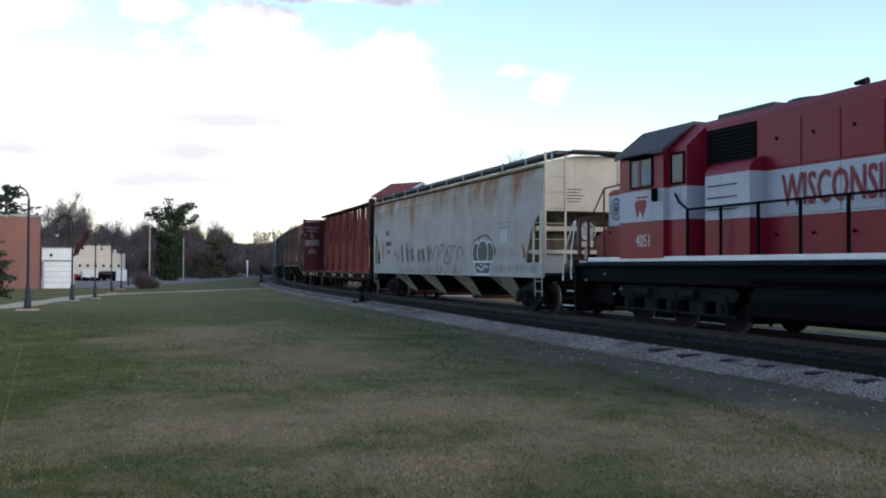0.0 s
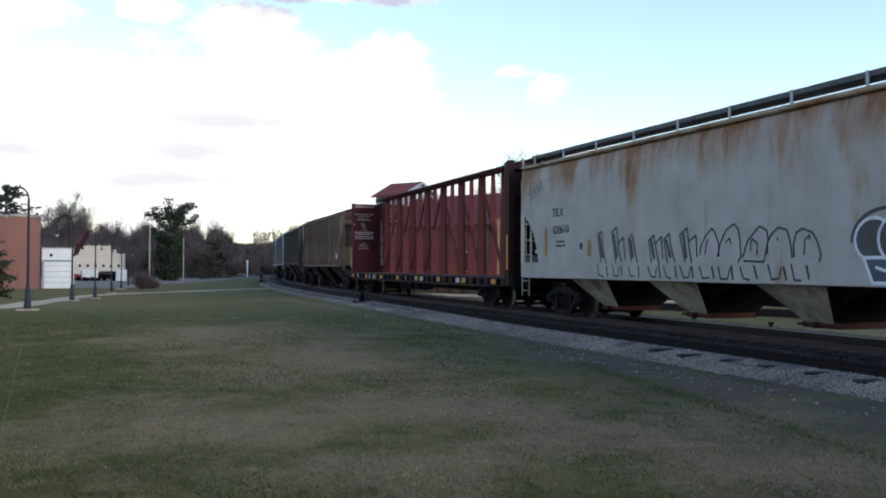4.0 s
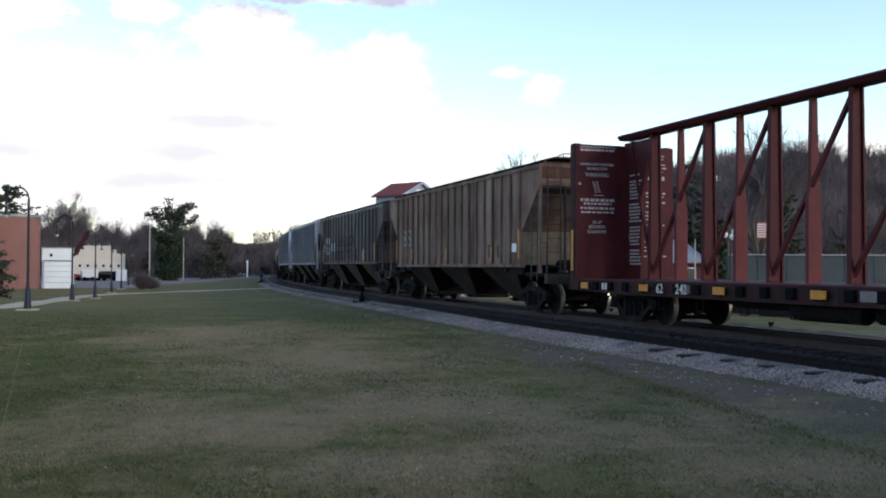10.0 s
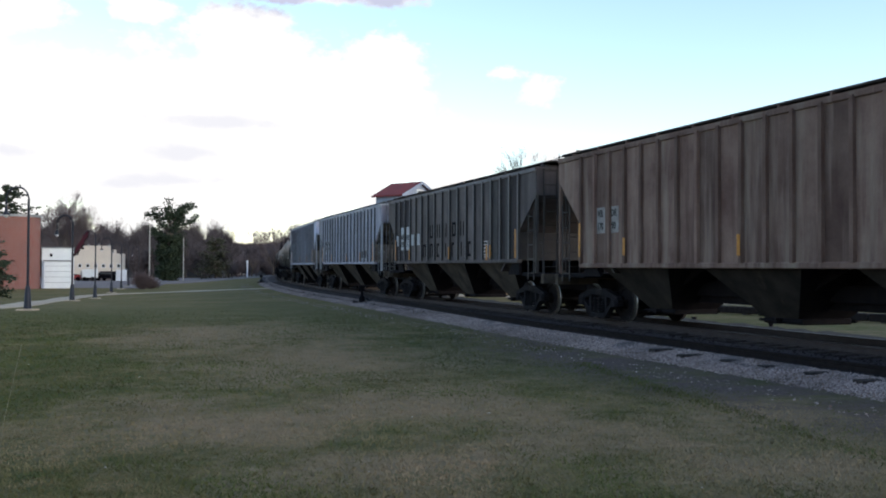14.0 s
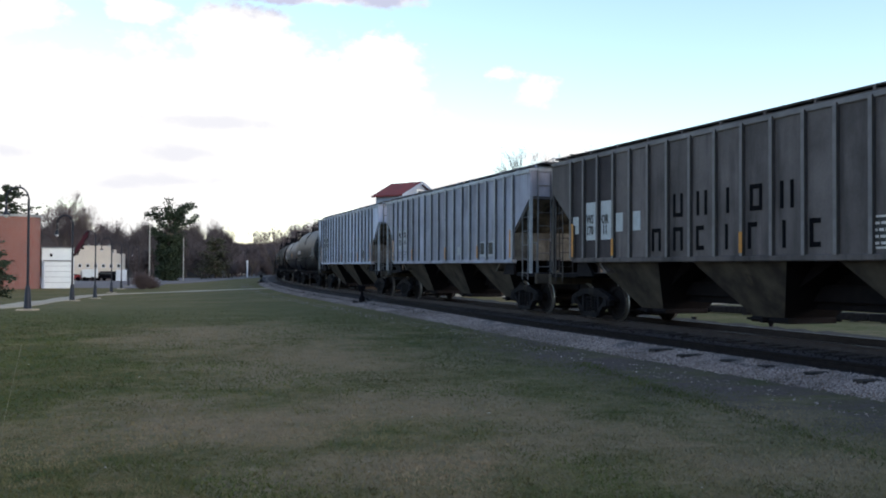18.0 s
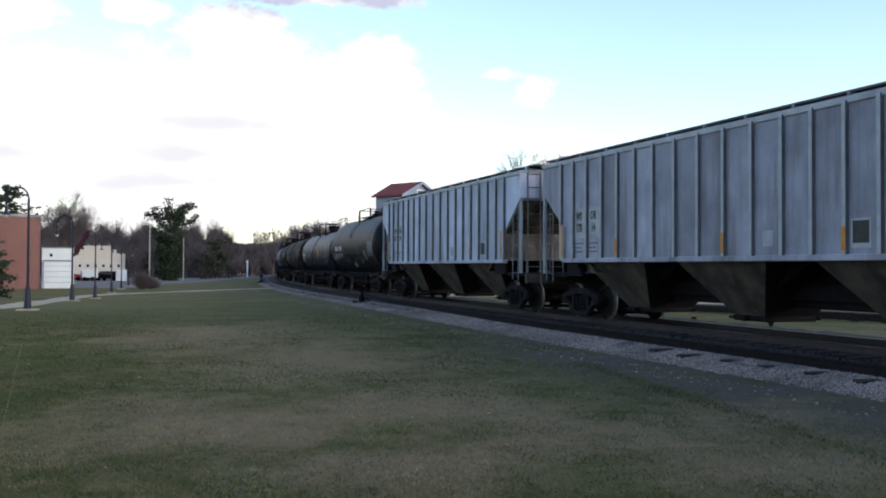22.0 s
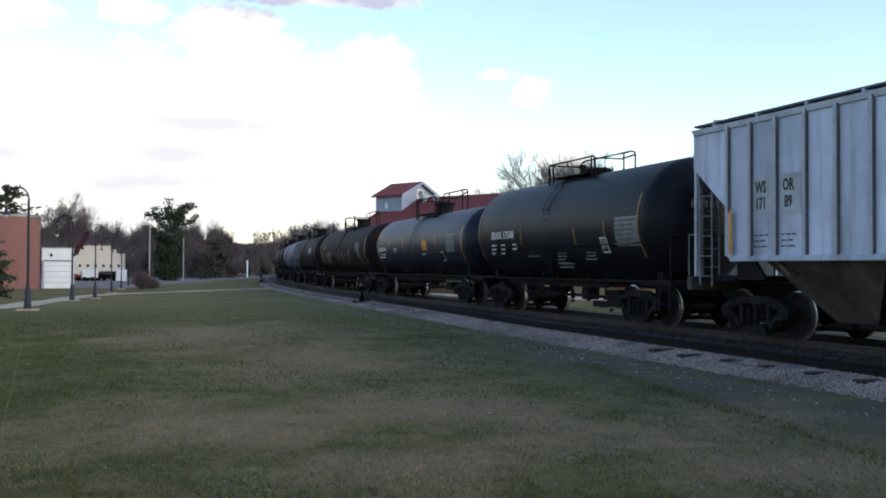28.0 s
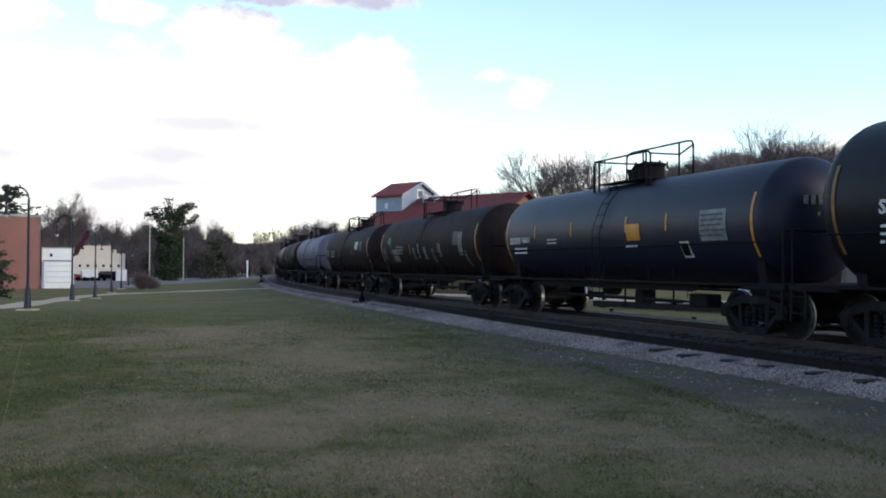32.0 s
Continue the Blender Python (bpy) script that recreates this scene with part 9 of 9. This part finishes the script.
def blade_material():
    """Grass blades: greens, turning to straw where the lawn is dry."""
    m = by_island("lawn_blades", [(0.055, 0.077, 0.021), (0.076, 0.091, 0.028), (0.105, 0.101, 0.042), (0.064, 0.083, 0.023), (0.128, 0.112, 0.054)])
    n, l = m.node_tree.nodes, m.node_tree.links
    b = n["Principled BSDF"]
    old = b.inputs["Base Color"].links[0].from_socket
    at = n.new("ShaderNodeAttribute")
    at.attribute_name = "dry"
    mx = n.new("ShaderNodeMix")
    mx.data_type = "RGBA"
    l.new(at.outputs["Fac"], mx.inputs[0])
    l.new(old, mx.inputs[6])
    mx.inputs[7].default_value = (0.265, 0.202, 0.128, 1)
    l.new(mx.outputs[2], b.inputs["Base Color"])
    return m


def scatter_grass():
    rng = np.random.default_rng(12)
    n = 430000
    d = 5.6 + 34 * rng.random(n) ** 1.75
    u = rng.uniform(-0.52, 0.52, n)
    x, y = u * d, d
    o = off_track(x, y)
    keep = (o > np.where(y < 20, 5.9, 4.4) + rng.normal(0, 0.6, n)) & (rng.random(n) > smooth(22, 39, d))

    def patches(sx, sy, seed):
        """Soft noise over the lawn, from a lattice."""
        g = np.random.default_rng(seed).normal(0, 1, (220, 220))
        fx, fy = (x * sx + 60) % 219, (y * sy) % 219
        i, j = fx.astype(int), fy.astype(int)
        a, b = fx - i, fy - j
        a, b = a * a * (3 - 2 * a), b * b * (3 - 2 * b)
        return (g[i, j] * (1 - a) + g[i + 1, j] * a) * (1 - b) + (g[i, j + 1] * (1 - a) + g[i + 1, j + 1] * a) * b

    broad, tuft, fine = patches(0.8, 0.6, 3), patches(3.1, 2.4, 4), patches(9.0, 6.0, 5)
    dry = dryness(x, y)
    keep &= rng.random(n) < np.clip(0.75 + 0.12 * tuft + 0.18 * fine - 0.2 * dry, 0.2, 1.0)
    val = np.clip(0.17 + 0.5 * dry + 0.26 * broad + 0.2 * tuft + 0.12 * fine + rng.normal(0, 0.09, n), 0, 1)
    h = rng.uniform(0.012, 0.032, n) * np.clip(1 - 0.18 * tuft - 0.2 * fine, 0.45, 1.8)
    # a line of longer dark grass beside the trodden strip
    s = rng.uniform(8, 21, 2300)
    lx, ly = track_places(s, 5.7 + 0.19 * (s - 10) + rng.normal(0, 0.12, len(s)))
    x, y = np.concatenate([x[keep], lx]), np.concatenate([y[keep], ly])
    h = np.concatenate([h[keep], rng.uniform(0.02, 0.05, len(s))])
    val = np.concatenate([val[keep], np.zeros(len(s))])
    n = len(x)
    z = ground_z(x, y)
    w = rng.uniform(0.004, 0.009, n) * np.clip(y / 9, 1, 3.0)
    a = rng.uniform(0, 6.28, n)
    lx, ly = rng.normal(0, 0.9, n) * h, rng.normal(0, 0.9, n) * h
    c, q = np.cos(a) * w, np.sin(a) * w
    p0 = np.stack([x - c, y - q, z - 0.005], 1)
    p1 = np.stack([x + c, y + q, z - 0.005], 1)
    p2 = np.stack([x + lx, y + ly, z + h], 1)
    v = np.stack([p0, p1, p2], 1).reshape(-1, 3)
    f = np.arange(3 * n).reshape(-1, 3)
    ob = loose_mesh("grass_blades", v, f, blade_material(), "short mixed green and straw-coloured grass blades", "grass")
    ob.data.attributes.new("dry", "FLOAT", "POINT").data.foreach_set("value", np.repeat(val, 3).astype(np.float32))
    # small pale bits lying on the lawn
    m = 28
    d2 = 6.5 + 18 * rng.random(m) ** 1.4
    x2, y2 = rng.uniform(-0.48, 0.3, m) * d2, d2
    z2 = ground_z(x2, y2)
    r2 = rng.uniform(0.008, 0.018, m)
    k = np.array([(1, 0, 0.2), (0, 1, 0.3), (-1, 0, 0.2), (0, -1, 0.3), (0, 0, 1.0)], float)
    v2 = k[None] * r2[:, None, None] * rng.uniform(0.6, 1.3, (m, 5, 1)) + np.stack([x2, y2, z2 + 0.02], 1)[:, None, :]
    t2 = np.array([(0, 1, 4), (1, 2, 4), (2, 3, 4), (3, 0, 4)])
    f2 = (t2[None] + 5 * np.arange(m)[:, None, None]).reshape(-1, 3)
    loose_mesh("lawn_litter", v2.reshape(-1, 3), f2, by_island("pale_bits", [(0.4, 0.38, 0.32), (0.28, 0.26, 0.23), (0.45, 0.43, 0.38)]), "small pale pebbles and petals scattered on the lawn", "litter")


scatter_stones("ballast_stones", "pale grey crushed stones of the ballast shoulder", 95000, 8, 0, None,
               [(0.108, 0.085, 0.08), (0.235, 0.188, 0.179), (0.305, 0.248, 0.237), (0.41, 0.338, 0.325), (0.185, 0.125, 0.105)], (0.01, 0.026))
scatter_stones("oily_stones", "dark oily ballast stones between the ties", 18000, 9, -2.6, 2.9,
               [(0.014, 0.011, 0.012), (0.024, 0.019, 0.021), (0.036, 0.029, 0.032), (0.058, 0.048, 0.054)], (0.016, 0.036))
scatter_stones("spilled_stones", "pale stones spilled between the siding rail and the track", 5000, 10, 2.25, 2.8,
               [(0.14, 0.112, 0.105), (0.22, 0.177, 0.168), (0.27, 0.222, 0.213)], (0.01, 0.024), 22)
scatter_grass()


def lay_ties():
    tie = Shape().bbox(-0.11, 0.11, -1.3, 1.3, -0.33, -0.15, 0.012).mesh("tie", M["tie"])
    plate_me = Shape().bbox(-0.1, 0.1, -0.17, 0.17, -0.152, -0.138, 0.004).rod((-0.06, -0.1, -0.14), (-0.06, -0.1, -0.12), 0.014, 5).rod((0.06, 0.1, -0.14), (0.06, 0.1, -0.12), 0.014, 5).mesh("tie_plate", M["rail"])
    rnd = random.Random(31)
    for k in range(290):
        s = 36.0 - 0.5334 * k + rnd.uniform(-0.03, 0.03)
        p = rail_point(s, rnd.uniform(-0.06, 0.06))
        h = math.degrees(float(np.interp(s, _S, _H)))
        ob = part("tie", tie, None, TRACK, at=pose(p.x, p.y, rnd.uniform(-0.012, 0.012), 0, 0, h + rnd.uniform(-1.2, 1.2)))
        if 7 < s < 20 and k % 2 == 0:
            q = rail_point(s + 0.26, 1.9 + 0.3 * smooth(-8, 2, np.array(s)) + rnd.uniform(-0.1, 0.12))
            part("tie", tie, None, TRACK, at=pose(q.x, q.y, -0.045 + rnd.uniform(-0.01, 0.01), 0, 0, h + rnd.uniform(-2, 2)))
        if 10 < k < 110:
            part("tie_plate", plate_me, None, ob, at=(0, -0.7525, 0))
    rest = Shape()
    s = 36.0 - 0.5334 * 290
    while s > -258:
        a, b = rail_point(s, 1.3), rail_point(s, -1.3)
        d = (rail_point(s + 0.11) - rail_point(s - 0.11)) / 2
        q = [a - d, a + d, b + d, b - d]
        rest.add([(p.x, p.y, z) for z in (-0.33, -0.15) for p in q], [(0, 3, 2, 1), (4, 5, 6, 7), (0, 1, 5, 4), (1, 2, 6, 5), (2, 3, 7, 6), (3, 0, 4, 7)])
        s -= 0.5334
    tagged(part("far_ties", rest, M["tie"], TRACK), kind="stuff")


lay_ties()


# ---- movement ----


def along(t, start):
    """Distance along the track at t seconds of a thing that is at `start` at 16 s."""
    return start + 4.3512 * (t - 16) - 0.00571 * (t - 16) ** 2


def motions():
    walk(CLOUDS, [(0.0, pose(*EYE)), (32.0, pose(*EYE, -0.25, 0, 1.25))])
    for car, start, half in TRAIN:
        rows = []
        for k in range(33):
            s = along(k, start)
            a, b = rail_point(s - half), rail_point(s + half)
            rows.append((float(k), pose(*((a + b) / 2), 0, 0, math.degrees(math.atan2(b.y - a.y, b.x - a.x)))))
        walk(car, rows)
    for ob, at, radius in WHEELS:
        rows = []
        for k in range(257):
            t = k / 8
            rows.append((t, Matrix.Translation(at) @ Matrix.Rotation((along(t, 0) - along(0, 0)) / radius, 4, "Y")))
        walk(ob, rows)


motions()
